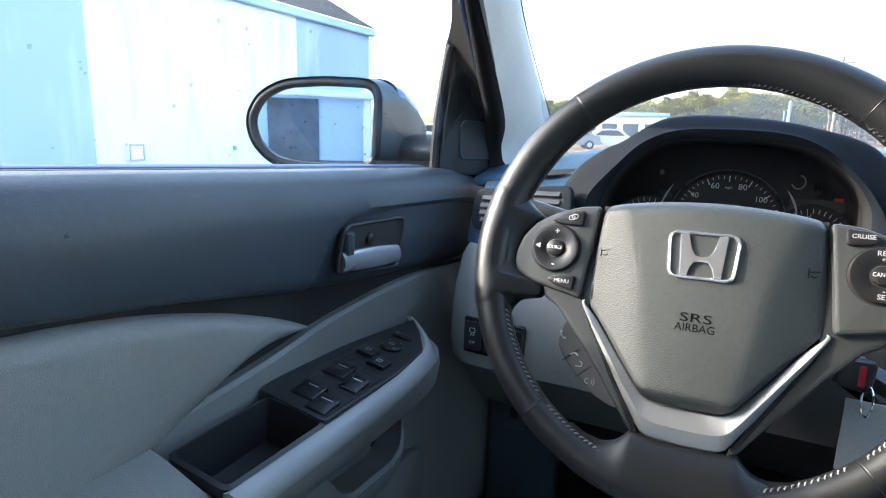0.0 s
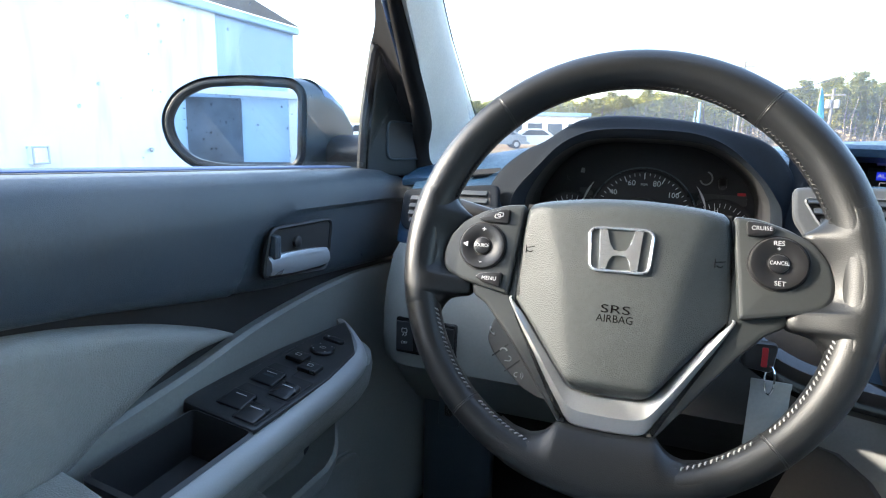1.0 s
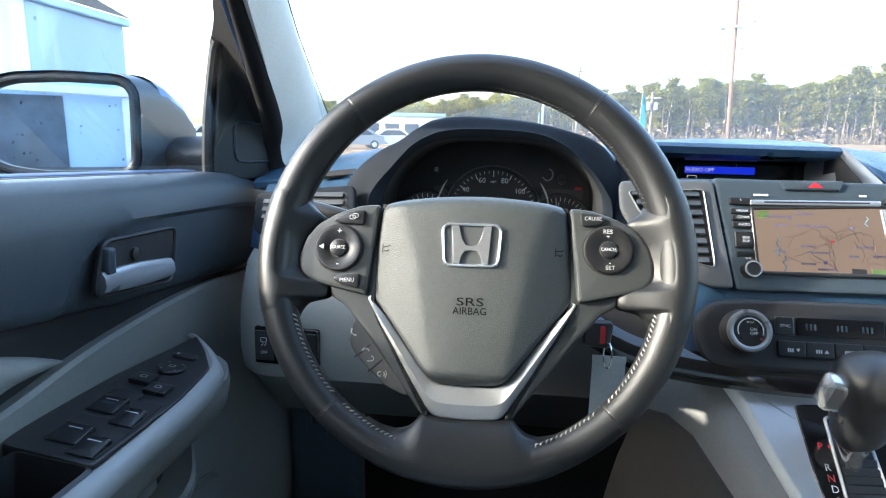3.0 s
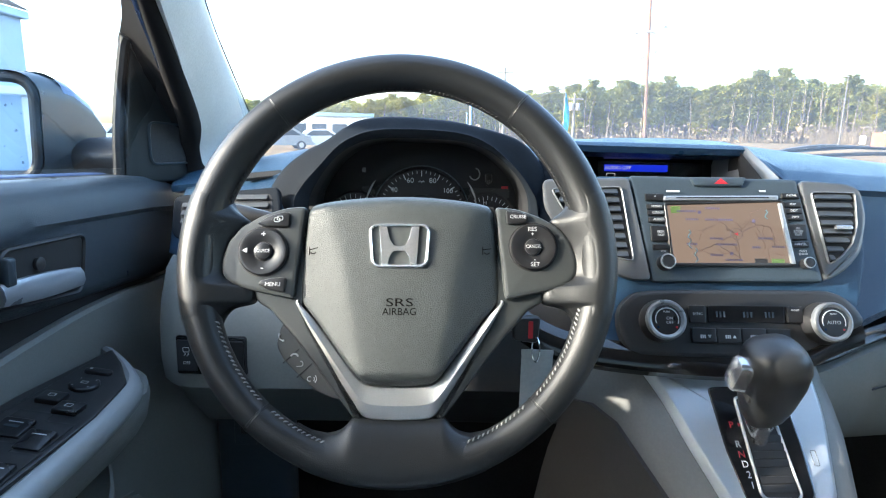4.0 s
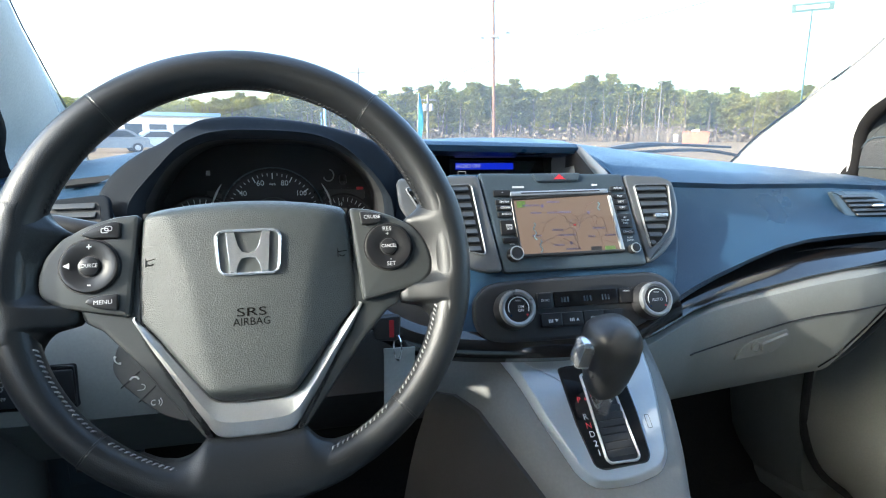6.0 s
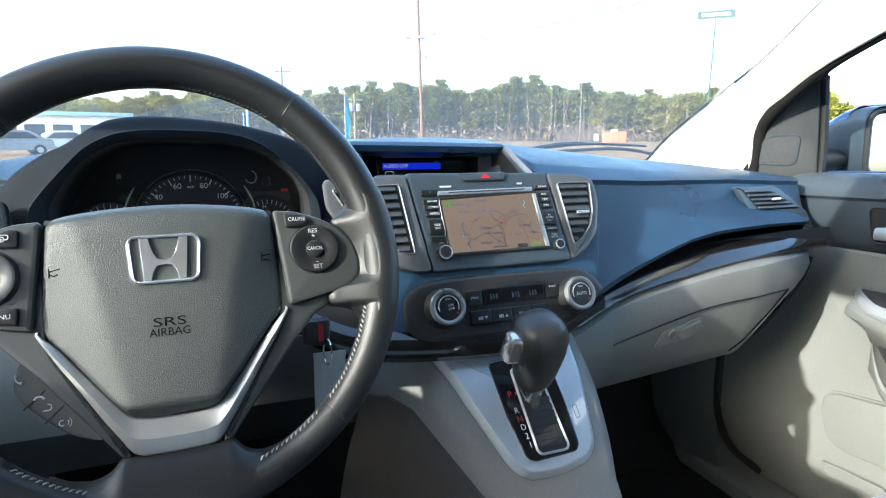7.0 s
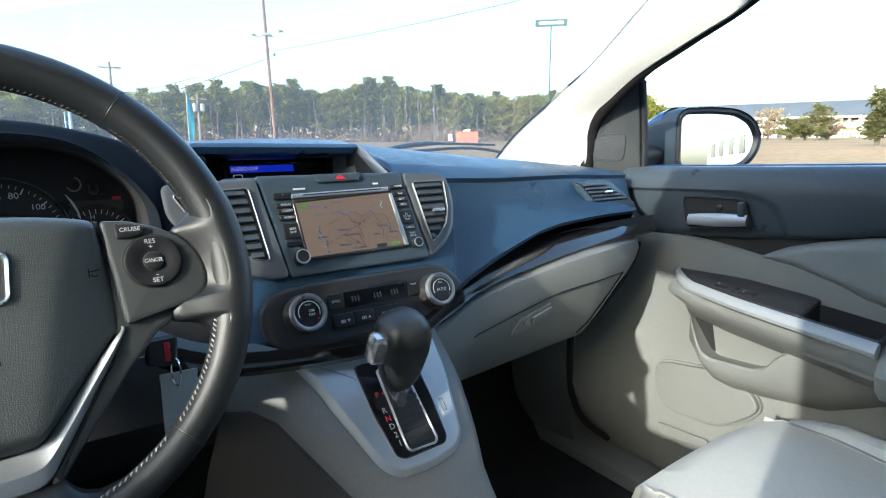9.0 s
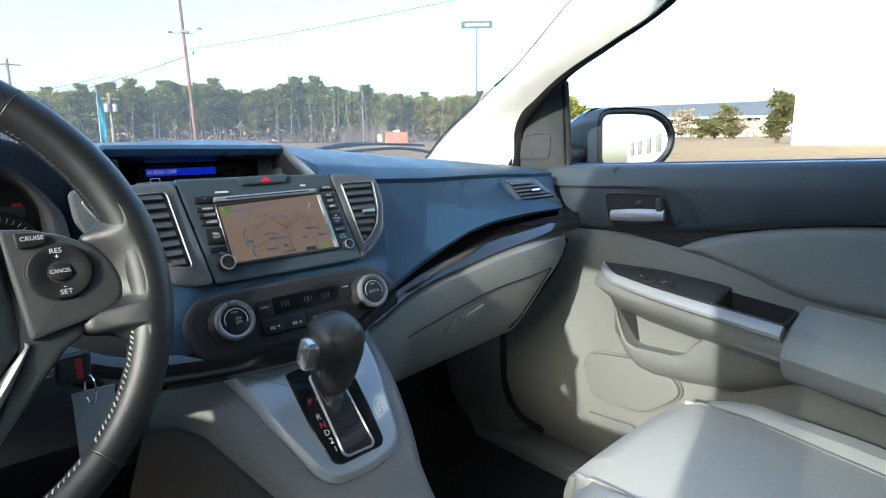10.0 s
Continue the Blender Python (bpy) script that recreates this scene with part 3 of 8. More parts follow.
def both(half):
    """A closed outline from its right half, listed from the top to the bottom."""
    return [np.array(q) for q in half] + [np.array((-q[0], q[1])) for q in reversed(half) if abs(q[0]) > 1e-6]


def rim_radius(a):
    """The rim is thicker above and at the thumbs than below."""
    d = math.degrees(a) % 360
    return float(np.interp(d, [0, 30, 55, 125, 150, 180, 205, 225, 315, 335, 360], [0.0162, 0.0168, 0.0163, 0.0163, 0.0168, 0.0162, 0.0146, 0.0136, 0.0136, 0.0146, 0.0162]))


def rim_point(a, b, grow=0.0):
    """a: round the wheel, b: round the section."""
    r = rim_radius(a) + grow
    rr = 0.1862 - rim_radius(a) + r * math.cos(b)
    return WHEEL @ Vector((rr * math.cos(a), rr * math.sin(a), r * 1.08 * math.sin(b)))


rows = [[rim_point(2 * math.pi * i / 180, 2 * math.pi * j / 24) for j in range(24)] for i in range(180)]
rim = part("rim", loft(rows, loop=True, ring=True), M_LEATHER, wheel, "black grained leather rim")
for deg in (129.6, 52.0, 229.3, 313.3):
    rows = []
    for da, g in ((-0.50, -0.0006), (-0.28, 0.0005), (-0.08, 0.0003), (0.0, -0.0004), (0.08, 0.0003), (0.28, 0.0005), (0.50, -0.0006)):
        rows.append([rim_point(radians(deg + da), 2 * math.pi * j / 24, g) for j in range(24)])
    part("seam", loft(rows, loop=True), M_LEATHER, rim)
    part("seam_line", loft([[rim_point(radians(deg + da), 2 * math.pi * j / 24, 0.00025) for j in range(24)] for da in (-0.09, 0.09)], loop=True), M_MATT, rim)
rng = random.Random(4)
for ranges, mt, lab in ((((200, 227.5), (231.5, 253), (288, 311), (315.5, 345)), M_THREAD, "pale grey stitches along the inner edge"), (((132, 162), (16, 50), (56, 127)), M_MATT, "dark stitches along the inner edge")):
    bm = bmesh.new()
    for a0, a1 in ranges:
        n = int((a1 - a0) / 1.45)
        for i in range(n):
            a = radians(a0 + (a1 - a0) * i / n + rng.uniform(-0.1, 0.1))
            b = math.pi - (0.10 if a0 == 56 else 0.42 if mt is M_THREAD else 0.20)
            p, q = rim_point(a, b - 0.13, 0.0001), rim_point(a + radians(0.95), b + 0.13, 0.0001)
            c = rim_point(a + radians(0.47), b, 0.0006)
            tube([p, c, q], [0.0005, 0.0008, 0.0005], 5, bm=bm)
    tagged(part("stitching", bm, mt, rim, lab), kind="stuff")
    # the leather is drawn in under every stitch
    for a0, a1 in ranges:
        pts = [rim_point(radians(a0 + (a1 - a0) * k / 40), math.pi - (0.10 if a0 == 56 else 0.42 if mt is M_THREAD else 0.20), 0.00012) for k in range(41)]
        part("seam_line", tube(pts, 0.0005, 5), M_MATT, rim)

# leather that runs from the rim onto the spokes
for s in (-1, 1):
    edge = curve_open([(0.1520, 0.066), (0.1490, 0.055), (0.1445, 0.0455), (0.1385, 0.0395), (0.1310, 0.0330), (0.1370, 0.0235), (0.1438, 0.0130), (0.1480, -0.0015), (0.1470, -0.0130), (0.1420, -0.0180), (0.1330, -0.0220), (0.1235, -0.0250), (0.1225, -0.0330), (0.1255, -0.0378), (0.1345, -0.0400), (0.1430, -0.0430), (0.1490, -0.0520), (0.1505, -0.0640)], 3)
    rows = []
    m = len(edge)
    for k, (x, y) in enumerate(edge):
        a = math.atan2(y, math.sqrt(0.1700 ** 2 - y * y))
        if s < 0:
            a = math.pi - a
        end = min(1.0, min(k, m - 1 - k) / 7)
        zin = 0.0005 * end + 0.004 * (1 - end)
        crest = WHEEL.inverted() @ rim_point(a, radians(100), 0.0006)
        row = [WHEEL @ Vector((s * x, y, zin - 0.016)), WHEEL @ Vector((s * x, y, zin - 0.003)), WHEEL @ Vector((s * (x + 0.0012), y, zin))]
        for t in (0.18, 0.36, 0.55, 0.75, 0.9):
            row.append(WHEEL @ Vector((s * x + (crest.x - s * x) * t, y + (crest.y - y) * t, zin + (crest.z - zin) * (0.55 * t + 0.45 * (0.5 - 0.5 * math.cos(math.pi * t))))))
        for deg in (100, 75, 50, 25, 0, -25):
            row.append(rim_point(a, radians(deg), 0.0006 if 3 < k < m - 4 else -0.0006))
        rows.append(row)
    part("spoke_cover", loft(rows), M_LEATHER, wheel, "leather thumb rest", 75)
rows = []
for k in range(-24, 25):
    x = 0.084 * k / 24
    ax = abs(x)
    yr = -math.sqrt(0.1725 ** 2 - x * x)
    edge = float(np.interp(ax, [0, 0.030, 0.0365, 0.0395, 0.0440, 0.050, 0.0586, 0.072, 0.084], [-0.1338, -0.1325, -0.1310, -0.1345, -0.1400, -0.1440, -0.1460, -0.1435, -0.1375]))
    zin = float(np.interp(ax, [0, 0.036, 0.042, 0.06, 0.084], [-0.001, -0.001, 0.001, 0.0015, 0.001]))
    row = [HUB @ Vector((x, edge + 0.001, zin - 0.014)), HUB @ Vector((x, edge + 0.0002, zin - 0.003)), HUB @ Vector((x, edge - 0.0008, zin))]
    for t in (0.15, 0.35, 0.6, 0.8):
        row.append(HUB @ Vector((x, edge + (yr - edge) * t, zin + (0.0152 - zin) * (1 - (1 - t) ** 1.8))))
    over = float(np.interp(ax, [0, 0.066, 0.084], [0.0009, 0.0009, -0.0012]))
    for deg in (88, 66, 44, 22, 0, -25):
        row.append(rim_point(math.atan2(yr, x), radians(deg), over))
    rows.append(row)
part("lower_cover", loft(rows), M_LEATHER, wheel, "leather over the lower spoke", 70)

# dark spokes behind
M_POD = surface("pod_grey", (0.042, 0.046, 0.046), 0.40, grain=0.1, vary=0.06)
M_SPOKE = surface("spoke_grey", (0.028, 0.032, 0.033), 0.42, grain=0.15, vary=0.06)
for s in (-1, 1):
    o = [(s * x, y) for x, y in ((0.080, 0.030), (0.118, 0.028), (0.1240, 0.0), (0.1240, -0.0290), (0.1205, -0.0375), (0.1085, -0.0440), (0.1000, -0.0540), (0.0880, -0.0665), (0.0635, -0.0980), (0.0460, -0.1210), (0.0372, -0.1325), (0.0300, -0.1330), (0.040, -0.110), (0.078, -0.050))]
    part("spoke", plate(rounded(o, 0.004), 0.018, 0.003, on_wheel(-0.020)), M_SPOKE, wheel, "dark grey plastic spoke")
part("hub", dished(both([(0, 0.05), (0.06, 0.046), (0.08, 0.0), (0.06, -0.06), (0.03, -0.10), (0, -0.105)]), 0.045, 0.01, 0.0, on_wheel(-0.055)), M_BLACK, wheel)

# silver V with a ridge along it
outer = curve_open([(0.0882, -0.0362), (0.0874, -0.0405), (0.0732, -0.0642), (0.0664, -0.0745), (0.0489, -0.1030), (0.0383, -0.1188), (0.0330, -0.1266), (0.0284, -0.1311), (0.0205, -0.1336), (0.0, -0.1343)], 4)
inner = curve_open([(0.0852, -0.0350), (0.0844, -0.0388), (0.0736, -0.0500), (0.0668, -0.0583), (0.0445, -0.0868), (0.0340, -0.0998), (0.0300, -0.1032), (0.0250, -0.1054), (0.0150, -0.1066), (0.0, -0.1070)], 4)
rows = []
for sgn in (1, -1):
    seq = list(zip(outer, inner))
    for o, i in (seq if sgn > 0 else reversed(seq[:-1])):
        d = i - o
        L = np.linalg.norm(d)
        d = d / L
        top = min(1.0, L / 0.012)
        pts = ((o, -0.012), (o + d * 0.0003, -0.0030), (o + d * min(0.0015, L * 0.25), -0.0012), (o + d * L * 0.40, -0.0012 + 0.0042 * top), (o + d * L * 0.46, -0.0010 + 0.0044 * top), (i - d * min(0.0012, L * 0.2), 0.0004), (i, -0.0010), (i, -0.012))
        rows.append([HUB @ Vector((sgn * q[0], q[1], z)) for q, z in pts])
part("silver_trim", loft(rows, caps=True), M_SILVER, wheel, "satin silver V-shaped trim", 25)

# air bag pad: a raised middle field and two falling flanks
side = curve_open([(0.0790, 0.0466), (0.0815, 0.0240), (0.0845, -0.0050), (0.0866, -0.0270), (0.0862, -0.0350), (0.0835, -0.0392), (0.0660, -0.0585), (0.0437, -0.0868), (0.0335, -0.0992), (0.0295, -0.1024), (0.0245, -0.1046), (0.0150, -0.1056)], 5)


def pad_height(x, y):
    crease = float(np.interp(y, [-0.108, -0.065, -0.008, 0.048], [0.026, 0.037, 0.047, 0.066]))
    soft = 0.0022
    e = (abs(x) - crease) / soft
    return 0.0145 - 0.30 * soft * (e if e > 30 else math.log1p(math.exp(e))) - 0.6 * x * x


rows = []
for x1, y1 in side:
    row = []
    for i in range(-30, 31):
        u = i / 30
        bow = 0.0070 * (1 - u * u) * max(0.0, min(1.0, (y1 + 0.02) / 0.066)) ** 2
        x, y = u * x1, y1 + bow
        rim_in = (1 - abs(u)) * x1
        low = y1 + 0.1056
        top = 0.0466 - y1
        h = pad_height(x, y)
        h -= 0.006 * max(0.0, 1 - rim_in / 0.0045) ** 2
        h -= max(0.0, h - 0.003) * max(0.0, 1 - low / 0.011) ** 2
        h -= 0.012 * max(0.0, 1 - top / 0.010) ** 2
        row.append(HUB @ Vector((x, y, h)))
    rows.append(row)
first = [HUB @ Vector((HUB.inverted() @ p) + Vector((0, 0, -0.02))) for p in rows[0]]
last = [HUB @ Vector((HUB.inverted() @ p) + Vector((0, 0.001, -0.012))) for p in rows[-1]]
pad = part("pad", loft([first] + rows + [last]), M_PAD, wheel, "grained dark grey air bag cover", 60)
part("gap", loft([[HUB @ Vector((sg * (x + k), y, -0.003)) for k in (-0.004, 0.0014)] for sg, seq in ((1, side), (-1, side[::-1])) for x, y in seq]), M_MATT, wheel)
bm = lettering("SRS", 0.0094, on_wheel(0.0143, 0.0007, -0.0388), 0.0003, squeeze=1.62)
lettering("AIRBAG", 0.0084, on_wheel(0.0141, 0.0007, -0.0463), 0.0003, bm=bm, squeeze=0.96)
part("lettering", bm, M_EMBOSS, pad, "embossed dark letters")
for s in (-1, 1):
    at = lambda x, y: on_wheel(pad_height(s * 0.0735 + x, 0.006) + 0.0003, s * 0.0735 + x, 0.006 + y) @ Vector((0, 0, 0))
    bm = tube([at(-0.0035, -0.0035), at(-0.0035, 0.0035)], 0.0004, 5)
    tube([at(-0.0035, 0.0008), at(0.0040, 0.0022)], 0.0004, 5, bm=bm)
    tube([at(-0.0022 + 0.0045 * k, -0.0016 - 0.0012 * math.sin(math.pi * k)) for k in (0, 0.25, 0.5, 0.75, 1)], 0.0004, 5, bm=bm)
    part("horn_mark", bm, M_EMBOSS, pad)

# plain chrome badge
ring = rounded([(-0.0236, 0.0250), (0.0236, 0.0250), (0.0214, -0.0050), (0.0185, -0.0074), (-0.0185, -0.0074), (-0.0214, -0.0050)], 0.0065, 6)
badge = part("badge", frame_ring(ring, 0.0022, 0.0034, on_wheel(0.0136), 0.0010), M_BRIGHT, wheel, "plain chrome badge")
o = both([(0, 0.0078), (0.0046, 0.0088), (0.0078, 0.0140), (0.0104, 0.0246), (0.0168, 0.0246), (0.0146, -0.0072), (0.0092, -0.0072), (0.0078, -0.0010), (0.0050, 0.0034), (0, 0.0040)])
part("shape", plate(o, 0.0030, 0.0006, on_wheel(0.0138)), M_BRIGHT, badge)
part("field", plate(ring, 0.0008, 0.0002, on_wheel(0.0137)), M_PAD, badge)

# switch pods with their buttons
M_BTN = surface("button_black", (0.014, 0.014, 0.015), 0.34, vary=0.05)


def pod(s, label):
    o = [(s * x, y) for x, y in ((0.0812, 0.0452), (0.0990, 0.0436), (0.1190, 0.0368), (0.1360, 0.0270), (0.1465, 0.0135), (0.1510, -0.0020), (0.1500, -0.0140), (0.1445, -0.0205), (0.1355, -0.0250), (0.1200, -0.0288), (0.0892, -0.0352), (0.0880, -0.0280), (0.0860, -0.0040), (0.0832, 0.0220))]
    return part("switch_pod", dished(rounded(o, 0.0045, 4), 0.013, 0.0030, 0.0012, on_wheel(-0.0090)), M_POD, wheel, label)


pod_l = pod(-1, "dark grey audio switch pod")
pod_r = pod(1, "dark grey cruise switch pod")
for p, s, x, y, r, c in ((pod_l, -1, -0.1154, 0.0049, 0.0205, 0.0074), (pod_r, 1, 0.1129, 0.0094, 0.0200, 0.0070)):
    part("groove", lathe([(r + 0.0014, -0.001), (r + 0.0012, 0.0009), (r + 0.0004, 0.0011)], on_wheel(0.0042, x, y), 40), M_MATT, p)
    part("rocker", lathe([(r, -0.001), (r, 0.0024), (r - 0.0010, 0.0038), (r - 0.003, 0.0040), (c + 0.0045, 0.0022), (c + 0.0012, 0.0012), (c + 0.0010, -0.001)], on_wheel(0.0042, x, y), 48), M_BTN, p, "glossy black ring switch")
    part("button", dished(disc(c, 0, 0, 28), 0.0036, 0.0012, 0.0010, on_wheel(0.0042, x, y)), M_BTN, p)


def mark(text, size, x, y, z, parent, mat=None, squeeze=1.0):
    part("lettering", lettering(text, size, on_wheel(z, x, y), 0.00012, squeeze=squeeze), mat or M_WHITE, parent)


mark("SOURCE", 0.0042, -0.1154, 0.0049, 0.0090, pod_l, squeeze=0.80)
mark("+", 0.0078, -0.1152, 0.0192, 0.0080, pod_l)
mark("-", 0.0090, -0.1150, -0.0090, 0.0080, pod_l)
part("lettering", plate([(-0.0026, 0), (0.0018, 0.0023), (0.0018, -0.0023)], 0.0003, 0.0001, on_wheel(0.0080, -0.1300, 0.0055)), M_WHITE, pod_l)
part("button", dished(rounded([(-0.1220, 0.0290), (-0.1150, 0.0262), (-0.0945, 0.0258), (-0.0940, 0.0385), (-0.1000, 0.0390), (-0.1120, 0.0352)], 0.0022), 0.004, 0.001, 0.0006, on_wheel(0.0034)), M_BTN, pod_l)
bm = frame_ring(rect(0.0042, 0.0028, 0.0009, -0.1045, 0.0318), 0.0006, 0.0005, on_wheel(0.0080), 0.0002)
frame_ring(rect(0.0042, 0.0028, 0.0009, -0.1020, 0.0332), 0.0006, 0.0005, on_wheel(0.0080), 0.0002, bm=bm)
part("lettering", bm, M_WHITE, pod_l)
part("button", dished(rounded([(-0.1180, -0.0228), (-0.1110, -0.0272), (-0.0960, -0.0298), (-0.0952, -0.0170), (-0.1060, -0.0176), (-0.1160, -0.0198)], 0.0022), 0.004, 0.001, 0.0006, on_wheel(0.0034)), M_BTN, pod_l)
mark("MENU", 0.0047, -0.1056, -0.0232, 0.0080, pod_l)
part("button", dished(rounded([(0.0910, 0.0290), (0.1000, 0.0292), (0.1085, 0.0312), (0.1100, 0.0360), (0.1040, 0.0395), (0.0900, 0.0408)], 0.0022), 0.004, 0.001, 0.0006, on_wheel(0.0034)), M_BTN, pod_r)
mark("CRUISE", 0.0044, 0.1002, 0.0352, 0.0080, pod_r)
mark("CANCEL", 0.0041, 0.1129, 0.0094, 0.0090, pod_r, squeeze=0.82)
mark("RES", 0.0050, 0.1122, 0.0244, 0.0081, pod_r)
mark("+", 0.0050, 0.1124, 0.0202, 0.0076, pod_r)
mark("SET", 0.0050, 0.1140, -0.0058, 0.0081, pod_r)
mark("-", 0.0056, 0.1138, -0.0014, 0.0076, pod_r)

# telephone switches on the lower spoke
M_POD2 = surface("phone_pod_grey", (0.060, 0.060, 0.058), 0.5, vary=0.06)
o = [(-0.1010, -0.0480), (-0.0880, -0.0620), (-0.0560, -0.1020), (-0.0440, -0.1180), (-0.0560, -0.1200), (-0.0735, -0.1130), (-0.0900, -0.0990), (-0.1035, -0.0860), (-0.1110, -0.0735), (-0.1070, -0.0560)]
ph = part("phone_pod", dished(rounded(o, 0.006), 0.010, 0.002, 0.001, on_wheel(-0.040)), M_POD2, wheel, "grey telephone switches")
PH = on_wheel(-0.0287)
arc = lambda cx, cy, r, a0, a1: [PH @ Vector((cx + r * math.cos(radians(a0 + (a1 - a0) * k / 8)), cy + r * math.sin(radians(a0 + (a1 - a0) * k / 8)), 0)) for k in range(9)]
bm = tube(arc(-0.1040, -0.0650, 0.0040, 150, 280), [0.0011, 0.0010, 0.0005, 0.0005, 0.0005, 0.0005, 0.0005, 0.0010, 0.0011], 6)
part("symbol", bm, M_WHITE, ph)
bm = tube(arc(-0.0935, -0.0838, 0.0034, 20, 160), 0.0008, 6)
tube(arc(-0.0880, -0.0890, 0.0022, -90, 100), 0.0004, 5, bm=bm)
tube([PH @ Vector((-0.0915, -0.0912, 0)), PH @ Vector((-0.0880, -0.0912, 0))], 0.0004, 5, bm=bm)
part("symbol", bm, M_WHITE, ph)
bm = tube(arc(-0.0795, -0.1020, 0.0020, 60, 300), 0.0004, 5)
for r in (0.0022, 0.0040):
    tube(arc(-0.0775, -0.1020, r, -50, 50), 0.0004, 5, bm=bm)
part("symbol", bm, M_WHITE, ph)
for x0, y0, x1, y1 in ((-0.1035, -0.0885, -0.0900, -0.0765), (-0.0905, -0.1005, -0.0780, -0.0890)):
    part("gap", tube([PH @ Vector((x0, y0, -0.0002)), PH @ Vector((x1, y1, -0.0002))], 0.0006, 5), M_MATT, ph)

# column with its shroud and stalks
column = base("steering_column", (-0.379, 0.12, 1.0), "black plastic steering column shroud with two stalks", "steering column")
rows = []
for y, r, dz in ((-0.0, 0.052, 0.0), (0.06, 0.060, -0.004), (0.14, 0.068, -0.01), (0.24, 0.074, -0.02)):
    c = (-0.379, 0.045 + y, 1.118 - 0.36 * y + dz)
    rows.append([(c[0] + r * 0.95 * math.cos(a), c[1], c[2] + r * 0.9 * math.sin(a) - 0.01) for a in (2 * math.pi * k / 28 for k in range(28))])
part("shroud", loft(rows, loop=True, caps=True), M_BLACK, column)
for s, ang in ((-1, 0.05), (1, 0.03)):
    p = [(-0.379 + s * d, 0.075 + 0.01 * d, 1.135 + ang * d * 4) for d in (0.05, 0.10, 0.135, 0.165, 0.185)]
    part("stalk", tube(p, [0.005, 0.006, 0.008, 0.009, 0.006], 10), M_BLACK, column)


# ---- instrument hood and cluster ----
hood = base("instrument_cluster", (-0.385, 0.34, 1.12), "hooded instrument cluster with unlit dials, dark", "instrument cluster")
RIM = [(-0.548, 1.095), (-0.545, 1.150), (-0.535, 1.174), (-0.506, 1.207), (-0.483, 1.231), (-0.461, 1.244), (-0.439, 1.251), (-0.403, 1.254), (-0.329, 1.251), (-0.284, 1.236), (-0.246, 1.203), (-0.226, 1.177), (-0.216, 1.154), (-0.212, 1.095)]
RIDGE = [(-0.5952, 1.1065), (-0.5860, 1.1573), (-0.5629, 1.1961), (-0.5305, 1.2219), (-0.5065, 1.2340), (-0.4770, 1.2540), (-0.4511, 1.2651), (-0.4040, 1.2691), (-0.3365, 1.2644), (-0.2885, 1.2552), (-0.2414, 1.2404), (-0.2164, 1.2173), (-0.2026, 1.1850), (-0.1979, 1.1065)]
INN = [(-0.517, 1.095), (-0.513, 1.150), (-0.508, 1.172), (-0.494, 1.200), (-0.477, 1.215), (-0.458, 1.226), (-0.438, 1.231), (-0.403, 1.233), (-0.325, 1.231), (-0.287, 1.222), (-0.258, 1.203), (-0.243, 1.184), (-0.236, 1.160), (-0.233, 1.095)]
o = curve_open(RIM, 5)
ridge = curve_open(RIDGE, 5)
i = [a + (b - a) * 0.60 for a, b in zip(o, curve_open(INN, 5))]


def arch(pts, y, k=1.0, drop=0.0, kz=None):
    return [(-0.385 + (x + 0.385) * k, y, 1.10 + (z - 1.10) * (k if kz is None else kz) - drop) for x, z in pts]


blend = lambda k: [a + (b - a) * k for a, b in zip(o, ridge)]
bm = loft([arch(ridge, 0.64, 1.16, 0.02, 0.82), arch(ridge, 0.52, 1.11, 0.010, 0.94), arch(ridge, 0.43, 1.07, 0.004, 0.98), arch(ridge, 0.350, 1.02, 0.001, 1.0), arch(ridge, 0.320, 1.005), arch(ridge, 0.312), arch(blend(0.94), 0.3075), arch(blend(0.78), 0.3035),
           arch(blend(0.45), 0.2985), arch(blend(0.14), 0.2945), arch(o, 0.2915)])
part("hood", bm, M_HOOD, hood, "dark grained hood with its shade in the colour")
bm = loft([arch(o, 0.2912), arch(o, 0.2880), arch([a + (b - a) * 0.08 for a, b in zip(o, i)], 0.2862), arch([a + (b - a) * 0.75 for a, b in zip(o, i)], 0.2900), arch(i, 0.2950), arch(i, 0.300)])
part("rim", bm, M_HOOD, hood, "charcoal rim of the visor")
part("tunnel", loft([arch(i, 0.2995, 1.0), arch(i, 0.330, 0.985), arch(i, 0.375, 0.955)]), M_MATT, hood, "black inner shade")
bm = loft([arch(i, 0.372, 0.965), [(-0.39, 0.372, 1.08)] * len(i)])
part("dial_face", bm, M_MATT, hood, "black dial face")
M_DIAL = surface("dial_black", (0.010, 0.010, 0.011), 0.35, vary=0.05)
M_MARK = surface("dial_print", (0.60, 0.63, 0.66), 0.5, vary=0.03)
FACE = basis((-0.375, 0.364, 1.131), (1, 0, 0), (0, -1, 0.12))
dial = part("speedometer", lathe([(0.068, -0.004), (0.068, 0.003), (0.066, 0.004), (0.064, 0.0015), (0.030, 0.0012), (0.028, 0.004), (0.0, 0.004)], FACE, 64), M_DIAL, hood)
bm = bmesh.new()
for k in range(41):
    a = radians(215 - 250 * k / 40)
    long = k % 4 == 0
    r0, r1 = (0.055 if long else 0.0595), 0.0635
    w = 0.0007 if long else 0.0004
    plate([(r0, -w), (r1, -w), (r1, w), (r0, w)], 0.0005, 0.0001, FACE @ pose(0, 0, 0.0018) @ pose(0, 0, 0, 0, 0, math.degrees(a)), bm=bm)
part("ticks", bm, M_MARK, dial)
bm = lettering("60", 0.0108, FACE @ pose(-0.0165, 0.0490, 0.002), 0.0002)
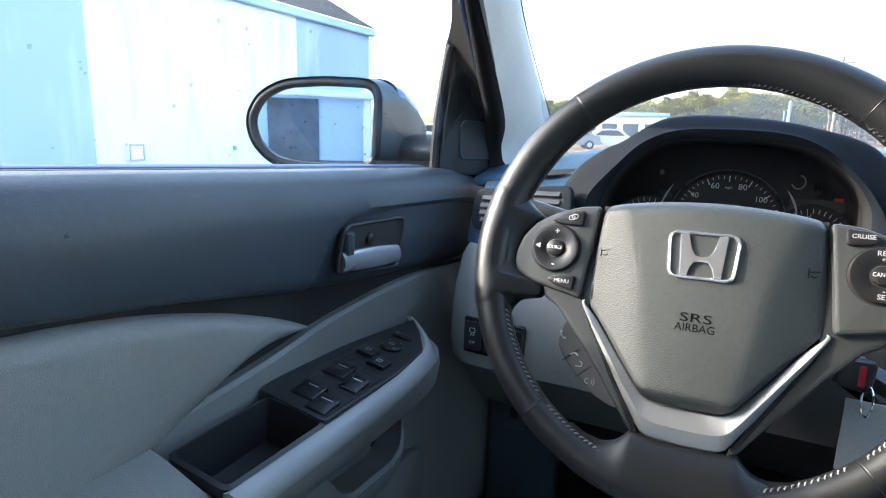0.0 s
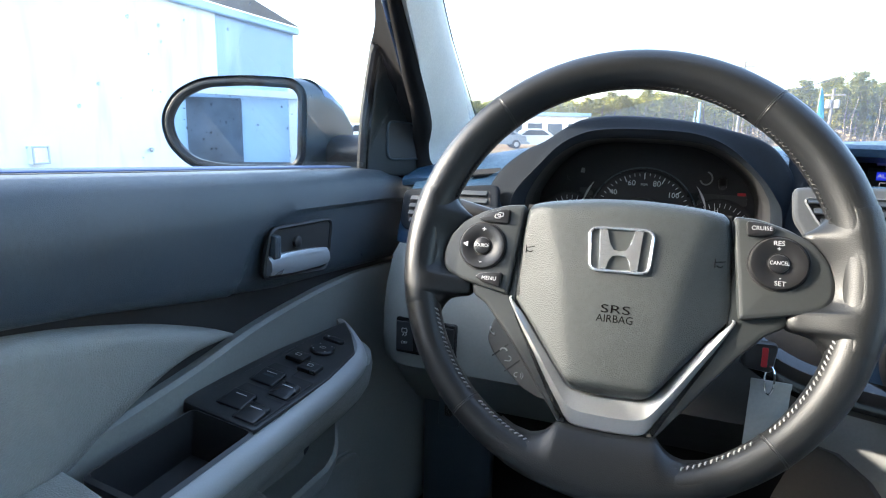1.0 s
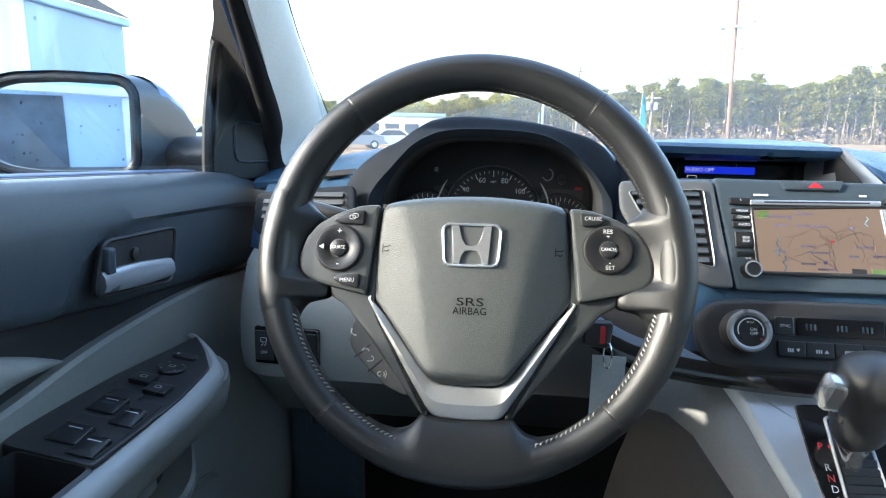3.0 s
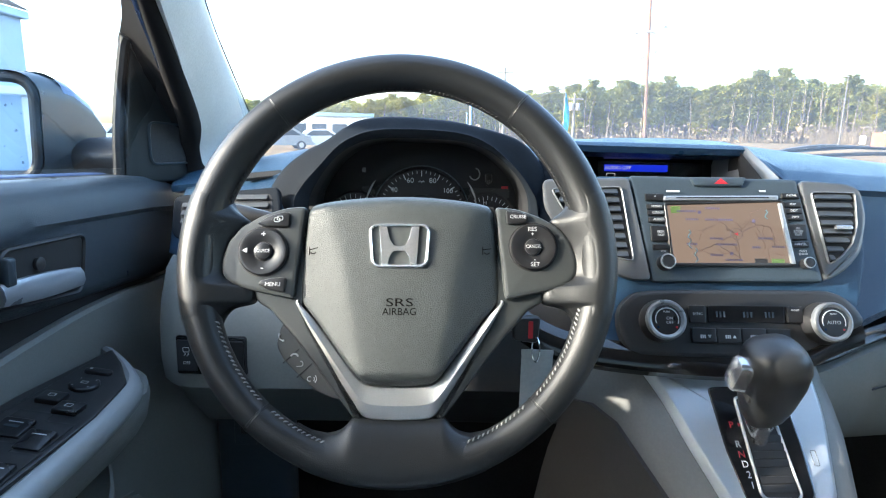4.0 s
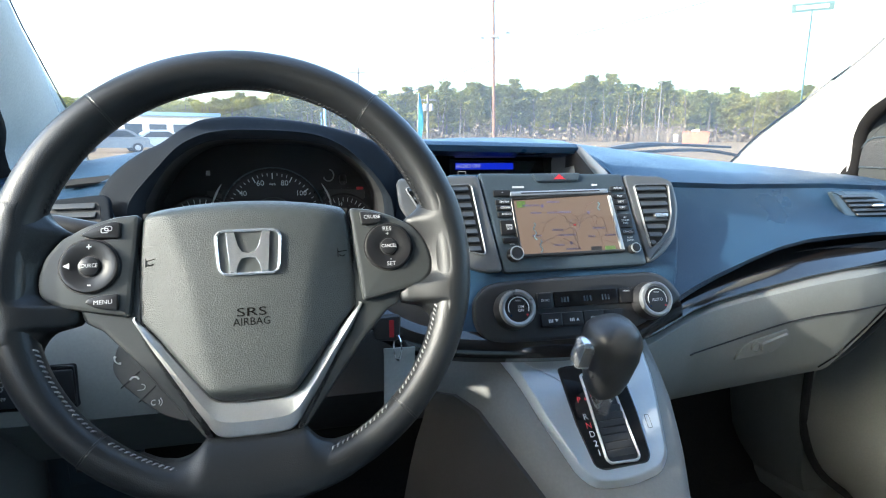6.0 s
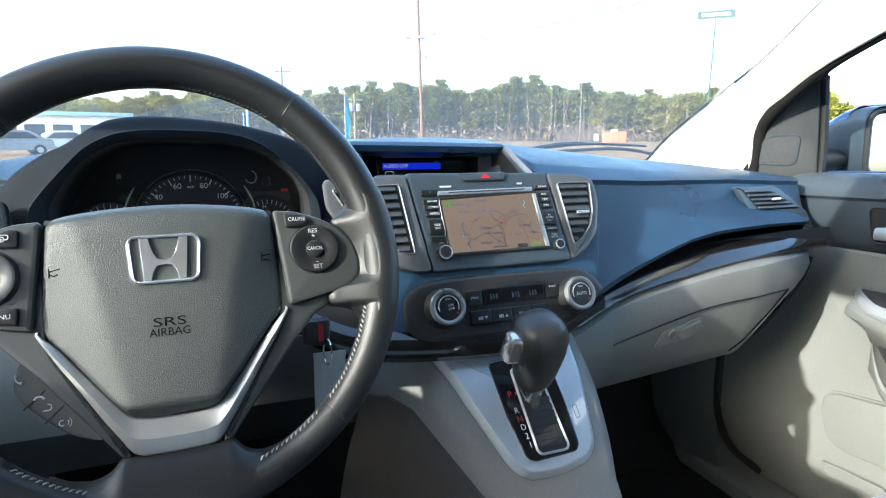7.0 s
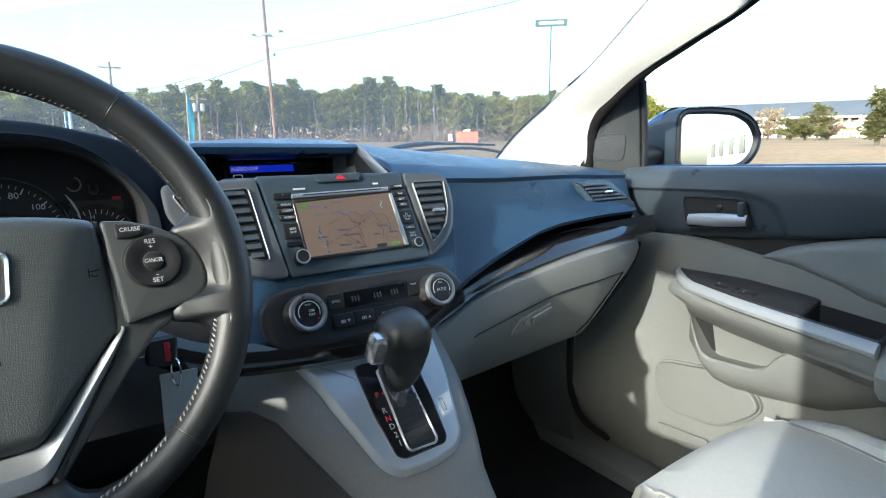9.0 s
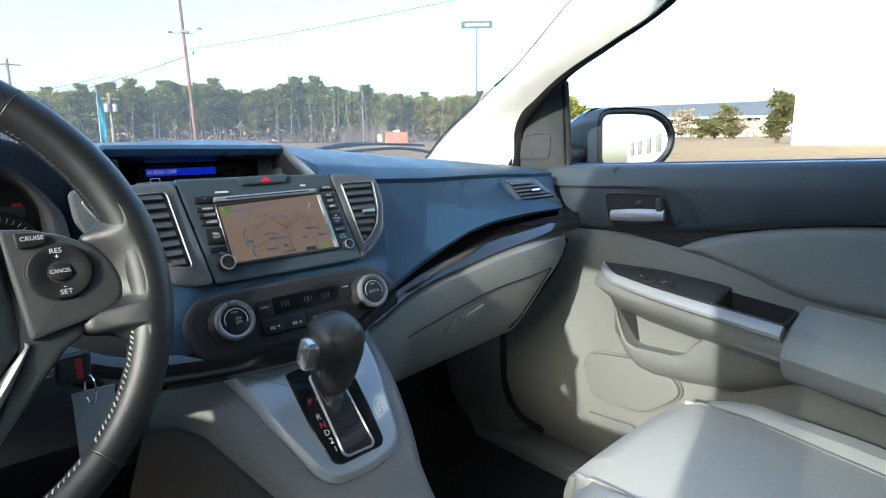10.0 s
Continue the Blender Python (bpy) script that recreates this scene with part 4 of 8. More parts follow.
lettering("80", 0.0108, FACE @ pose(0.0165, 0.0490, 0.002), 0.0002, bm=bm)
lettering("40", 0.0102, FACE @ pose(-0.0400, 0.0350, 0.002), 0.0002, bm=bm)
lettering("100", 0.0102, FACE @ pose(0.0390, 0.0345, 0.002), 0.0002, bm=bm)
lettering("mph", 0.0052, FACE @ pose(0, 0.048, 0.002), 0.0002, bm=bm)
part("lettering", bm, M_MARK, dial)
part("bezel", tube([FACE @ Vector((0.071 * math.cos(a), 0.071 * math.sin(a), 0.003)) for a in (radians(-20 + 220 * k / 40) for k in range(41))], 0.0011, 6), M_CHAR, dial)
for s, txt in ((-1, "7"), (1, "H")):
    g = FACE @ pose(s * 0.098, -0.012, -0.001)
    d2 = part("gauge", lathe([(0.046, -0.003), (0.046, 0.002), (0.044, 0.003), (0.042, 0.001), (0.0, 0.001)], g, 40), M_DIAL, hood)
    bm = bmesh.new()
    for k in range(13):
        a = radians(170 - 140 * k / 12) if s < 0 else radians(150 - 120 * k / 12)
        plate([(0.034, -0.0004), (0.040, -0.0004), (0.040, 0.0004), (0.034, 0.0004)], 0.0004, 0.0001, g @ pose(0, 0, 0.0012) @ pose(0, 0, 0, 0, 0, math.degrees(a)), bm=bm)
    if s < 0:
        for t, a in (("6", 118), ("7", 92), ("8", 66)):
            lettering(t, 0.009, g @ pose(0.029 * math.cos(radians(a)), 0.029 * math.sin(radians(a)), 0.0014), 0.0002, bm=bm)
    else:
        lettering("H", 0.008, g @ pose(-0.004, 0.030, 0.0014), 0.0002, bm=bm)
    part("ticks", bm, M_MARK, d2)
    # bright crescent between the dials
    part("crescent", tube([FACE @ Vector((s * 0.083 * math.cos(a), 0.083 * math.sin(a), 0.004)) for a in (radians(12 + 24 * k / 10) for k in range(11))], [0.0002 + 0.0014 * math.sin(math.pi * k / 10) for k in range(11)], 6), M_SILVER, hood)
# Smoky grey panel carries the lens's reflection in its colour.
M_LENSGLARE = surface("smoked_panel", (0.030, 0.031, 0.033), 0.30, vary=0.1, patch=0.05)
part("smoked_panel", plate(rounded([(-0.088, 0.030), (0.131, 0.024), (0.128, 0.062), (0.104, 0.082), (0.060, 0.093), (-0.088, 0.093)], 0.008, 4), 0.0012, 0.0004, FACE @ pose(0, 0, -0.0045)), M_LENSGLARE, hood, "smoky grey panel for the lens reflection behind the dials")
# Pale bar paints a streak of light beside the dials.
part("light_guide", plate(rounded([(-0.088, 0.060), (-0.082, 0.060), (-0.079, 0.093), (-0.087, 0.093)], 0.001), 0.004, 0.001, FACE @ pose(0, 0, -0.004)), M_SATIN, hood)
part("ring", tube([FACE @ Vector((0.078 + 0.0075 * math.cos(a), 0.060 + 0.0085 * math.sin(a), 0.002)) for a in (radians(200 + 240 * k / 14) for k in range(15))], 0.0010, 6), M_SATIN, hood, "pale ring round the reset knob")
part("warning_lamp", plate(rect(0.010, 0.004, 0.001, 0.123, 0.041), 0.0005, 0.0001, FACE @ pose(0, 0, -0.002)), M_RED, hood)
stem = part("reset_knob", lathe([(0.0052, 0), (0.0052, 0.010), (0.0044, 0.013), (0.0, 0.0135)], FACE @ pose(0.098, 0.058, 0.004) @ pose(0, 0, 0, 50, 0, 0), 16), M_BLACK, hood)
lens = part("lens", loft([arch(i, 0.330, 0.975), [(-0.39, 0.352, 1.08)] * len(i)]), M_SCREEN, hood, "clear curved lens")
lens.visible_shadow = False
part("side_panel", loft([[(x, 0.352, 1.225), (x, 0.322, 1.222), (x, 0.302, 1.18), (x, 0.290, 1.13), (x, 0.285, 1.08)] for x in np.linspace(-0.212, -0.150, 7)]), M_HOOD, hood, "charcoal panel beside the hood")
# body below the hood, behind the wheel
rows = [[(x, 0.38, 1.115), (x, 0.30, 1.110), (x, 0.28, 1.10), (x, 0.28, 1.06), (x, 0.34, 1.02)] for x in np.linspace(-0.56, -0.14, 9)]
part("body", loft(rows), M_BLACK, hood)

# ---- display under the cowl ----
display = base("display_screen", (0, 0.40, 1.2), "recessed dark display with a lit blue bar", "display screen")
part("housing", loft([[(x, 0.345, 1.234), (x, 0.42, 1.236), (x, 0.435, 1.20), (x, 0.43, 1.16), (x, 0.25, 1.185)] for x in np.linspace(-0.168, 0.074, 9)], caps=True), M_MATT, display)
part("screen", plate(rect(0.205, 0.046, 0.004), 0.003, 0.001, basis((-0.004, 0.412, 1.209), (1, 0, 0), (0, -1, 0.15))), M_PIANO, display, "black glossy screen")
DS = basis((-0.004, 0.4085, 1.209), (1, 0, 0), (0, -1, 0.15))
M_BLUEBAR = glow("blue_bar", (0.004, 0.02, 0.60), 0.10)
M_LIT = glow("lit_letters", (0.5, 0.5, 0.55), 0.10)
M_DIMBLUE = glow("dim_blue", (0.008, 0.01, 0.05), 0.10)
part("blue_bar", plate(rect(0.098, 0.0105, 0.0004, -0.0435, -0.0078), 0.0004, 0.0001, DS), M_BLUEBAR, display, "lit blue bar")
part("band", plate(rect(0.102, 0.016, 0.0004, -0.042, 0.014), 0.0003, 0.0001, DS), M_DIMBLUE, display)
bm = lettering("AUDIO OFF", 0.0078, DS @ pose(-0.0915, -0.0078, 0.0006), 0.0001, align="LEFT")
part("lettering", lettering("--", 0.007, DS @ pose(-0.012, -0.0190, 0.0006), 0.0001), M_LIT, display)
part("symbol", frame_ring(rect(0.012, 0.006, 0.001, -0.082, -0.0195), 0.0007, 0.0003, DS @ pose(0, 0, 0.0004), 0.0001), M_LIT, display)
part("lettering", bm, M_LIT, display)
part("cheek", loft([[(0.066, 0.43, 1.150), (0.070, 0.40, 1.232), (0.072, 0.37, 1.240)], [(0.063, 0.345, 1.150), (0.078, 0.335, 1.226), (0.080, 0.332, 1.236)], [(0.066, 0.262, 1.150), (0.092, 0.270, 1.194), (0.097, 0.275, 1.198)]]), M_SATIN, display, "grey side cheek")

# ---- centre stack ----
STACK = basis((0, 0.22, 1.2), (1, 0, 0), (0, -0.916, 0.400))
stack = base("navigation_unit", (0, 0.24, 1.1), "dark navigation radio with a road map on its screen", "car stereo")
o = rounded([(-0.160, 0.004), (0.100, 0.004), (0.163, -0.006), (0.164, -0.085), (0.148, -0.150), (0.118, -0.195), (0.095, -0.222), (-0.150, -0.220), (-0.172, -0.150)], 0.012)
part("body", plate(o, 0.055, 0.004, STACK @ pose(0, 0, -0.062)), M_DASH, stack, "dark grained surround, the sky's blue in its colour")
part("front", dished(rounded([(-0.1184, 0.002), (0.0845, 0.000), (0.1020, -0.126), (-0.0985, -0.128)], 0.005), 0.010, 0.003, 0.0, STACK @ pose(0, 0, -0.008)), M_CHAR, stack, "charcoal front plate")
NAV = STACK @ pose(0, 0, 0.0022)
M_MAPBG = glow("map_screen", (0.36, 0.25, 0.19), 0.085)
bez = rounded([(-0.0768, -0.0362), (0.0605, -0.0300), (0.0668, -0.1044), (-0.0728, -0.1064)], 0.002)
part("bezel", frame_ring(bez, 0.004, 0.0035, NAV, 0.001), M_BLACK, stack)
part("chrome_side", plate(rounded([(0.0566, -0.0318), (0.0612, -0.0318), (0.0696, -0.1058), (0.0640, -0.1058)], 0.001), 0.0030, 0.0008, NAV @ pose(0, 0, 0.001)), M_SILVER, stack, "bright silver strip")
part("slot_strip", plate(rounded([(-0.0802, -0.0250), (0.0576, -0.0222), (0.0570, -0.0285), (-0.0807, -0.0312)], 0.002), 0.0050, 0.0018, NAV), M_SILVERP, stack, "silver strip with the disc slot")
part("slot", plate(rounded([(-0.0660, -0.0268), (0.0450, -0.0247), (0.0450, -0.0262), (-0.0660, -0.0284)], 0.0004), 0.0008, 0.0002, NAV @ pose(0, 0, 0.0046)), M_MATT, stack)
screen = part("screen", plate(bez, 0.0012, 0.0003, NAV), M_MAPBG, stack, "tan road map on the lit screen")
M_ROAD = surface("map_road", (0.090, 0.050, 0.045), 0.3, vary=0.05)
M_MAPTXT = surface("map_blue", (0.10, 0.09, 0.16), 0.3, vary=0.05)
M_MAPWATER = surface("map_water", (0.10, 0.20, 0.24), 0.3, vary=0.05)
bm = bmesh.new()
rng = random.Random(11)
hubs = [(0.004, -0.070), (-0.020, -0.082), (0.034, -0.058), (0.046, -0.062), (-0.050, -0.095), (-0.022, -0.050), (0.006, -0.100), (0.050, -0.088)]
for a, b in ((0, 1), (0, 2), (2, 3), (1, 4), (0, 5), (1, 6), (3, 7), (0, 6)):
    p, q = np.array(hubs[a]), np.array(hubs[b])
    pts = [p + (q - p) * t + np.array((rng.uniform(-1, 1), rng.uniform(-1, 1))) * 0.0018 * math.sin(math.pi * t) for t in np.linspace(0, 1, 9)]
    tube([NAV @ Vector((*v, 0.0013)) for v in pts], 0.00035, 4, bm=bm)
for k in range(16):
    p = np.array((rng.uniform(-0.066, 0.06), rng.uniform(-0.100, -0.042)))
    a = rng.uniform(0, 6.28)
    pts = [p]
    for j in range(9):
        a += rng.uniform(-0.5, 0.5)
        n2 = pts[-1] + 0.0032 * np.array((math.cos(a), math.sin(a)))
        if not (-0.071 < n2[0] < 0.065 and -0.104 < n2[1] < -0.037):
            break
        pts.append(n2)
    if len(pts) > 2:
        tube([NAV @ Vector((*v, 0.0013)) for v in pts], 0.0002, 4, bm=bm)
tagged(part("roads", bm, M_ROAD, screen), kind="stuff")
bm = bmesh.new()
for x, y, w in ((-0.052, -0.043, 0.024), (-0.045, -0.053, 0.018), (-0.014, -0.053, 0.034), (-0.018, -0.076, 0.018), (-0.008, -0.083, 0.026), (-0.048, -0.083, 0.014), (-0.020, -0.096, 0.016), (0.040, -0.075, 0.020), (0.054, -0.085, 0.016), (0.028, -0.086, 0.012), (-0.02, -0.039, 0.02), (0.0, -0.1015, 0.022)):
    for k in range(int(w / 0.0026)):
        plate(rect(0.0018, 0.0024, 0.0003, x + 0.0026 * k - w / 2, y), 0.0002, 0.00005, NAV @ pose(0, 0, 0.0013), bm=bm)
tagged(part("map_print", bm, M_MAPTXT, screen, "rows of unreadable dark blue bars"), kind="stuff")
for x, y, n in ((-0.052, -0.066, 9), (-0.046, -0.088, 7), (0.042, -0.040, 5)):
    part("lake", tube([NAV @ Vector((x + 0.002 * math.sin(k * 1.7), y - 0.0028 * k, 0.0012)) for k in range(n)], 0.0008, 5), M_MAPWATER, screen)
for x, y in ((-0.038, -0.044), (0.026, -0.054), (-0.004, -0.094)):
    part("shield", plate(disc(0.0022, x, y, 12), 0.0003, 0.0001, NAV @ pose(0, 0, 0.0013)), M_MAPTXT, screen)
M_MAPGREEN = surface("map_green", (0.10, 0.16, 0.05), 0.3, vary=0.05)
part("park", plate(rounded([(-0.072, -0.037), (-0.060, -0.037), (-0.061, -0.045), (-0.072, -0.046)], 0.001), 0.0002, 0.00005, NAV @ pose(0, 0, 0.0012)), M_MAPGREEN, screen)
part("arrow", plate([(0.0065, -0.068), (0.001, -0.0702), (0.0065, -0.0724), (0.0052, -0.0702)], 0.0003, 0.0001, NAV @ pose(0, 0, 0.0015)), M_RED, screen)
part("ring", tube([NAV @ Vector((0.004 + 0.007 * math.cos(a), -0.070 + 0.007 * math.sin(a), 0.0013)) for a in (2 * math.pi * k / 24 for k in range(24))], 0.00018, 4, closed=True), M_MAPTXT, screen)
for x in (0.030, 0.050):
    part("soft_key", plate(rect(0.015, 0.006, 0.0005, x, -0.1025), 0.0003, 0.0001, NAV @ pose(0, 0, 0.0013)), M_MATT if x < 0.04 else M_MAPGREEN, screen)


def key(parent, x, y, w, h, text="", size=0.0042, z=0.0022, host=None, slant=0.0):
    k = part("button", dished(rounded([(x - w / 2, y - h / 2), (x + w / 2, y - h / 2 + slant), (x + w / 2, y + h / 2 + slant), (x - w / 2, y + h / 2)], 0.0015, 3), 0.0032, 0.0009, 0.0003, (host or STACK) @ pose(0, 0, z - 0.0002)), M_BTN, parent)
    if text:
        part("lettering", lettering(text, size, (host or STACK) @ pose(x, y + slant / 2, z + 0.0034), 0.0001), M_WHITE, k)
    return k


for y, h, t in ((-0.0252, 0.0085, "^"), (-0.0372, 0.0068, "FM/AM"), (-0.0448, 0.0068, "CD/XM"), (-0.0532, 0.0068, "AUDIO"), (-0.0702, 0.0190, "SEEK\nSKIP"), (-0.0865, 0.0068, "")):
    key(stack, -0.0905 + (-0.025 - y) * 0.09, y - 0.001, 0.0225, h, t, 0.0042)
for y, h, t in ((-0.0270, 0.0068, "PHONE"), (-0.0380, 0.0068, "MAP"), (-0.0458, 0.0068, "DEST"), (-0.0538, 0.0068, "INFO"), (-0.0715, 0.0190, "IN\nZOOM\nOUT"), (-0.0868, 0.0068, "CANCEL")):
    key(stack, 0.0727 + (-0.0186 - y) * 0.075, y + 0.005, 0.0212, h, t, 0.0038)
for x, y, t in ((-0.0835, -0.1060, "VOL"), (0.0815, -0.1050, "PUSH\nENTER")):
    kn = part("knob", lathe([(0.0095, 0), (0.0095, 0.006), (0.0088, 0.011), (0.0080, 0.0125), (0.0068, 0.0127), (0.0062, 0.0118), (0.0, 0.0118)] if x < 0 else [(0.0062, 0), (0.0060, 0.010), (0.0050, 0.0125), (0, 0.013)], STACK @ pose(x, y, 0.002), 28), M_BLACK, stack, "small black knob")
    part("ring", lathe([(0.0090, 0), (0.0090, 0.0012), (0.0074, 0.0014), (0.0074, 0)] if x < 0 else [(0.0066, 0), (0.0066, 0.002), (0.0055, 0.002), (0.0055, 0)], STACK @ pose(x, y, 0.0132 if x < 0 else 0.0115), 28), M_SILVER, kn)
    part("lettering", lettering(t, 0.0036, STACK @ pose(x - 0.001, y + 0.0135, 0.0040), 0.0001), M_WHITE, stack)
haz = part("hazard_button", dished(rounded([(-0.0468, -0.0006), (0.0210, 0.0002), (0.0161, -0.0109), (-0.0416, -0.0115)], 0.002), 0.006, 0.0015, 0.0006, STACK @ pose(0, 0, 0.0)), M_CHAR, stack, "dark hazard button with a red triangle")
part("triangle", plate([(-0.0185, -0.0090), (-0.0015, -0.0090), (-0.010, -0.0020)], 0.0003, 0.0001, STACK @ pose(0, 0, 0.0064)), M_RED, haz)
part("bars", plate(rect(0.016, 0.0024, 0.0003, -0.0680, -0.0185), 0.0003, 0.0001, STACK @ pose(0, 0, 0.0042)), M_WHITE, stack)
part("bars", plate(rect(0.008, 0.0024, 0.0003, 0.0400, -0.0165), 0.0003, 0.0001, STACK @ pose(0, 0, 0.0042)), M_WHITE, stack)


M_SLAT = surface("slat_plastic", (0.040, 0.046, 0.052), 0.45, vary=0.06)


def vent(outline, opening, x0, x1, host, label, n=8, parent_mat=M_VENT, tilt=-32, edge=True):
    v = base("air_vent", host.translation, label, "air vent", "dashboard vents")
    part("frame", plate(outline, 0.007, 0.003, host @ pose(0, 0, -0.003)), parent_mat, v, "satin grey surround")
    if edge:
        part("bright_edge", frame_ring(opening, 0.0013, 0.004, host @ pose(0, 0, 0.0035), 0.0006), M_SATIN, v)
    # Flat black plate: the open throat's shade is put into its colour.
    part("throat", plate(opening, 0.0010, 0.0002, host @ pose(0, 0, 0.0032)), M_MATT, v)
    ys = [q[1] for q in opening]
    lo, hi = min(ys), max(ys)
    for k in range(n):
        y = lo + (hi - lo) * (k + 0.55) / n
        hits = []
        for a in range(len(opening)):
            p, q = opening[a - 1], opening[a]
            if (p[1] - y) * (q[1] - y) < 0:
                hits.append(p[0] + (q[0] - p[0]) * (y - p[1]) / (q[1] - p[1]))
        if len(hits) > 1:
            a, b = min(hits) + 0.0015, max(hits) - 0.0045
            if b - a > 0.006:
                w = (hi - lo) / n
                part("slat", box(a, b, -w * 0.36, w * 0.36, -0.0014, 0.0014, 0.0007, m=host @ pose(0, y, 0.0058) @ pose(0, 0, 0, tilt, 0, 0)), M_SLAT, v)
    cx, cy = (min(q[0] for q in opening) + max(q[0] for q in opening)) / 2, (lo + hi) / 2
    part("tab", box(-(x1 - x0) / 2, (x1 - x0) / 2, -0.0024, 0.0024, -0.002, 0.003, 0.001, m=host @ pose(cx + 0.004, cy - 0.001, 0.0095)), M_BRIGHT, v, "bright thumb tab")
    return v


o = [np.array(q) for q in rounded([(0.0865, -0.0015), (0.1444, -0.0045), (0.1601, -0.0125), (0.1625, -0.0474), (0.1497, -0.0909), (0.1283, -0.1121), (0.1100, -0.1220), (0.1030, -0.1240)], 0.008, 4)]
i = [np.array(q) for q in rounded([(0.0979, -0.0184), (0.1496, -0.0184), (0.1465, -0.0585), (0.1382, -0.0802), (0.1234, -0.0959), (0.1086, -0.1051)], 0.004, 4)]
vent(o, i, 0.0, 0.020, STACK, "centre air vent with a grey curved surround and bright inner edge")
o = [np.array(q) for q in rounded([(-0.1195, -0.0010), (-0.1700, -0.0030), (-0.2240, -0.0055), (-0.2225, -0.0400), (-0.2000, -0.0760), (-0.1650, -0.1120), (-0.1250, -0.1265), (-0.1000, -0.1270)], 0.008, 4)]
i = [np.array(q) for q in rounded([(-0.1315, -0.0155), (-0.1750, -0.0175), (-0.2137, -0.0192), (-0.2008, -0.0427), (-0.1909, -0.0532), (-0.1650, -0.0850), (-0.1350, -0.1019), (-0.1214, -0.1040)], 0.004, 4)]
vent(o, i, 0.0, 0.014, STACK, "centre air vent beside the wheel with a grey surround")

# ---- climate panel ----
climate = base("climate_panel", STACK @ Vector((0, -0.18, 0)), "black climate control panel with two silver-ringed knobs", "climate control")
o = curve_closed([(-0.142, -0.168), (-0.135, -0.1525), (-0.117, -0.1408), (-0.069, -0.1375), (0.0, -0.1365), (0.075, -0.1360), (0.1067, -0.1370), (0.128, -0.148), (0.142, -0.172), (0.118, -0.186), (0.078, -0.204), (0.050, -0.2120), (0.0, -0.2150), (-0.080, -0.2150), (-0.125, -0.2105), (-0.140, -0.192)], 4)
part("panel", dished(o, 0.012, 0.005, 0.0, STACK @ pose(0, 0, -0.007)), M_BLACK, climate, "gloss black panel")
CL = STACK @ pose(0, 0, 0.0062)
part("display", plate(rect(0.0873, 0.0190, 0.0015, 0.0036, -0.1655), 0.0015, 0.0004, CL), M_PIANO, climate, "dark unlit display")
for x in (-0.030, 0.001, 0.026):
    for k in range(3):
        part("segment", plate(rect(0.0022, 0.0065, 0.0003, x + 0.0042 * k, -0.1660), 0.0002, 0.00005, CL @ pose(0, 0, 0.0016)), M_CHAR, climate)
key(climate, -0.0527, -0.1660, 0.0188, 0.0195, "SYNC", 0.0044, 0.0065)
kd = key(climate, 0.0591, -0.1655, 0.0182, 0.0182, "", 0.003, 0.0065)
part("lettering", lettering("FRONT", 0.0030, STACK @ pose(0.0591, -0.1605, 0.0101), 0.0001), M_WHITE, kd)
for k in range(4):
    kk = key(climate, -0.0470 + 0.0283 * k, -0.1900, 0.0275, 0.0165, "MODE" if k == 2 else "", 0.0030, 0.0065)
    bm = bmesh.new()
    for j in range(3):
        plate(rect(0.0014, 0.0040, 0.0004, -0.0510 + 0.0283 * k + 0.0022 * j, -0.1915), 0.0002, 0.00005, STACK @ pose(0, 0, 0.0100), bm=bm)
    plate([(-0.0435 + 0.0283 * k, -0.1930), (-0.0390 + 0.0283 * k, -0.1930), (-0.0412 + 0.0283 * k, -0.1895)] if k else [(-0.0435, -0.1895), (-0.0390, -0.1895), (-0.0412, -0.1930)], 0.0002, 0.00005, STACK @ pose(0, 0, 0.0100), bm=bm)
    part("symbol", bm, M_WHITE, kk)
for x, t in ((-0.0945, "ON\nOFF"), (0.0912, "AUTO")):
    K = STACK @ pose(x, -0.1745, 0.004)
    kn = part("knob", lathe([(0.0245, 0), (0.0242, 0.006), (0.0225, 0.010), (0.0220, 0.018), (0.0212, 0.0195)], K, 48), M_BLACK, climate, "black knob with a silver ring")
    part("silver_ring", lathe([(0.0222, 0.016), (0.0222, 0.0205), (0.0212, 0.0222), (0.0192, 0.0226), (0.0168, 0.0212), (0.0165, 0.018)], K, 48), M_SATIN, kn)
    cap = part("cap", dished(disc(0.0164, 0, 0, 40), 0.004, 0.001, 0.0003, K @ pose(0, 0, 0.0172)), M_BTN, kn)
    part("arc", tube([K @ Vector((0.0128 * math.cos(a), 0.0128 * math.sin(a), 0.0216)) for a in (radians(-20 + 220 * j / 20) for j in range(21))], 0.0006, 5), M_WHITE, cap)
    bm = lettering(t, 0.0046 if t != "AUTO" else 0.0056, K @ pose(0.003 if t != "AUTO" else 0, -0.001, 0.0216), 0.0001)
    lettering("PUSH", 0.0030, K @ pose(0, 0.0085, 0.0216), 0.0001, bm=bm)
    part("lettering", bm, M_WHITE, cap)
    part("mark", plate(disc(0.0013, -0.0102, -0.0085, 10), 0.0002, 0.00005, K @ pose(0, 0, 0.0216)), M_BLUE, cap)
    part("mark", plate(disc(0.0013, 0.0102, -0.0085, 10), 0.0002, 0.00005, K @ pose(0, 0, 0.0216)), M_RED, cap)

# wood-look strip round the foot of the stack
path = curve_open([(-0.262, -0.178), (-0.235, -0.194), (-0.205, -0.2065), (-0.1625, -0.2145), (-0.117, -0.2195), (-0.06, -0.2235), (-0.01, -0.2250), (0.035, -0.2225), (0.0746, -0.2130), (0.105, -0.199), (0.140, -0.186)], 6)
rows = []
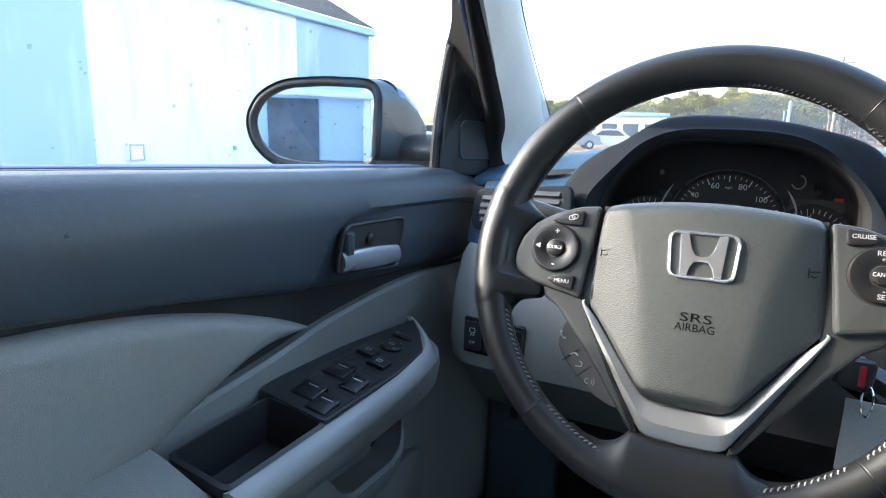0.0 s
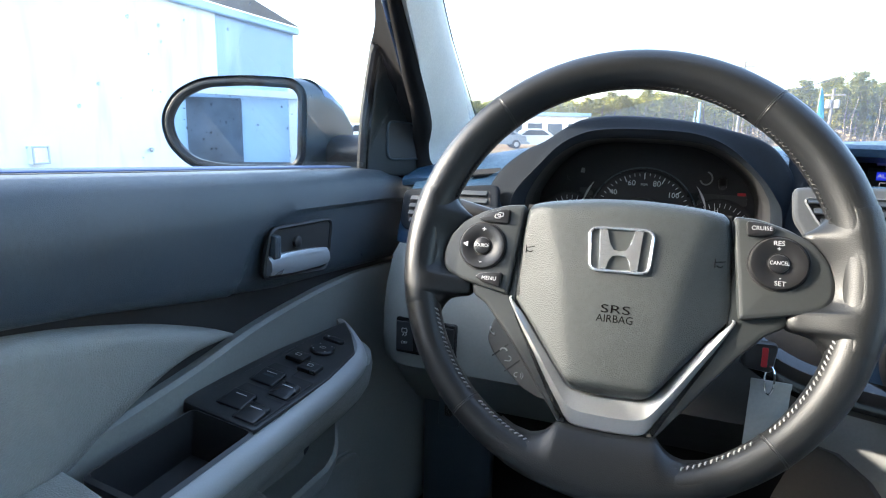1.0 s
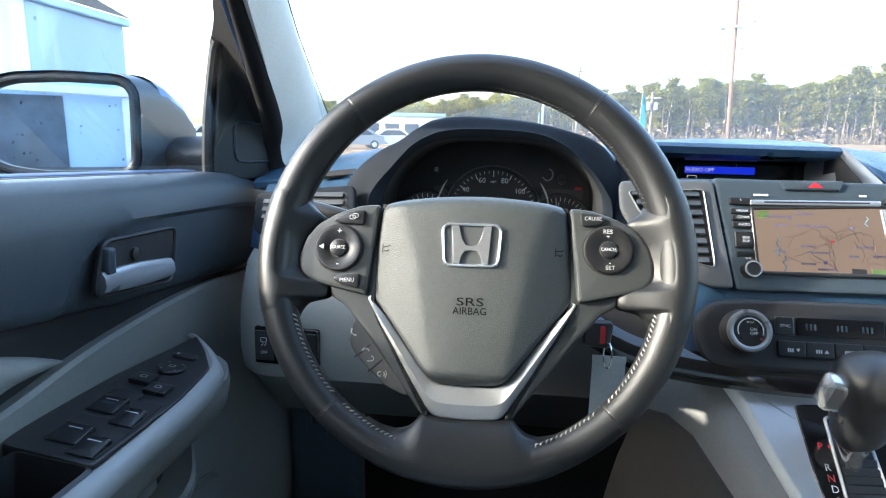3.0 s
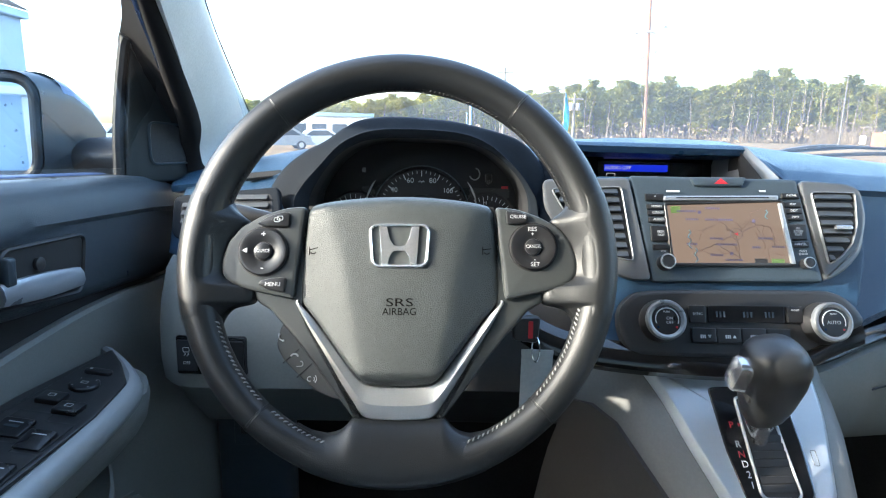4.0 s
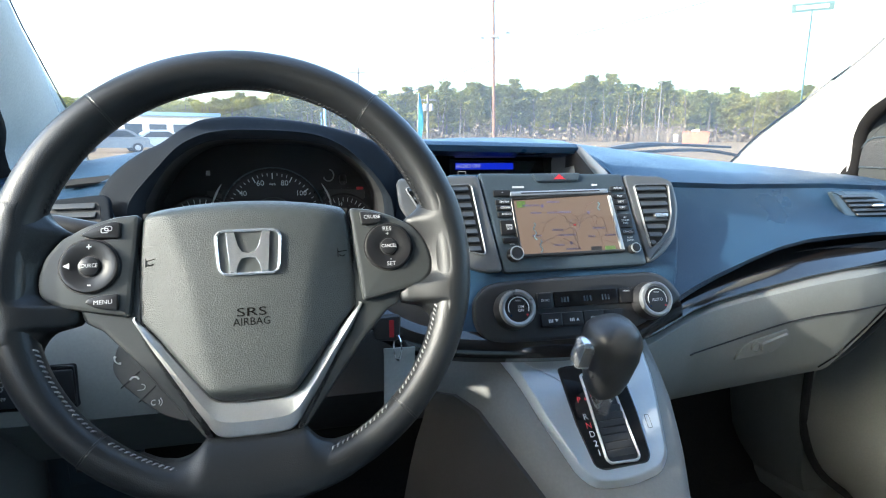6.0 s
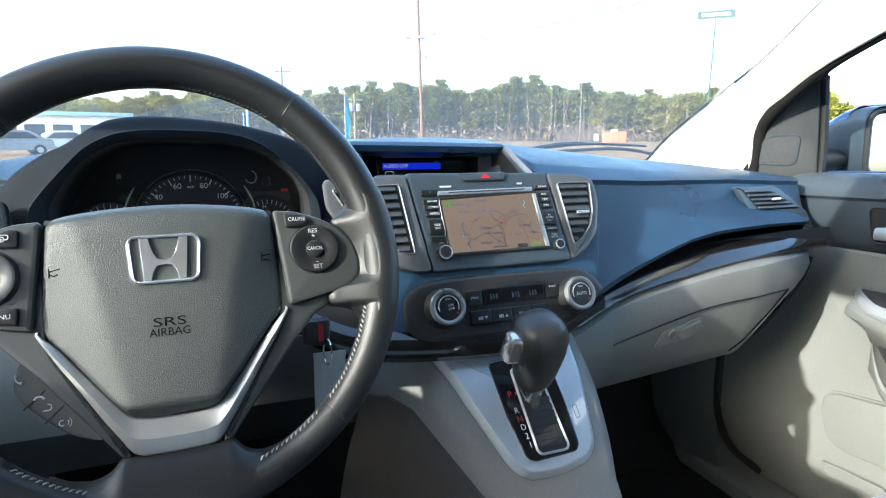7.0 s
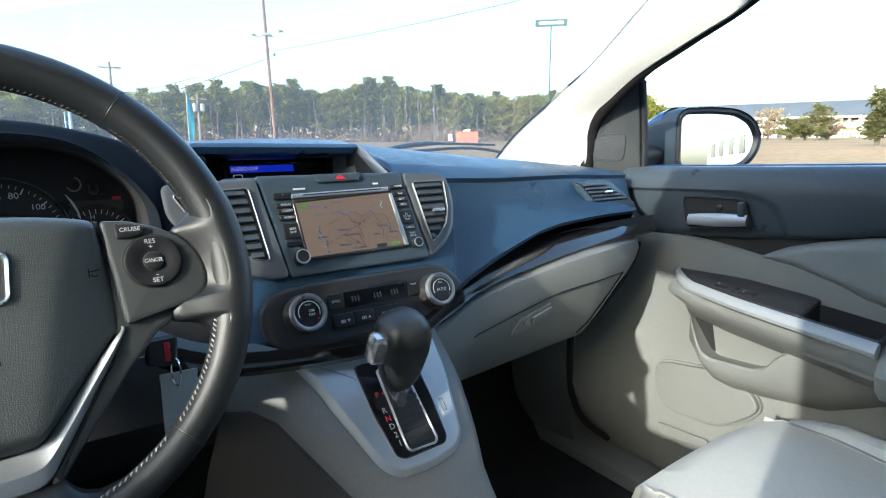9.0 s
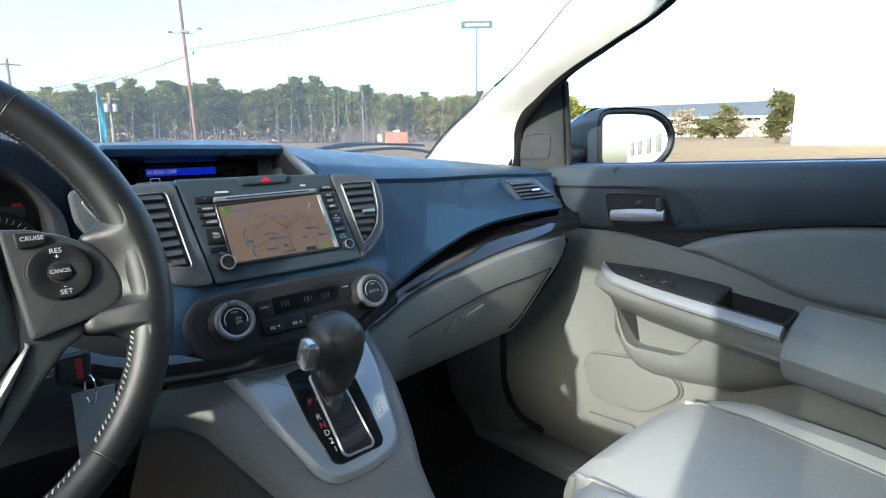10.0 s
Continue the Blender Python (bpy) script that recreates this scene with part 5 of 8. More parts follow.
for x, y in path:
    rows.append([STACK @ Vector((x * 0.97, y + 0.020, -0.004)), STACK @ Vector((x, y + 0.012, 0.002)), STACK @ Vector((x, y, 0.005)), STACK @ Vector((x, y - 0.011, 0.002)), STACK @ Vector((x, y - 0.015, -0.012))])
part("wood_strip", loft(rows), M_WOOD, dashboard, "glossy dark wood-look strip")

# ---- console with the gear lever ----
CON = basis((0, 0.15, 0.975), (1, 0, 0), (0, -0.7071, 0.7071))
console = base("centre_console", (0, 0.1, 0.5), "grey centre console with a silver face plate", "centre console")
rows = []
for s, xl, xr in ((0.03, -0.150, 0.104), (0.0, -0.138, 0.106), (-0.03, -0.118, 0.108), (-0.06, -0.108, 0.108), (-0.09, -0.096, 0.104), (-0.12, -0.083, 0.099), (-0.145, -0.072, 0.093), (-0.17, -0.060, 0.086), (-0.20, -0.050, 0.083), (-0.26, -0.036, 0.082), (-0.34, -0.034, 0.082)):
    a = CON @ Vector((xl, s, -0.004))
    b = CON @ Vector((xr, s, -0.004))
    row = [Vector((a.x - 0.055, a.y + 0.10, a.z - 0.30)), Vector((a.x - 0.045, a.y + 0.06, a.z - 0.17)), Vector((a.x - 0.026, a.y + 0.02, a.z - 0.06)), Vector((a.x - 0.010, a.y + 0.004, a.z - 0.015)), CON @ Vector((xl, s, -0.006)), CON @ Vector((xl + 0.012, s, 0.0)),
           CON @ Vector((xr - 0.012, s, 0.0)), CON @ Vector((xr, s, -0.006)), Vector((b.x + 0.007, b.y + 0.004, b.z - 0.015)), Vector((b.x + 0.014, b.y + 0.03, b.z - 0.08)), Vector((b.x + 0.010, b.y + 0.06, b.z - 0.20)), Vector((b.x + 0.005, b.y + 0.08, b.z - 0.30))]
    rows.append(row)
part("body", loft(rows, caps=True), M_CONSOLE, console, "grey plastic console body")
# recessed-looking knee panel on the driver's flank, darkened for shade, its upper edge curving down along the console
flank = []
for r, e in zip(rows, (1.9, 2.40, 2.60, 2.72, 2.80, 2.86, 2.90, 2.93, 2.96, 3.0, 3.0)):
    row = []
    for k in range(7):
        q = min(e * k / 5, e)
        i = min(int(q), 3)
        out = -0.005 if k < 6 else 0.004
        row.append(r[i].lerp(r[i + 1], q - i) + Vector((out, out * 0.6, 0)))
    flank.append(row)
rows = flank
part("knee_panel", loft(rows), M_KNEE, console, "grey knee panel with its shade in the colour")
o = rounded([(-0.1150, 0.016), (0.0905, 0.016), (0.0890, -0.0450), (0.0784, -0.1006), (0.0711, -0.1359), (0.0550, -0.1530), (0.0140, -0.1620), (-0.0300, -0.1600), (-0.0480, -0.1440), (-0.0759, -0.0750), (-0.0900, -0.0336)], 0.018, 6)
rows = [[CON @ Vector((q[0], q[1], z)) for q in (inset(o, d) if d else o)] for d, z in ((0.0, -0.003), (0.0, 0.0012), (0.0012, 0.0030), (0.0062, 0.0082), (0.0080, 0.0090), (0.0086, 0.0090))]
part("face_plate", loft(rows, loop=True, caps=True), M_PLATE, console, "satin silver face plate with a bright chamfer", 20)
o = rounded([(-0.0400, -0.0190), (-0.0307, -0.0174), (0.0380, -0.0150), (0.0445, -0.0300), (0.0462, -0.0830), (0.0440, -0.1335), (0.0378, -0.1412), (-0.0187, -0.1433), (-0.0285, -0.1374), (-0.0367, -0.0875)], 0.006, 5)
gate = part("gate_plate", plate(o, 0.006, 0.0015, CON @ pose(0, 0, 0.0055)), M_PIANO, console, "gloss black gate plate")
slot = rounded([(-0.0122, -0.0320), (0.0215, -0.0300), (0.0272, -0.1320), (0.0240, -0.1358), (-0.0085, -0.1358), (-0.0118, -0.1320)], 0.003, 4)
part("bright_edge", frame_ring(slot, 0.0028, 0.0030, CON @ pose(0, 0, 0.0110), 0.001), M_SILVER, gate)
part("slot_floor", plate(slot, 0.0008, 0.0002, CON @ pose(0, 0, 0.0112)), M_MATT, gate)
for k in range(7):
    y = -0.076 - 0.0085 * k
    part("slat", box(-0.0120, 0.0240, -0.0036, 0.0036, 0, 0.0014, 0.0005, m=CON @ pose(0.0012, y, 0.0120) @ pose(0, 0, 0, 8, 0, 2)), M_BLACK, gate)
for t, y, mt in (("P", -0.0615, M_RED), ("R", -0.0823, M_WHITE), ("N", -0.0928, M_RED), ("D", -0.1030, M_WHITE), ("2", -0.1137, M_WHITE), ("1", -0.1241, M_WHITE)):
    part("lettering", lettering(t, 0.0100, CON @ pose(-0.0249 + (-0.0615 - y) * 0.09, y, 0.0117), 0.0001), mt, gate)
part("lettering", plate([(-0.0165, -0.0590), (-0.0115, -0.0605), (-0.0165, -0.0630)], 0.0002, 0.00005, CON @ pose(-0.001, 0.0, 0.0117)), M_RED, gate)
part("cover", frame_ring(rect(0.0048, 0.0150, 0.001, 0.0570, -0.0950), 0.0008, 0.0006, CON @ pose(0, 0, 0.0088), 0.0002), M_CHAR, console)

lever = base("gear_lever", CON @ Vector((0.012, -0.072, 0.010)), "black leather gear lever with a chrome button and collar", "gear lever")
foot = CON @ Vector((0.0015, -0.0770, 0.008))
top = Vector((-0.0215, 0.056, 1.049))
ax = (top - foot).normalized()
part("collar", lathe([(0.0090, -0.004), (0.0095, 0.010), (0.0125, 0.022), (0.0155, 0.032), (0.0165, 0.037)], basis(foot, (1, 0, 0), ax), 28), M_BRIGHT, lever, "chrome collar")
G = basis(foot, (1, 0, 0), ax)
rows = []
for z, w, d, x0, y0 in ((0.034, 0.0160, 0.0160, 0.0, 0.0), (0.039, 0.0195, 0.0190, 0.001, 0.0), (0.055, 0.0248, 0.0225, 0.003, -0.001), (0.070, 0.0278, 0.0250, 0.004, -0.002), (0.085, 0.0296, 0.0272, 0.005, -0.004), (0.098, 0.0302, 0.0290, 0.004, -0.006), (0.110, 0.0306, 0.0300, 0.004, -0.008), (0.120, 0.0292, 0.0290, 0.003, -0.009), (0.128, 0.0262, 0.0262, 0.002, -0.010), (0.134, 0.0208, 0.0208, 0.001, -0.010), (0.1375, 0.0095, 0.0095, 0.0, -0.010), (0.1385, 0.002, 0.002, 0.0, -0.010)):
    rows.append([G @ Vector((x0 + w * math.copysign(abs(math.cos(a)) ** 0.72, math.cos(a)), y0 + d * math.copysign(abs(math.sin(a)) ** 0.72, math.sin(a)), z)) for a in (2 * math.pi * k / 28 for k in range(28))])
# Lighter and rougher copy of the wheel leather.
M_GRIP = surface("grip_leather", (0.020, 0.021, 0.022), 0.42, grain=0.15, cell=0.0016, leather=True)
grip = part("grip", loft(rows, loop=True, caps=True), M_GRIP, lever, "black leather grip")
part("seam", tube([G @ Vector((0.012 - 0.006 * t, -0.0305 - 0.0045 * math.sin(t * 2.6) + 0.012 * (1 - t), 0.045 + 0.085 * t)) for t in np.linspace(0, 0.9, 12)], 0.0006, 5), M_MATT, grip)
BT = G @ pose(-0.0265, -0.013, 0.108) @ pose(0, 0, 0, 0, -72, 0)
part("release_button", dished(rounded([(-0.018, -0.011), (0.014, -0.011), (0.017, 0.0), (0.014, 0.011), (-0.018, 0.011)], 0.006), 0.014, 0.004, 0.002, BT), M_BRIGHT, lever, "chrome release button")
part("side_button", dished(rect(0.012, 0.016, 0.004), 0.006, 0.002, 0.001, G @ pose(-0.018, -0.010, 0.076) @ pose(0, 0, 0, 0, -75, 0)), M_BLACK, lever)

# ---- left end of the dashboard ----
rows = []
for i in range(24):
    x = -0.715 + 0.175 * i / 23
    y, z = lip(x)
    e = max(0.0, (-0.66 - x) / 0.06) ** 2 * 0.03
    rows.append([(x, y + 0.05, z - 0.015), (x, y + 0.004, z - 0.006), (x, 0.318 + e, z - 0.018), (x, 0.300 + e, z - 0.030), (x, 0.296 + e, z - 0.050), (x, 0.285 + e, 1.135), (x, 0.270 + e, 1.10), (x, 0.262 + e, 1.083), (x, 0.30, 1.080)])
part("left_face", loft(rows, caps=True), M_DASH, dashboard, "dark face beside the driver's door")
LV = basis((-0.625, 0.286, 1.148), (1, 0, 0), (-0.12, -0.95, 0.25))
o = [np.array(q) for q in rounded([(-0.082, 0.014), (0.066, 0.026), (0.070, -0.022), (-0.060, -0.050), (-0.084, -0.040)], 0.012, 5)]
i = [np.array(q) for q in rounded([(-0.070, 0.004), (0.056, 0.017), (0.058, -0.012), (-0.052, -0.038), (-0.070, -0.032)], 0.008, 5)]
vent(o, i, 0, 0.016, LV, "side air vent beside the driver's door with a dark rim", n=5, parent_mat=M_HOOD, edge=False)
part("defrost_slit", box(-0.026, 0.026, -0.005, 0.005, -0.004, 0.0025, 0.001, m=basis((-0.598, 0.337, 1.1865), (1, 0, 0.2), (0, -0.75, 0.66))), M_MATT, dashboard)
# grey knee panel with its switch plate
rows = []
for i in range(40):
    x = -0.705 + 0.57 * i / 39
    e = max(0.0, (-0.655 - x) / 0.05) ** 2 * 0.03
    k = math.exp(-((x + 0.379) / 0.085) ** 4)
    zt = 1.082 - 0.01 * k
    rows.append([(x, 0.30, zt + 0.004), (x, 0.245 + e, zt), (x, 0.226 + e, zt - 0.012), (x, 0.205 + e + 0.03 * k, zt - 0.05), (x, 0.197 + e + 0.03 * k, 1.00), (x, 0.194 + e + 0.02 * k, 0.96),
                 (x, 0.200 + e, 0.928), (x, 0.23 + e, 0.905), (x, 0.30, 0.86), (x, 0.36, 0.80)])
part("knee_panel", loft(rows[:24], caps=True), M_GREY, dashboard, "pale grey panel under the wheel")
# Right part of the same panel, its shade put into the colour.
part("knee_panel", loft(rows[23:], caps=True), M_KNEE, dashboard, "grey panel beside the console, its shade in the colour")
SW = basis((-0.628, 0.196, 0.973), (1, 0, 0), (-0.05, -1, 0.02))
sw = base("switch_plate", SW.translation, "small black switch plate on the grey knee panel", "switch panel")
part("plate", plate(rect(0.088, 0.050, 0.004), 0.006, 0.002, SW @ pose(0, 0, -0.003)), M_PIANO, sw)
for x in (-0.030, 0.0, 0.029):
    part("button", plate(rect(0.025, 0.040, 0.002, x, 0), 0.0022, 0.0008, SW @ pose(0, 0, 0.0028)), M_BTN, sw)
bm = lettering("OFF", 0.0055, SW @ pose(-0.030, -0.009, 0.0052), 0.0001)
frame_ring(rect(0.007, 0.005, 0.001, -0.030, 0.008), 0.0007, 0.0003, SW @ pose(0, 0, 0.0050), 0.0001, bm=bm)
for k in (-1, 1):
    tube([SW @ Vector((-0.030 + k * 0.002 + 0.0012 * math.sin(j), -0.0008 * j + 0.004, 0.0052)) for j in range(6)], 0.0004, 4, bm=bm)
part("lettering", bm, M_WHITE, sw)
# footwell: sloping toe board, side trim, release lever
solo("wall_toe", loft([[(x, 0.52, 0.46), (x, 0.62, 0.56), (x, 0.66, 0.75), (x, 0.60, 0.95)] for x in np.linspace(-0.72, 0.72, 7)]), M_CARPET, "dark carpeted toe board", "wall", kind="structure")
for s in (-1, 1):
    rows = []
    for y in np.linspace(0.425, 0.66, 9):
        b = 0.015 + 0.02 * math.sin((y - 0.425) / 0.235 * math.pi)
        rows.append([(0.775, y, 0.44), (0.735 - b, y, 0.475), (0.715 - b, y, 0.53), (0.706 - b, y, 0.62), (0.700 - b, y, 0.75), (0.700, y, 0.90), (0.71, y, 1.03), (0.775, y, 1.05)])
    solo("wall_kick", sx(loft(rows, caps=True), s), M_GREY, "grey trim beside the footwell", "wall", kind="structure")
    solo("trim", sx(tube(curve_open([(0.712, 0.405, 1.0), (0.694, 0.425, 0.86), (0.686, 0.428, 0.75), (0.694, 0.425, 0.63), (0.725, 0.405, 0.55), (0.765, 0.36, 0.51)], 5), 0.0085, 8), s), M_MATT, "black rubber door seal", "seal", kind="structure")
    solo("trim", sx(box(0.69, 0.80, -0.62, 0.62, 0.44, 0.492, 0.012), s), M_GREY, "grey door sill trim", "sill", kind="structure")
rel = base("release_lever", (-0.60, 0.34, 0.83), "small dark release lever in the driver's footwell", "lever")
RL = basis((-0.645, 0.352, 0.800), (1, 0, 0), (0.1, -1, 0))
part("plate", plate(rect(0.034, 0.068, 0.004), 0.010, 0.002, RL), M_CHAR, rel)
part("grip", plate(rect(0.014, 0.020, 0.003, 0, -0.004), 0.014, 0.003, RL), M_BTN, rel)
part("mark", plate(rect(0.005, 0.005, 0.0005, 0, 0.012), 0.0105, 0.0002, RL), M_WHITE, rel)
solo("wall_kick", box(-0.70, -0.58, 0.36, 0.42, 0.55, 0.90, 0.01), M_CHAR, "dark lower panel of the driver's footwell", "wall", kind="structure")

# passenger side vent, glove box latch
PV = basis((0.588, 0.258, 1.122), (1, 0.08, -0.02), (0.04, -0.94, 0.33))
o = [np.array(q) for q in rounded([(-0.094, 0.047), (0.012, 0.045), (0.082, -0.006), (0.076, -0.029), (-0.058, -0.020)], 0.006, 5)]
i = [np.array(q) for q in rounded([(-0.079, 0.040), (-0.002, 0.036), (0.062, 0.002), (-0.046, 0.002)], 0.004, 5)]
vent(o, i, 0, 0.022, PV, "passenger side air vent set into the dark face", n=5, parent_mat=M_CHAR, edge=False)
def glove_y(x, z):
    """Depth of the lower panel's face at a place."""
    w = float(np.interp(x, [0.085, 0.2, 0.5, 0.69], [0.165, 0.195, 0.205, 0.235]))
    zt = strip_z(x) - 0.044
    zb = float(np.interp(x, [0.085, 0.199, 0.328, 0.50, 0.554, 0.635, 0.668, 0.71], [0.83, 0.847, 0.854, 0.863, 0.893, 0.960, 1.015, 1.03]))
    t = min(1.0, max(0.0, (zt - z) / (zt - zb)))
    return w - 0.012 + max(0.0, (x - 0.60) / 0.11) ** 2 * 0.05 + 0.05 * t * t


for pts in ([(0.193, 0.945), (0.247, 0.956), (0.303, 0.968), (0.387, 0.983), (0.491, 0.989), (0.584, 0.990)], [(0.584, 0.990), (0.552, 0.956), (0.515, 0.918), (0.478, 0.882)]):
    part("lid_gap", tube([(x, glove_y(x, z) - 0.0006, z) for x, z in curve_open(pts, 5)], 0.0013, 5), M_MATT, dashboard)
# Darker copy of the grey trim: the lock's shade is in its colour.
M_LATCH = surface("shaded_grey_plastic", (0.16, 0.158, 0.15), 0.55, vary=0.06)
GL = basis((0.322, glove_y(0.322, 0.948) - 0.0015, 0.948), (1, 0, 0.12), (0, -0.96, -0.16))
part("end_gap", tube(curve_open([(0.702, 0.262, 1.030), (0.685, 0.262, 0.990), (0.640, 0.266, 0.935), (0.575, 0.268, 0.885), (0.52, 0.268, 0.862)], 4), 0.005, 6), M_MATT, dashboard)
latch = part("latch", dished(rounded([(-0.048, -0.019), (-0.028, 0.008), (0.045, 0.018), (0.046, 0.001), (0.024, -0.019)], 0.008), 0.003, 0.0015, 0.0, GL @ pose(0, 0, -0.001)), M_GREY, dashboard, "grey glove box latch")
part("lock", lathe([(0.008, 0), (0.0078, 0.004), (0.006, 0.0045), (0.0055, 0.003), (0, 0.003)], GL @ pose(-0.012, 0.000, 0.001), 20), M_LATCH, latch)
part("finger_pull", plate(rounded([(-0.002, 0.004), (0.042, 0.013), (0.042, 0.002), (0.016, -0.010), (-0.002, -0.010)], 0.004), 0.0045, 0.0012, GL @ pose(0, 0, 0.0018)), M_GREY, latch)
part("airbag_mark", plate(rect(0.040, 0.004, 0.0005), 0.0006, 0.0002, basis((0.300, 0.302, 1.1955), (1, 0, -0.05), (0, -0.2, 1))), M_CHAR, dashboard)
part("defrost_slit", box(-0.030, 0.030, -0.006, 0.006, -0.003, 0.003, 0.001, m=basis((0.590, 0.37, 1.187), (1, 0, -0.1), (0, -0.2, 1))), M_MATT, dashboard)

# ignition key with its tag
key_fob = base("car_key", (-0.255, 0.10, 1.03), "black key with a red mark in the ignition", "key")
KF = basis((-0.256, 0.098, 1.050), (1, 0, 0), (0, -1, 0.1))
part("fob", dished(rounded([(-0.014, -0.013), (0.012, -0.016), (0.015, 0.012), (-0.013, 0.011)], 0.005), 0.012, 0.003, 0.001, KF), M_BLACK, key_fob)
part("red_mark", plate(rect(0.005, 0.018, 0.001, 0.004, -0.001), 0.0008, 0.0002, KF @ pose(0, 0, 0.0125)), M_RED, key_fob)
part("blade", box(-0.03, -0.012, -0.004, 0.004, 0.003, 0.006, 0.001, m=KF), M_CHROME, key_fob)
part("ring", tube([KF @ Vector((0.010 + 0.0035 * math.cos(a), -0.022 + 0.013 * math.sin(a), 0.012 + 0.003 * math.cos(a))) for a in (2 * math.pi * k / 28 for k in range(28))], 0.0009, 6, closed=True), M_CHROME, key_fob)
M_TAG = surface("card_tag", (0.42, 0.42, 0.40), 0.7, vary=0.08, patch=0.02)
TG = basis((-0.2435, 0.088, 0.994), (1, 0, 0.0), (0, -1, 0.08)) @ pose(0, 0, 0, 0, 0, -1)
tag = base("key_tag", (-0.243, 0.088, 0.99), "blank pale card tag hanging from the key ring", "tag")
part("card", plate(rect(0.033, 0.064, 0.001), 0.0008, 0.0002, TG), M_TAG, tag)
part("sleeve", plate(rect(0.0338, 0.006, 0.001, 0, 0.030), 0.0014, 0.0003, TG @ pose(0, 0, -0.0002)), M_TAG, tag, "clear plastic edge")


# ---- door details ----


def door_details(s, add, left):
    m = basis((0.7545, -0.030 if left else 0.004, 0), (0, -1, 0), (-1, 0, 0))     # local x: towards the rear, y: up, z: inwards
    o = [np.array(q) for q in rounded([(-0.199, 1.1300), (-0.070, 1.1345), (-0.052, 1.0800), (-0.184, 1.0640)], 0.014, 5)]
    hd = add("handle", frame_ring(inset(o, 0.003), 0.0040, 0.006, m @ pose(0, 0, -0.002), 0.002), M_BLACK, None, "door handle in a black bezel")
    # Flat matt black plate stands in for the sunk recess.
    add("recess", plate(inset(o, 0.003), 0.0012, 0.0003, m), M_MATT, hd)
    rows = []
    for t in np.linspace(0, 1, 14):
        u = -0.180 + 0.119 * t
        zc = 1.0835 + 0.0100 * t
        h = 0.0110 + 0.0025 * math.sin(math.pi * t)
        rows.append([m @ Vector((u, zc - h, 0.001)), m @ Vector((u, zc - h * 0.9, 0.006)), m @ Vector((u, zc - h * 0.3, 0.0095)), m @ Vector((u, zc + h * 0.5, 0.0085)), m @ Vector((u, zc + h * 0.95, 0.005)), m @ Vector((u, zc + h, 0.001))])
    add("lever", loft(rows, caps=True), M_SILVERP, hd, "satin silver lever")
    add("pivot", dished(rounded([(-0.078, 1.100), (-0.066, 1.1005), (-0.068, 1.128), (-0.080, 1.127)], 0.003), 0.010, 0.003, 0.001, m), M_CHAR, hd)
    add("lock_knob", lathe([(0.007, 0), (0.007, 0.004), (0.004, 0.0055), (0, 0.0055)], m @ pose(-0.118, 1.112, 0.001), 16), M_BLACK, hd)
    # black sail panel with the small loudspeaker
    A, B, C = Vector((0.792, 0.335, 1.172)), Vector((0.768, 0.335, 1.366)), Vector((0.728, 0.475, 1.168))
    n = (C - A).cross(B - A).normalized()
    if n.x > 0:
        n = -n
    sp = basis(A, (C - A), n)
    inv = sp.inverted()
    pil = [Vector(p) + Vector((0.006, 0, 0)) for p in ((0.724, 0.447, 1.17), (0.724, 0.430, 1.225), (0.712, 0.392, 1.27), (0.694, 0.335, 1.325), (0.688, 0.295, 1.358))] if left else [Vector(p) + Vector((0.006, 0, 0)) for p in ((0.724, 0.447, 1.17), (0.724, 0.436, 1.245), (0.716, 0.405, 1.295), (0.706, 0.355, 1.340), (0.700, 0.320, 1.366))]
    o = [np.array((inv @ p).to_2d()) for p in (A, C)] + [np.array((inv @ p).to_2d()) for p in pil[1:]] + [np.array((inv @ B).to_2d())]
    sail = add("sail_panel", plate(rounded(o, 0.006), 0.010, 0.003, sp @ pose(0, 0, -0.008)), M_SPOKE, None, "charcoal sail panel")
    tw = [np.array((inv @ Vector(p)).to_2d()) for p in ((0.75, 0.352, 1.258), (0.74, 0.418, 1.256), (0.732, 0.452, 1.196), (0.755, 0.360, 1.194))]
    tw = [np.array(q) for q in rounded(tw, 0.016, 6)]
    t = add("tweeter", frame_ring(inset(tw, 0.003), 0.003, 0.005, sp @ pose(0, 0, 0.001), 0.0012), M_CHAR, sail, "small loudspeaker grille")
    add("mesh", dished(inset(tw, 0.003), 0.0028, 0.001, 0.002, sp @ pose(0, 0, 0.001)), M_GRILLE, t)
    # black frame of the window along the pillar
    fr = curve_open([(0.799, 0.332, 1.16), (0.792, 0.332, 1.26), (0.776, 0.330, 1.350), (0.768, 0.326, 1.368)], 5)
    da = curve_open([(0.797, 0.336, 1.16), (0.790, 0.334, 1.26), (0.776, 0.330, 1.358), (0.764, 0.318, 1.378), (0.735, 0.270, 1.392), (0.700, 0.200, 1.410)] if left else
                    [(0.797, 0.336, 1.16), (0.790, 0.334, 1.26), (0.776, 0.330, 1.358), (0.764, 0.318, 1.378), (0.735, 0.285, 1.405), (0.700, 0.205, 1.425)], 6)
    fa = curve_open([(0.738, 0.460, 1.165), (0.738, 0.440, 1.22), (0.722, 0.395, 1.265), (0.705, 0.33, 1.305), (0.690, 0.27, 1.340), (0.672, 0.20, 1.378)] if left else
                    [(0.738, 0.460, 1.165), (0.738, 0.440, 1.235), (0.728, 0.412, 1.295), (0.714, 0.366, 1.325), (0.694, 0.290, 1.364), (0.674, 0.20, 1.402)], 6)
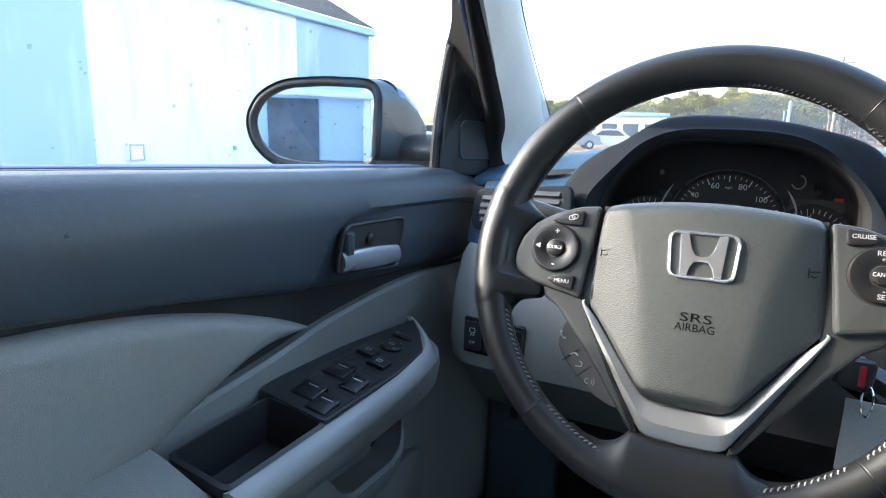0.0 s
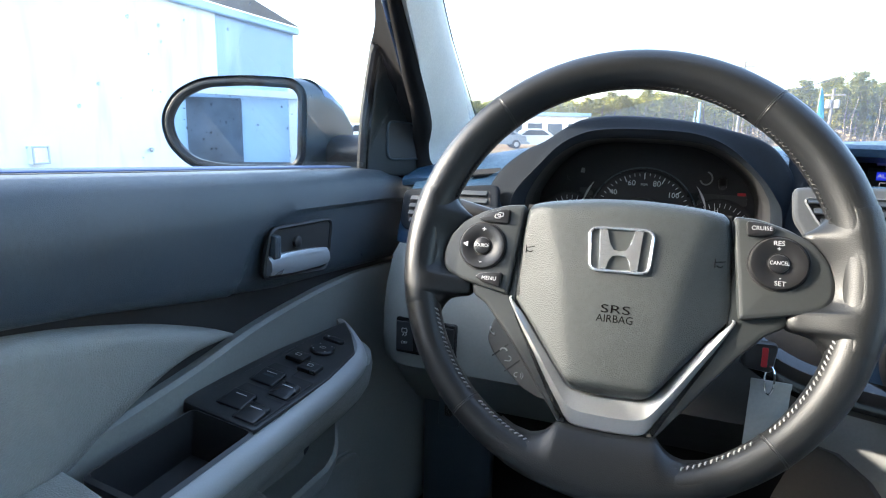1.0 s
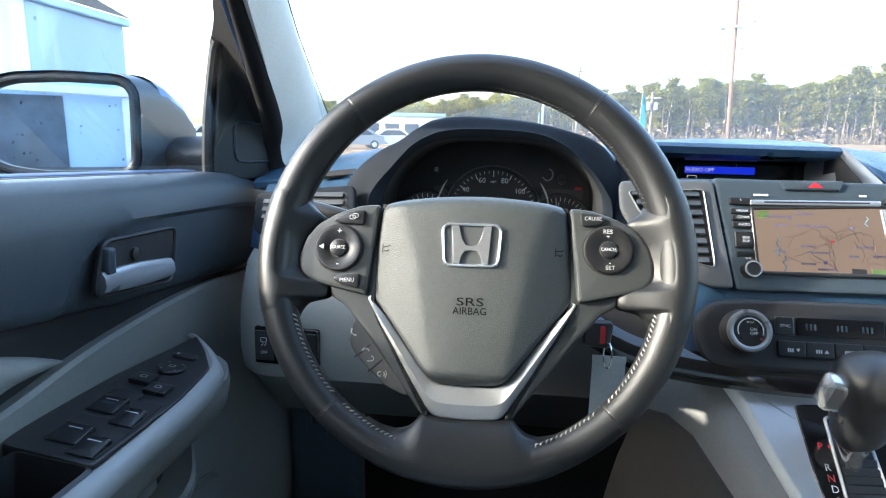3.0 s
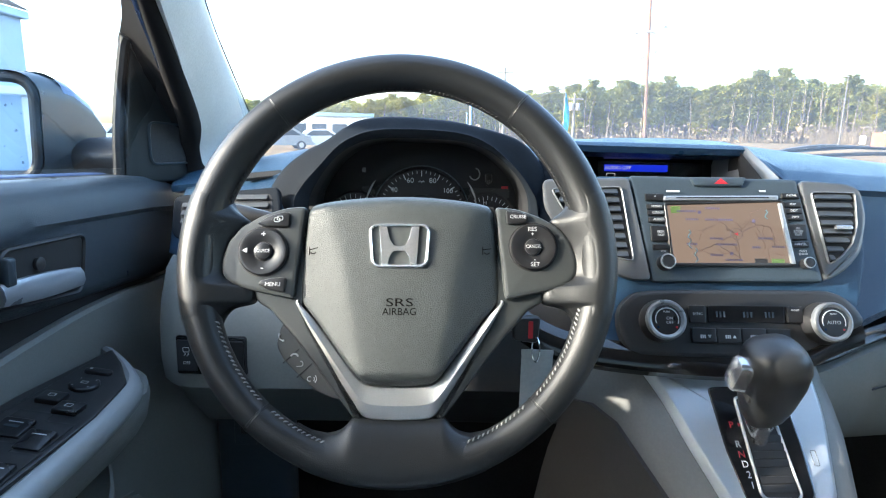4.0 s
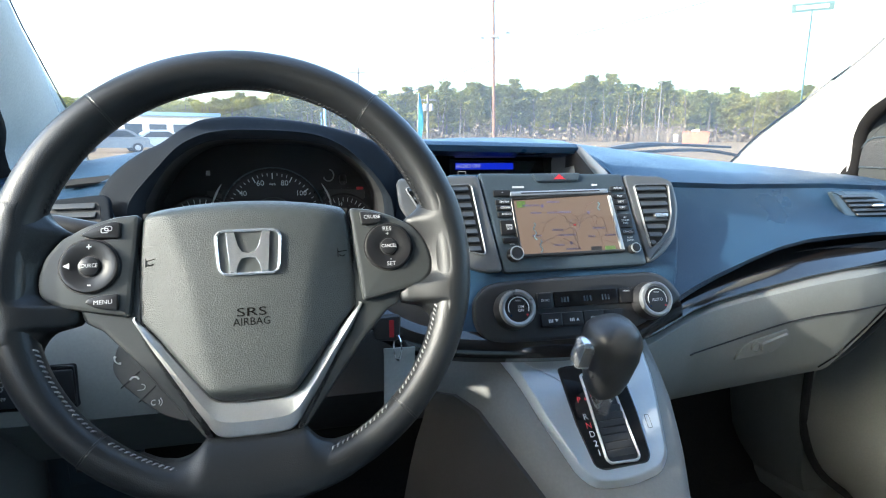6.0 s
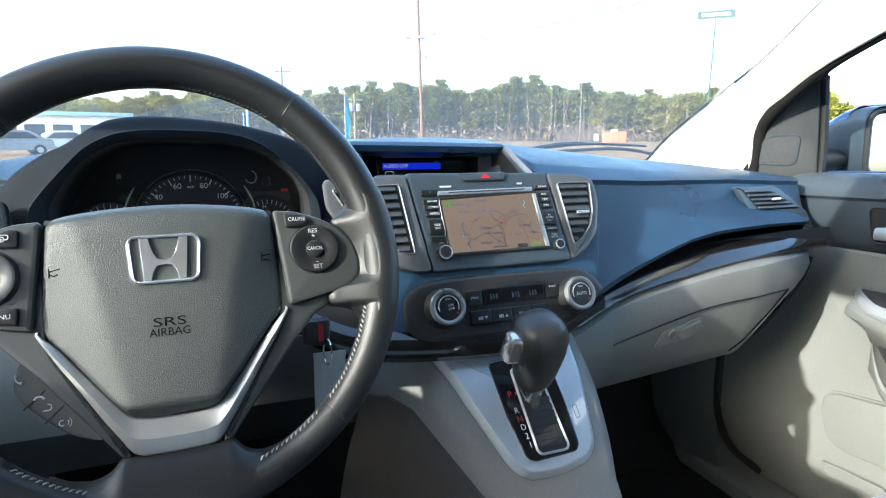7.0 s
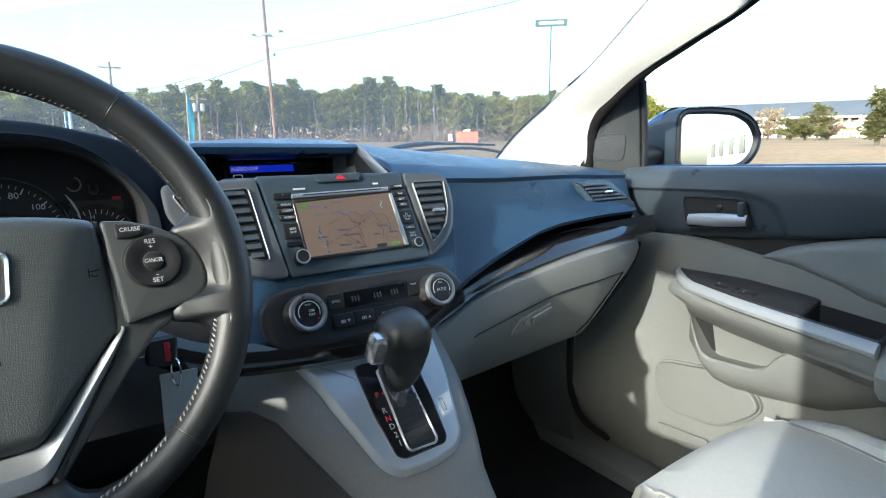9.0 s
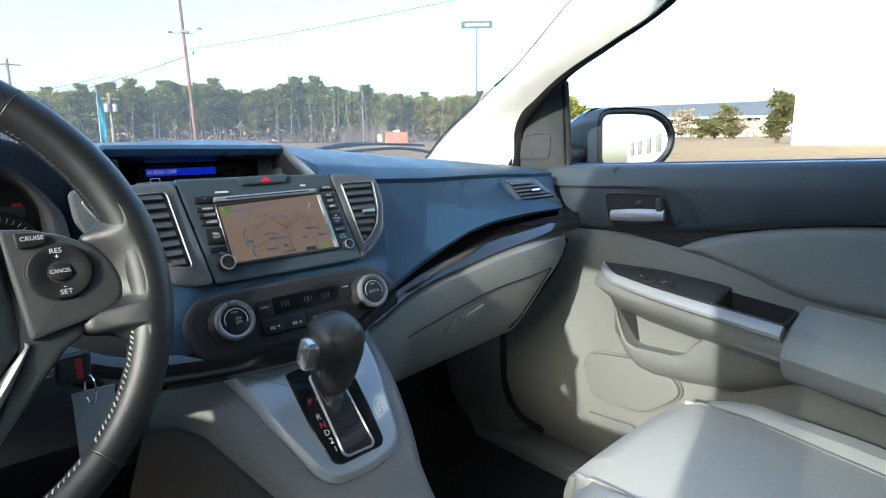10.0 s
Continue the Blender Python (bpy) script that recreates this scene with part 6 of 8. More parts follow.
    rows = [[p, p + (q - p) * 0.5 + np.array((0.004, 0.004, 0)), q, q + np.array((0.012, 0.01, 0)), p + (q - p) * 0.5 + np.array((0.016, 0.014, 0)), p + np.array((0.010, 0.006, 0))] for p, q in zip(da, fa)]
    add("corner_frame", loft(rows, loop=True, caps=True), M_SEAL, None, "black corner of the door frame")
    add("outer_skin", box(0.813, 0.850, -0.62, 0.335, -0.03, 0.004, 0.004, m=Matrix.Translation((0, 0, 1.1965)) @ pose(0, 0, 0, -2.4, 0, 0)), M_SKIN, None, "blue painted outer door skin")
    add("divider", tube(fr, 0.0075, 8), M_MATT, None, "black window divider")
    fr = curve_open([(0.735, 0.447, 1.17), (0.738, 0.432, 1.22), (0.720, 0.392, 1.26), (0.688, 0.268, 1.338), (0.656, 0.146, 1.402), (0.614, 0.006, 1.492), (0.585, -0.12, 1.55), (0.585, -0.62, 1.56)] if left else
                    [(0.735, 0.447, 1.17), (0.738, 0.440, 1.245), (0.726, 0.408, 1.297), (0.690, 0.276, 1.378), (0.661, 0.138, 1.427), (0.627, 0.022, 1.468), (0.590, -0.12, 1.55), (0.585, -0.62, 1.56)], 5)
    add("window_frame", tube(fr, [0.016] * 14 + [0.016 - 0.0010 * k for k in range(6)] + [0.010] * (len(fr) - 20), 10, flat=1.0), M_SEAL, None, "black door frame")
    add("outer_frame", tube([(p[0] + 0.013, p[1] - 0.003, p[2] + 0.001) for p in fr[14:]], 0.004, 8), M_BLUE, None, "blue painted outer frame")
    add("belt_seal", box(0.800, 0.812, -0.62, 0.335, 0, 0.004, 0.001, m=Matrix.Translation((0, 0, 1.1945)) @ pose(0, 0, 0, -2.4, 0, 0)), M_MATT, None, "black rubber belt seal")
    # arm rest: black switch panel, silver edge
    top = basis((0.0, 0, 0.975), (1, 0, 0), (-0.20, 0, 1))
    o = [np.array(q) for q in rounded([(0.7500, 0.194), (0.7200, 0.160), (0.6900, 0.116), (0.6810, 0.04), (0.6830, -0.086), (0.7700, -0.084), (0.7740, -0.054), (0.7730, -0.03), (0.7690, 0.06)], 0.006, 4)]
    pn = add("switch_panel", plate(o, 0.012, 0.002, Matrix.Translation((0.7, 0, 0.974)) @ pose(0, 0, 0, 0, -8, 0) @ Matrix.Translation((-0.7, 0, -0.012))), M_BLACK, None, "black switch panel")
    return m, hd, pn


M_GRILLE = surface("grille_mesh", (0.060, 0.062, 0.066), 0.6, grain=1.0, cell=0.0016, leather=True)
M_PERF = surface("perforated_grey", (0.15, 0.152, 0.143), 0.7, grain=1.0, cell=0.0022, leather=True)
ARM = Matrix.Translation((0.7, 0, 0.974)) @ pose(0, 0, 0, 0, -8, 0) @ Matrix.Translation((-0.7, 0, 0))
for s, add, left in ((-1, add_l, True), (1, add_r, False)):
    m, hd, pn = door_details(s, add, left)
    # silver edge along the arm rest
    deep = 0.86 if left else 0.72
    path = [(0.758, 0.202), (0.738, 0.186), (0.712, 0.160), (0.688, 0.122), (0.678, 0.05), (0.675, -0.03), (0.675, -0.12), (0.675, -0.205)]
    rows = []
    for x, y in curve_open(path, 5):
        c = ARM @ Vector((x, y, -0.004))
        rows.append([c + Vector(q) for q in ((0.010, 0, 0.000), (0.004, 0, 0.0025), (-0.003, 0, 0.0005), (-0.0085, 0, -0.006), (-0.0105, 0, -0.014 * deep), (-0.0090, 0, -0.022 * deep), (-0.004, 0, -0.027 * deep), (0.010, 0, -0.027 * deep))])
    add("silver_edge", loft(rows, caps=True), M_ARMEDGE, None, "pale silver edge of the arm rest")
    # padded rear of the arm rest with a double seam
    rows = []
    for y in (-0.208, -0.214, -0.23, -0.30, -0.42, -0.62):
        k = 0.75 if y > -0.21 else 1.0
        rows.append([(0.775, y, 0.985 * 1), (0.745, y, 0.975 + 0.004 * k), (0.70, y, 0.960 + 0.004 * k), (0.678 - 0.006 * k, y, 0.945), (0.670 - 0.006 * k, y, 0.925), (0.676, y, 0.900), (0.70, y, 0.880), (0.775, y, 0.86)])
    pad_ = add("arm_pad", loft(rows, caps=True), M_GREYL, None, "grey leather arm pad with a double seam")
    bm = bmesh.new()
    for dz in (0.0, 0.007):
        for k in range(70):
            y = -0.215 - 0.0055 * k
            x, z = 0.690 + dz * 1.1, 0.9578 + dz * 0.72
            tube([(x, y, z), (x - 0.0004, y - 0.0018, z + 0.0007), (x, y - 0.0036, z)], 0.0006, 4, bm=bm)
    tagged(add("stitching", bm, M_THREAD, pad_), kind="stuff")
    # door pocket and a black plate that paints the shade in its mouth
    rows = []
    for y in np.linspace(0.168, -0.36, 54):
        f = min(1, max(0, (0.170 - y) / 0.045)) ** 0.6
        g = min(1, max(0, (y + 0.36) / 0.26))
        zt = float(np.interp(y, [-0.2, -0.075, -0.045, -0.025, -0.008, 0.015, 0.10, 0.118, 0.14, 0.168], [0.888, 0.884, 0.876, 0.858, 0.832, 0.820, 0.816, 0.824, 0.852, 0.892]))
        zb = float(np.interp(y, [-0.36, -0.2, -0.1, 0.06, 0.10, 0.168], [0.870, 0.830, 0.780, 0.758, 0.765, 0.83]))
        g = g * g * (3 - 2 * g)
        d = 0.046 * f * g
        h = zt - zb
        rows.append([(0.772, y, zt - 0.004), (0.768 - d * 0.80, y, zt - 0.003), (0.768 - d * 0.9, y, zt), (0.768 - d, y, zt - 0.005), (0.768 - d, y, zt - h * 0.3), (0.768 - d * 0.90, y, zt - h * 0.55), (0.766 - d * 0.62, y, zt - h * 0.8), (0.763 - d * 0.25, y, zb), (0.776, y, zb - 0.015)])
    add("pocket", loft(rows, caps=True), M_GREY, None, "grey door pocket")
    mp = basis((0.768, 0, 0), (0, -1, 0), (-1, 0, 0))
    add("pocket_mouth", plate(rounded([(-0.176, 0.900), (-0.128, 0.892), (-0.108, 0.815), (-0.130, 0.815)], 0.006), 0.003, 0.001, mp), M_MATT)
    # low loudspeaker grille
    o = [np.array(q) for q in curve_closed([(-0.236, 0.715), (-0.232, 0.752), (-0.205, 0.765), (-0.150, 0.773), (-0.100, 0.780), (-0.055, 0.772), (-0.020, 0.752), (-0.012, 0.728), (-0.040, 0.698), (-0.085, 0.669), (-0.130, 0.663), (-0.181, 0.659), (-0.222, 0.676)], 4)]
    ms = basis((0.754, 0, 0.0), (0, -1, 0), (-1, 0, 0.03))
    gr = add("loudspeaker", dished(o, 0.010, 0.003, 0.003, ms @ pose(0, 0, -0.004 + 0.02)), M_GREY, None, "grey loudspeaker grille")
    add("rim", frame_ring(inset(o, -0.003), 0.0028, 0.013, ms @ pose(0, 0, 0.008), 0.001), M_GREY, gr)
    o = [np.array(q) for q in curve_closed([(-0.321, 0.747), (-0.299, 0.712), (-0.280, 0.659), (-0.274, 0.607), (-0.280, 0.570), (-0.325, 0.560), (-0.384, 0.565), (-0.425, 0.592), (-0.444, 0.640), (-0.432, 0.700), (-0.389, 0.741)], 4)]
    kick = add("speaker_panel", dished(o, 0.010, 0.003, 0.002, basis((0.757, 0, 0.0), (0, -1, 0), (-1, 0, 0.03)) @ pose(0, 0, 0.006)), M_PERF, None, "dull grey perforated loudspeaker panel")
    add("rim", frame_ring(inset(o, -0.003), 0.0030, 0.011, basis((0.757, 0, 0.0), (0, -1, 0), (-1, 0, 0.03)) @ pose(0, 0, 0.008), 0.001), M_GREY, kick)
    add("pull", plate(rounded([(-0.215, 0.625), (-0.10, 0.632), (-0.09, 0.615), (-0.20, 0.598)], 0.006), 0.006, 0.002, basis((0.745, 0, 0), (0, -1, 0), (-1, 0, 0))), M_GREY)
    # switches
    if left:
        for k, (x, y, w, h) in enumerate(((0.732, 0.004, 0.030, 0.030), (0.702, -0.010, 0.026, 0.030), (0.728, -0.050, 0.030, 0.030), (0.701, -0.062, 0.026, 0.030))):
            add("well", plate(rect(w + 0.003, 0.046, 0.002, x, y + 0.006), 0.0008, 0.0002, ARM), M_MATT, pn)
            sw_ = add("window_switch", dished(rect(w - 0.002, h - 0.004, 0.002, 0, 0), 0.005, 0.0015, 0.0005, ARM @ pose(x, y - 0.004, -0.001) @ pose(0, 0, 0, 8, 0, 0)), M_BTN, pn)
            add("mark", plate(rect(0.0130, 0.0012, 0.0002), 0.0002, 0.00005, ARM @ pose(x, y + 0.001, 0.0050) @ pose(0, 0, 0, 8, 0, 0)), M_WHITE, sw_)
            if k == 0:
                add("lettering", plate(rect(0.013, 0.0034, 0.0004), 0.0002, 0.00005, ARM @ pose(x, y - 0.005, 0.0046) @ pose(0, 0, 0, 8, 0, 0)), M_CHAR, sw_)
        for x, y in ((0.735, 0.059), (0.709, 0.044)):
            sw_ = add("lock_switch", dished(rect(0.024, 0.020, 0.002), 0.006, 0.0015, 0.0005, ARM @ pose(x, y, -0.001)), M_BTN, pn)
            add("mark", frame_ring(rect(0.0055, 0.0045, 0.0006), 0.0007, 0.0003, ARM @ pose(x, y, 0.0055), 0.0001), M_WHITE, sw_)
        sw_ = add("mirror_switch", lathe([(0.015, 0), (0.015, 0.003), (0.0135, 0.0045), (0.0, 0.0045)], ARM @ pose(0.724, 0.094, 0.0), 28), M_BTN, pn)
        add("mark", frame_ring(rect(0.006, 0.004, 0.001), 0.0006, 0.0003, ARM @ pose(0.724, 0.094, 0.0046), 0.0001), M_WHITE, sw_)
        for k in range(4):
            a = radians(45 + 90 * k)
            add("mark", plate(disc(0.0009, 0.0115 * math.cos(a), 0.0115 * math.sin(a), 8), 0.0002, 0.00005, ARM @ pose(0.724, 0.094, 0.0044)), M_WHITE, sw_)
        sw_ = add("mirror_selector", dished(rect(0.030, 0.011, 0.005), 0.005, 0.0015, 0.0005, ARM @ pose(0.728, 0.127, -0.001)), M_BTN, pn)
        add("mark", plate(rect(0.003, 0.003, 0.0004, 0.008, 0), 0.0002, 0.00005, ARM @ pose(0.728, 0.127, 0.0045)), M_WHITE, sw_)
    else:
        sw_ = add("lock_switch", dished(rect(0.015, 0.026, 0.003), 0.005, 0.0015, 0.0005, ARM @ pose(0.705, 0.075, -0.001)), M_BTN, pn)
        add("mark", plate(rect(0.004, 0.004, 0.0004), 0.0002, 0.00005, ARM @ pose(0.705, 0.078, 0.0045)), M_WHITE, sw_)
        add("well", plate(rect(0.026, 0.046, 0.003, 0.704, 0.024), 0.0008, 0.0002, ARM), M_MATT, pn)
        sw_ = add("window_switch", dished(rect(0.021, 0.030, 0.002), 0.005, 0.0015, 0.0005, ARM @ pose(0.704, 0.020, -0.001)), M_BTN, pn)
        add("mark", plate(rect(0.012, 0.0012, 0.0002), 0.0002, 0.00005, ARM @ pose(0.704, 0.024, 0.0045)), M_WHITE, sw_)
    # grab cup behind the switches
    o = [np.array(q) for q in rounded([(0.756, -0.084), (0.681, -0.084), (0.681, -0.205), (0.752, -0.205)], 0.010, 4)]
    i2 = inset(o, 0.004)
    deep = inset(o, 0.010)
    add("grab_cup", loft([[ARM @ Vector((*q, z)) for q in oo] for oo, z in ((o, -0.012), (o, -0.003), (i2, -0.001), (deep, -0.045))] + [[ARM @ Vector((0.718, -0.145, -0.046))] * len(o)], loop=True), M_BLACK, None, "black grab cup")

# raindrops on the driver's window
M_DROP = pane_glass("water_drop", (0.9, 0.92, 0.95), 1.0)
rng = random.Random(31)
bm = bmesh.new()
for k in range(70):
    y, v = rng.uniform(-0.30, 0.32), rng.uniform(0.10, 0.85)
    at = Vector((-(0.803 - 0.19 * v ** 1.3) - 0.0005, y, beltz(y) - 0.03 + v * 0.40))
    r = rng.choice((0.0007, 0.0010, 0.0016))
    lathe([(r, 0), (r * 0.8, r * 0.4), (r * 0.3, r * 0.55)], basis(at, (0, 1, 0), (-1, 0, 0.3)), 8, bm=bm)
tagged(part("raindrops", bm, M_DROP, bpy.data.objects["window_2"]), kind="stuff")

# ---- wing mirrors ----
def wing_mirror(s, inner, outer, z0, z1, label):
    w = base("wing_mirror", (inner[0], inner[1], z0), label, "wing mirror", "wing mirrors")
    a, b = Vector((*inner, 0)), Vector((*outer, 0))
    u = (b - a).normalized()
    width = (b - a).length
    nrm = Vector((u.y, -u.x, 0))
    if nrm.y > 0:
        nrm = -nrm
    mid = (a + b) / 2 + Vector((0, 0, (z0 + z1) / 2))
    right = Vector((0, 0, 1)).cross(nrm)
    m = basis(mid, right, nrm)
    sgn = 1 if right.dot(u) > 0 else -1
    hw, hh = width / 2, (z1 - z0) / 2
    g = [(sgn * x * hw, y * hh) for x, y in ((-1.0, 0.95), (-0.2, 1.0), (0.45, 0.93), (0.82, 0.62), (1.0, 0.10), (0.93, -0.42), (0.66, -0.86), (0.2, -1.0), (-0.5, -1.0), (-0.95, -0.95))]
    g = [np.array(q) for q in rounded(g, 0.022, 5)]
    part("glass", plate(g, 0.003, 0.0008, m @ pose(0, 0, -0.006, -1.6 if s > 0 else 0, 0, 0)), M_MIRROR, w, "mirror glass", 1)
    part("bezel", frame_ring(inset(g, 0.001), 0.013, 0.014, m @ pose(0, 0, -0.008), 0.005), M_BLACK, w, "black bezel")
    o = inset(g, -0.0145)
    rows = []
    steps = ((0.004, 1.0, 1.0, 0.0, 0.0), (-0.02, 1.0, 1.01, 0.0, 0.011), (-0.05, 0.93, 0.95, -0.003, 0.036), (-0.08, 0.78, 0.78, -0.012, 0.068), (-0.105, 0.56, 0.46, -0.024, 0.104), (-0.120, 0.30, 0.24, -0.036, 0.124), (-0.125, 0.08, 0.10, -0.040, 0.135))
    for d, k, ky, up, sh in steps:
        rows.append([m @ Vector((q[0] * k - sgn * sh, q[1] * ky + up, d)) for q in o])
    part("housing", loft(rows, loop=True, caps=False), M_CHAR, w, "dark housing")
    cap = [[m @ Vector((q[0] * k * 0.99 - sgn * (sh + 0.001), max(q[1] * ky * 1.03 + up, hh * ky * 0.55 + up), d - 0.001)) for q in o] for d, k, ky, up, sh in [(-0.034, 0.97, 1.0, -0.0005, 0.022)] + list(steps[2:])]
    part("cap", loft(cap, loop=True), M_BLUE, w, "blue painted cap")
    foot = Vector((s * 0.795, 0.40, 1.203))
    st = Vector((s * 0.925, 0.405, 1.206))
    rows = []
    for t in np.linspace(0, 1, 8):
        c = st.lerp(foot, t)
        h = 0.028 + 0.010 * t
        rows.append([c + Vector((0, 0.040 * math.cos(k), h * math.sin(k) * 0.9)) for k in (2 * math.pi * j / 16 for j in range(16))])
    part("arm", loft(rows, loop=True, caps=True), M_BLACK, w, "black mounting arm")
    rng = random.Random(7)
    if s < 0:
        bm = bmesh.new()
        for k in range(46):
            q = (rng.uniform(-0.9, 0.9) * hw, rng.uniform(-0.85, 0.85) * hh)
            r = rng.choice((0.0008, 0.0012, 0.0018))
            lathe([(r, 0), (r * 0.8, r * 0.4), (r * 0.3, r * 0.55)], m @ pose(q[0], q[1], -0.003), 8, bm=bm)
        tagged(part("raindrops", bm, M_DROP, w), kind="stuff")
    return w


wing_mirror(-1, (-0.900, 0.318), (-1.100, 0.252), 1.182, 1.309, "wing mirror with wet glass on the driver's side")
wing_mirror(1, (0.930, 0.332), (1.100, 0.239), 1.178, 1.306, "blue wing mirror on the passenger side")

# ---- passenger seat ----
def raised(bm, by=0.020):
    """Lifts the upholstery off the seat's base."""
    for v in bm.verts:
        v.co.z += by * min(1.0, max(0.0, (v.co.z - 0.56) / 0.1))
        v.co.y += 0.5 * by
    return bm


seat = base("passenger_seat", (0.455, -0.3, 0.46), "pale grey leather passenger seat, partly sunlit", "car seat")
rows = []
for i in range(33):
    u = -1 + i / 16
    x = 0.455 + 0.165 * u
    crown = 0.012 * (1 - u * u)
    rows.append([(x, -0.075, 0.56), (x, -0.052, 0.62), (x, -0.038 - 0.012 * u * u, 0.69), (x, -0.043 - 0.012 * u * u, 0.735 + crown * 0.4), (x, -0.062, 0.757 + crown * 0.7), (x, -0.10, 0.770 + crown), (x, -0.18, 0.770 + crown * 0.6), (x, -0.30, 0.757), (x, -0.45, 0.742), (x, -0.58, 0.735), (x, -0.60, 0.60)])
part("cushion", raised(loft(rows, caps=True)), M_SEAT, seat, "pale grey leather cushion")
for k in (-1, 1):
    rows = []
    for y, dz, w in ((-0.072, -0.110, 0.25), (-0.074, -0.060, 0.50), (-0.082, -0.026, 0.80), (-0.10, -0.006, 0.95), (-0.13, 0.006, 1.0), (-0.18, 0.016, 1.0), (-0.32, 0.022, 1.0), (-0.48, 0.020, 1.0), (-0.60, 0.015, 1.0)):
        zb = 0.770 if y > -0.2 else 0.770 - 0.09 * (-0.2 - y)
        rows.append([(0.455 + k * 0.150, y, 0.60), (0.455 + k * 0.1655, y, zb - 0.002), (0.455 + k * 0.176, y, zb + dz * 0.75), (0.455 + k * (0.176 + 0.022 * w), y, zb + dz), (0.455 + k * (0.176 + 0.048 * w), y, zb + dz * 0.6 - 0.008), (0.455 + k * (0.176 + 0.062 * w), y, zb - 0.04), (0.455 + k * (0.176 + 0.060 * w), y, zb - 0.11), (0.455 + k * 0.19, y, 0.56)])
    part("bolster", raised(loft(rows, caps=True)), M_SEAT, seat)
    part("seam", raised(tube([(0.455 + k * 0.1660, y, z) for y, z in ((-0.075, 0.760), (-0.10, 0.7725), (-0.18, 0.7735), (-0.30, 0.7605), (-0.45, 0.7455), (-0.58, 0.738))], 0.0016, 6)), M_THREAD, seat)
part("base", box(0.25, 0.66, -0.58, -0.10, 0.46, 0.60, 0.02), M_BLACK, seat)
rows = []
for z, t, w in ((0.74, 0.10, 0.92), (0.80, 0.12, 1.0), (1.0, 0.11, 1.0), (1.2, 0.10, 0.95), (1.32, 0.08, 0.82), (1.36, 0.04, 0.7)):
    y = -0.60 - (z - 0.74) * 0.30
    rows.append([(0.455 + 0.235 * w * math.copysign(abs(math.cos(a)) ** 0.6, math.cos(a)), y + t * 0.6 * math.copysign(abs(math.sin(a)) ** 0.8, math.sin(a)), z) for a in (2 * math.pi * j / 28 for j in range(28))])
part("backrest", loft(rows, loop=True, caps=True), M_SEAT, seat)

# unseen driver's seat, the same again, added to cut bounce light on the console
other = copy_thing(seat, Matrix.Translation((-0.385, -0.36, 0.46)))
other.name = "driver_seat"
tagged(other, "unseen pale grey leather driver's seat, added to cut bounce light", "car seat")


# ---- outside: ground, woods, poles, buildings ----
def smooth01(a, b, v):
    t = min(1.0, max(0.0, (v - a) / (b - a)))
    return t * t * (3 - 2 * t)


def land(x, y):
    """Height of the ground: a low bank to the right."""
    return 0.70 * smooth01(16, 48, x) + 0.9 * smooth01(60, 170, x)


def ground_material():
    m, n, l, p = nodes_of("dry_grass_and_earth")
    tc = n.new("ShaderNodeTexCoord")
    a = n.new("ShaderNodeTexNoise")
    a.inputs["Scale"].default_value, a.inputs["Detail"].default_value = 0.09, 8
    b = n.new("ShaderNodeTexNoise")
    b.inputs["Scale"].default_value, b.inputs["Detail"].default_value = 2.2, 6
    for q in (a, b):
        l.new(tc.outputs["Object"], q.inputs["Vector"])
    r = n.new("ShaderNodeValToRGB")
    for pos, col in ((0.30, (0.150, 0.085, 0.058)), (0.45, (0.215, 0.150, 0.092)), (0.62, (0.28, 0.205, 0.125)), (0.8, (0.15, 0.13, 0.065))):
        e = r.color_ramp.elements.new(pos)
        e.color = (*col, 1)
    r.color_ramp.elements.remove(r.color_ramp.elements[0])
    r.color_ramp.elements.remove(r.color_ramp.elements[-1])
    mx = n.new("ShaderNodeMath")
    mx.operation = "MULTIPLY_ADD"
    mx.inputs[1].default_value = 0.6
    l.new(b.outputs["Fac"], mx.inputs[0])
    h = n.new("ShaderNodeMath")
    h.operation = "MULTIPLY"
    h.inputs[1].default_value = 0.45
    l.new(a.outputs["Fac"], h.inputs[0])
    l.new(h.outputs[0], mx.inputs[2])
    l.new(mx.outputs[0], r.inputs[0])
    l.new(r.outputs[0], p.inputs["Base Color"])
    p.inputs["Roughness"].default_value = 1.0
    p.inputs["Specular IOR Level"].default_value = 0.1
    return m


M_GROUND = ground_material()
axis = sorted({0.0} | {s * v for s in (-1, 1) for v in (4, 8, 12, 16, 20, 26, 32, 40, 48, 60, 75, 90, 110, 135, 160, 200, 280, 450, 900, 2000, 4000)})
solo("ground", loft([[(x, y, land(x, y)) for x in axis] for y in axis]), M_GROUND, "dry yellow grass and bare reddish earth", "ground", kind="structure")
M_TAR = surface("worn_asphalt", (0.055, 0.055, 0.055), 0.9, vary=0.25, patch=1.5, cell=0.02, grain=0.6)
solo("road", loft([[(x, y, 0.012) for x in np.linspace(-8.9, 15, 9)] for y in np.linspace(-40, 26, 9)]), M_TAR, "worn grey asphalt of the car lot", "car park", kind="structure")


def place(yaw, r, z=None):
    a = radians(yaw)
    x, y = -0.345 - r * math.sin(a), -0.48 + r * math.cos(a)
    return Vector((x, y, land(x, y) if z is None else z))


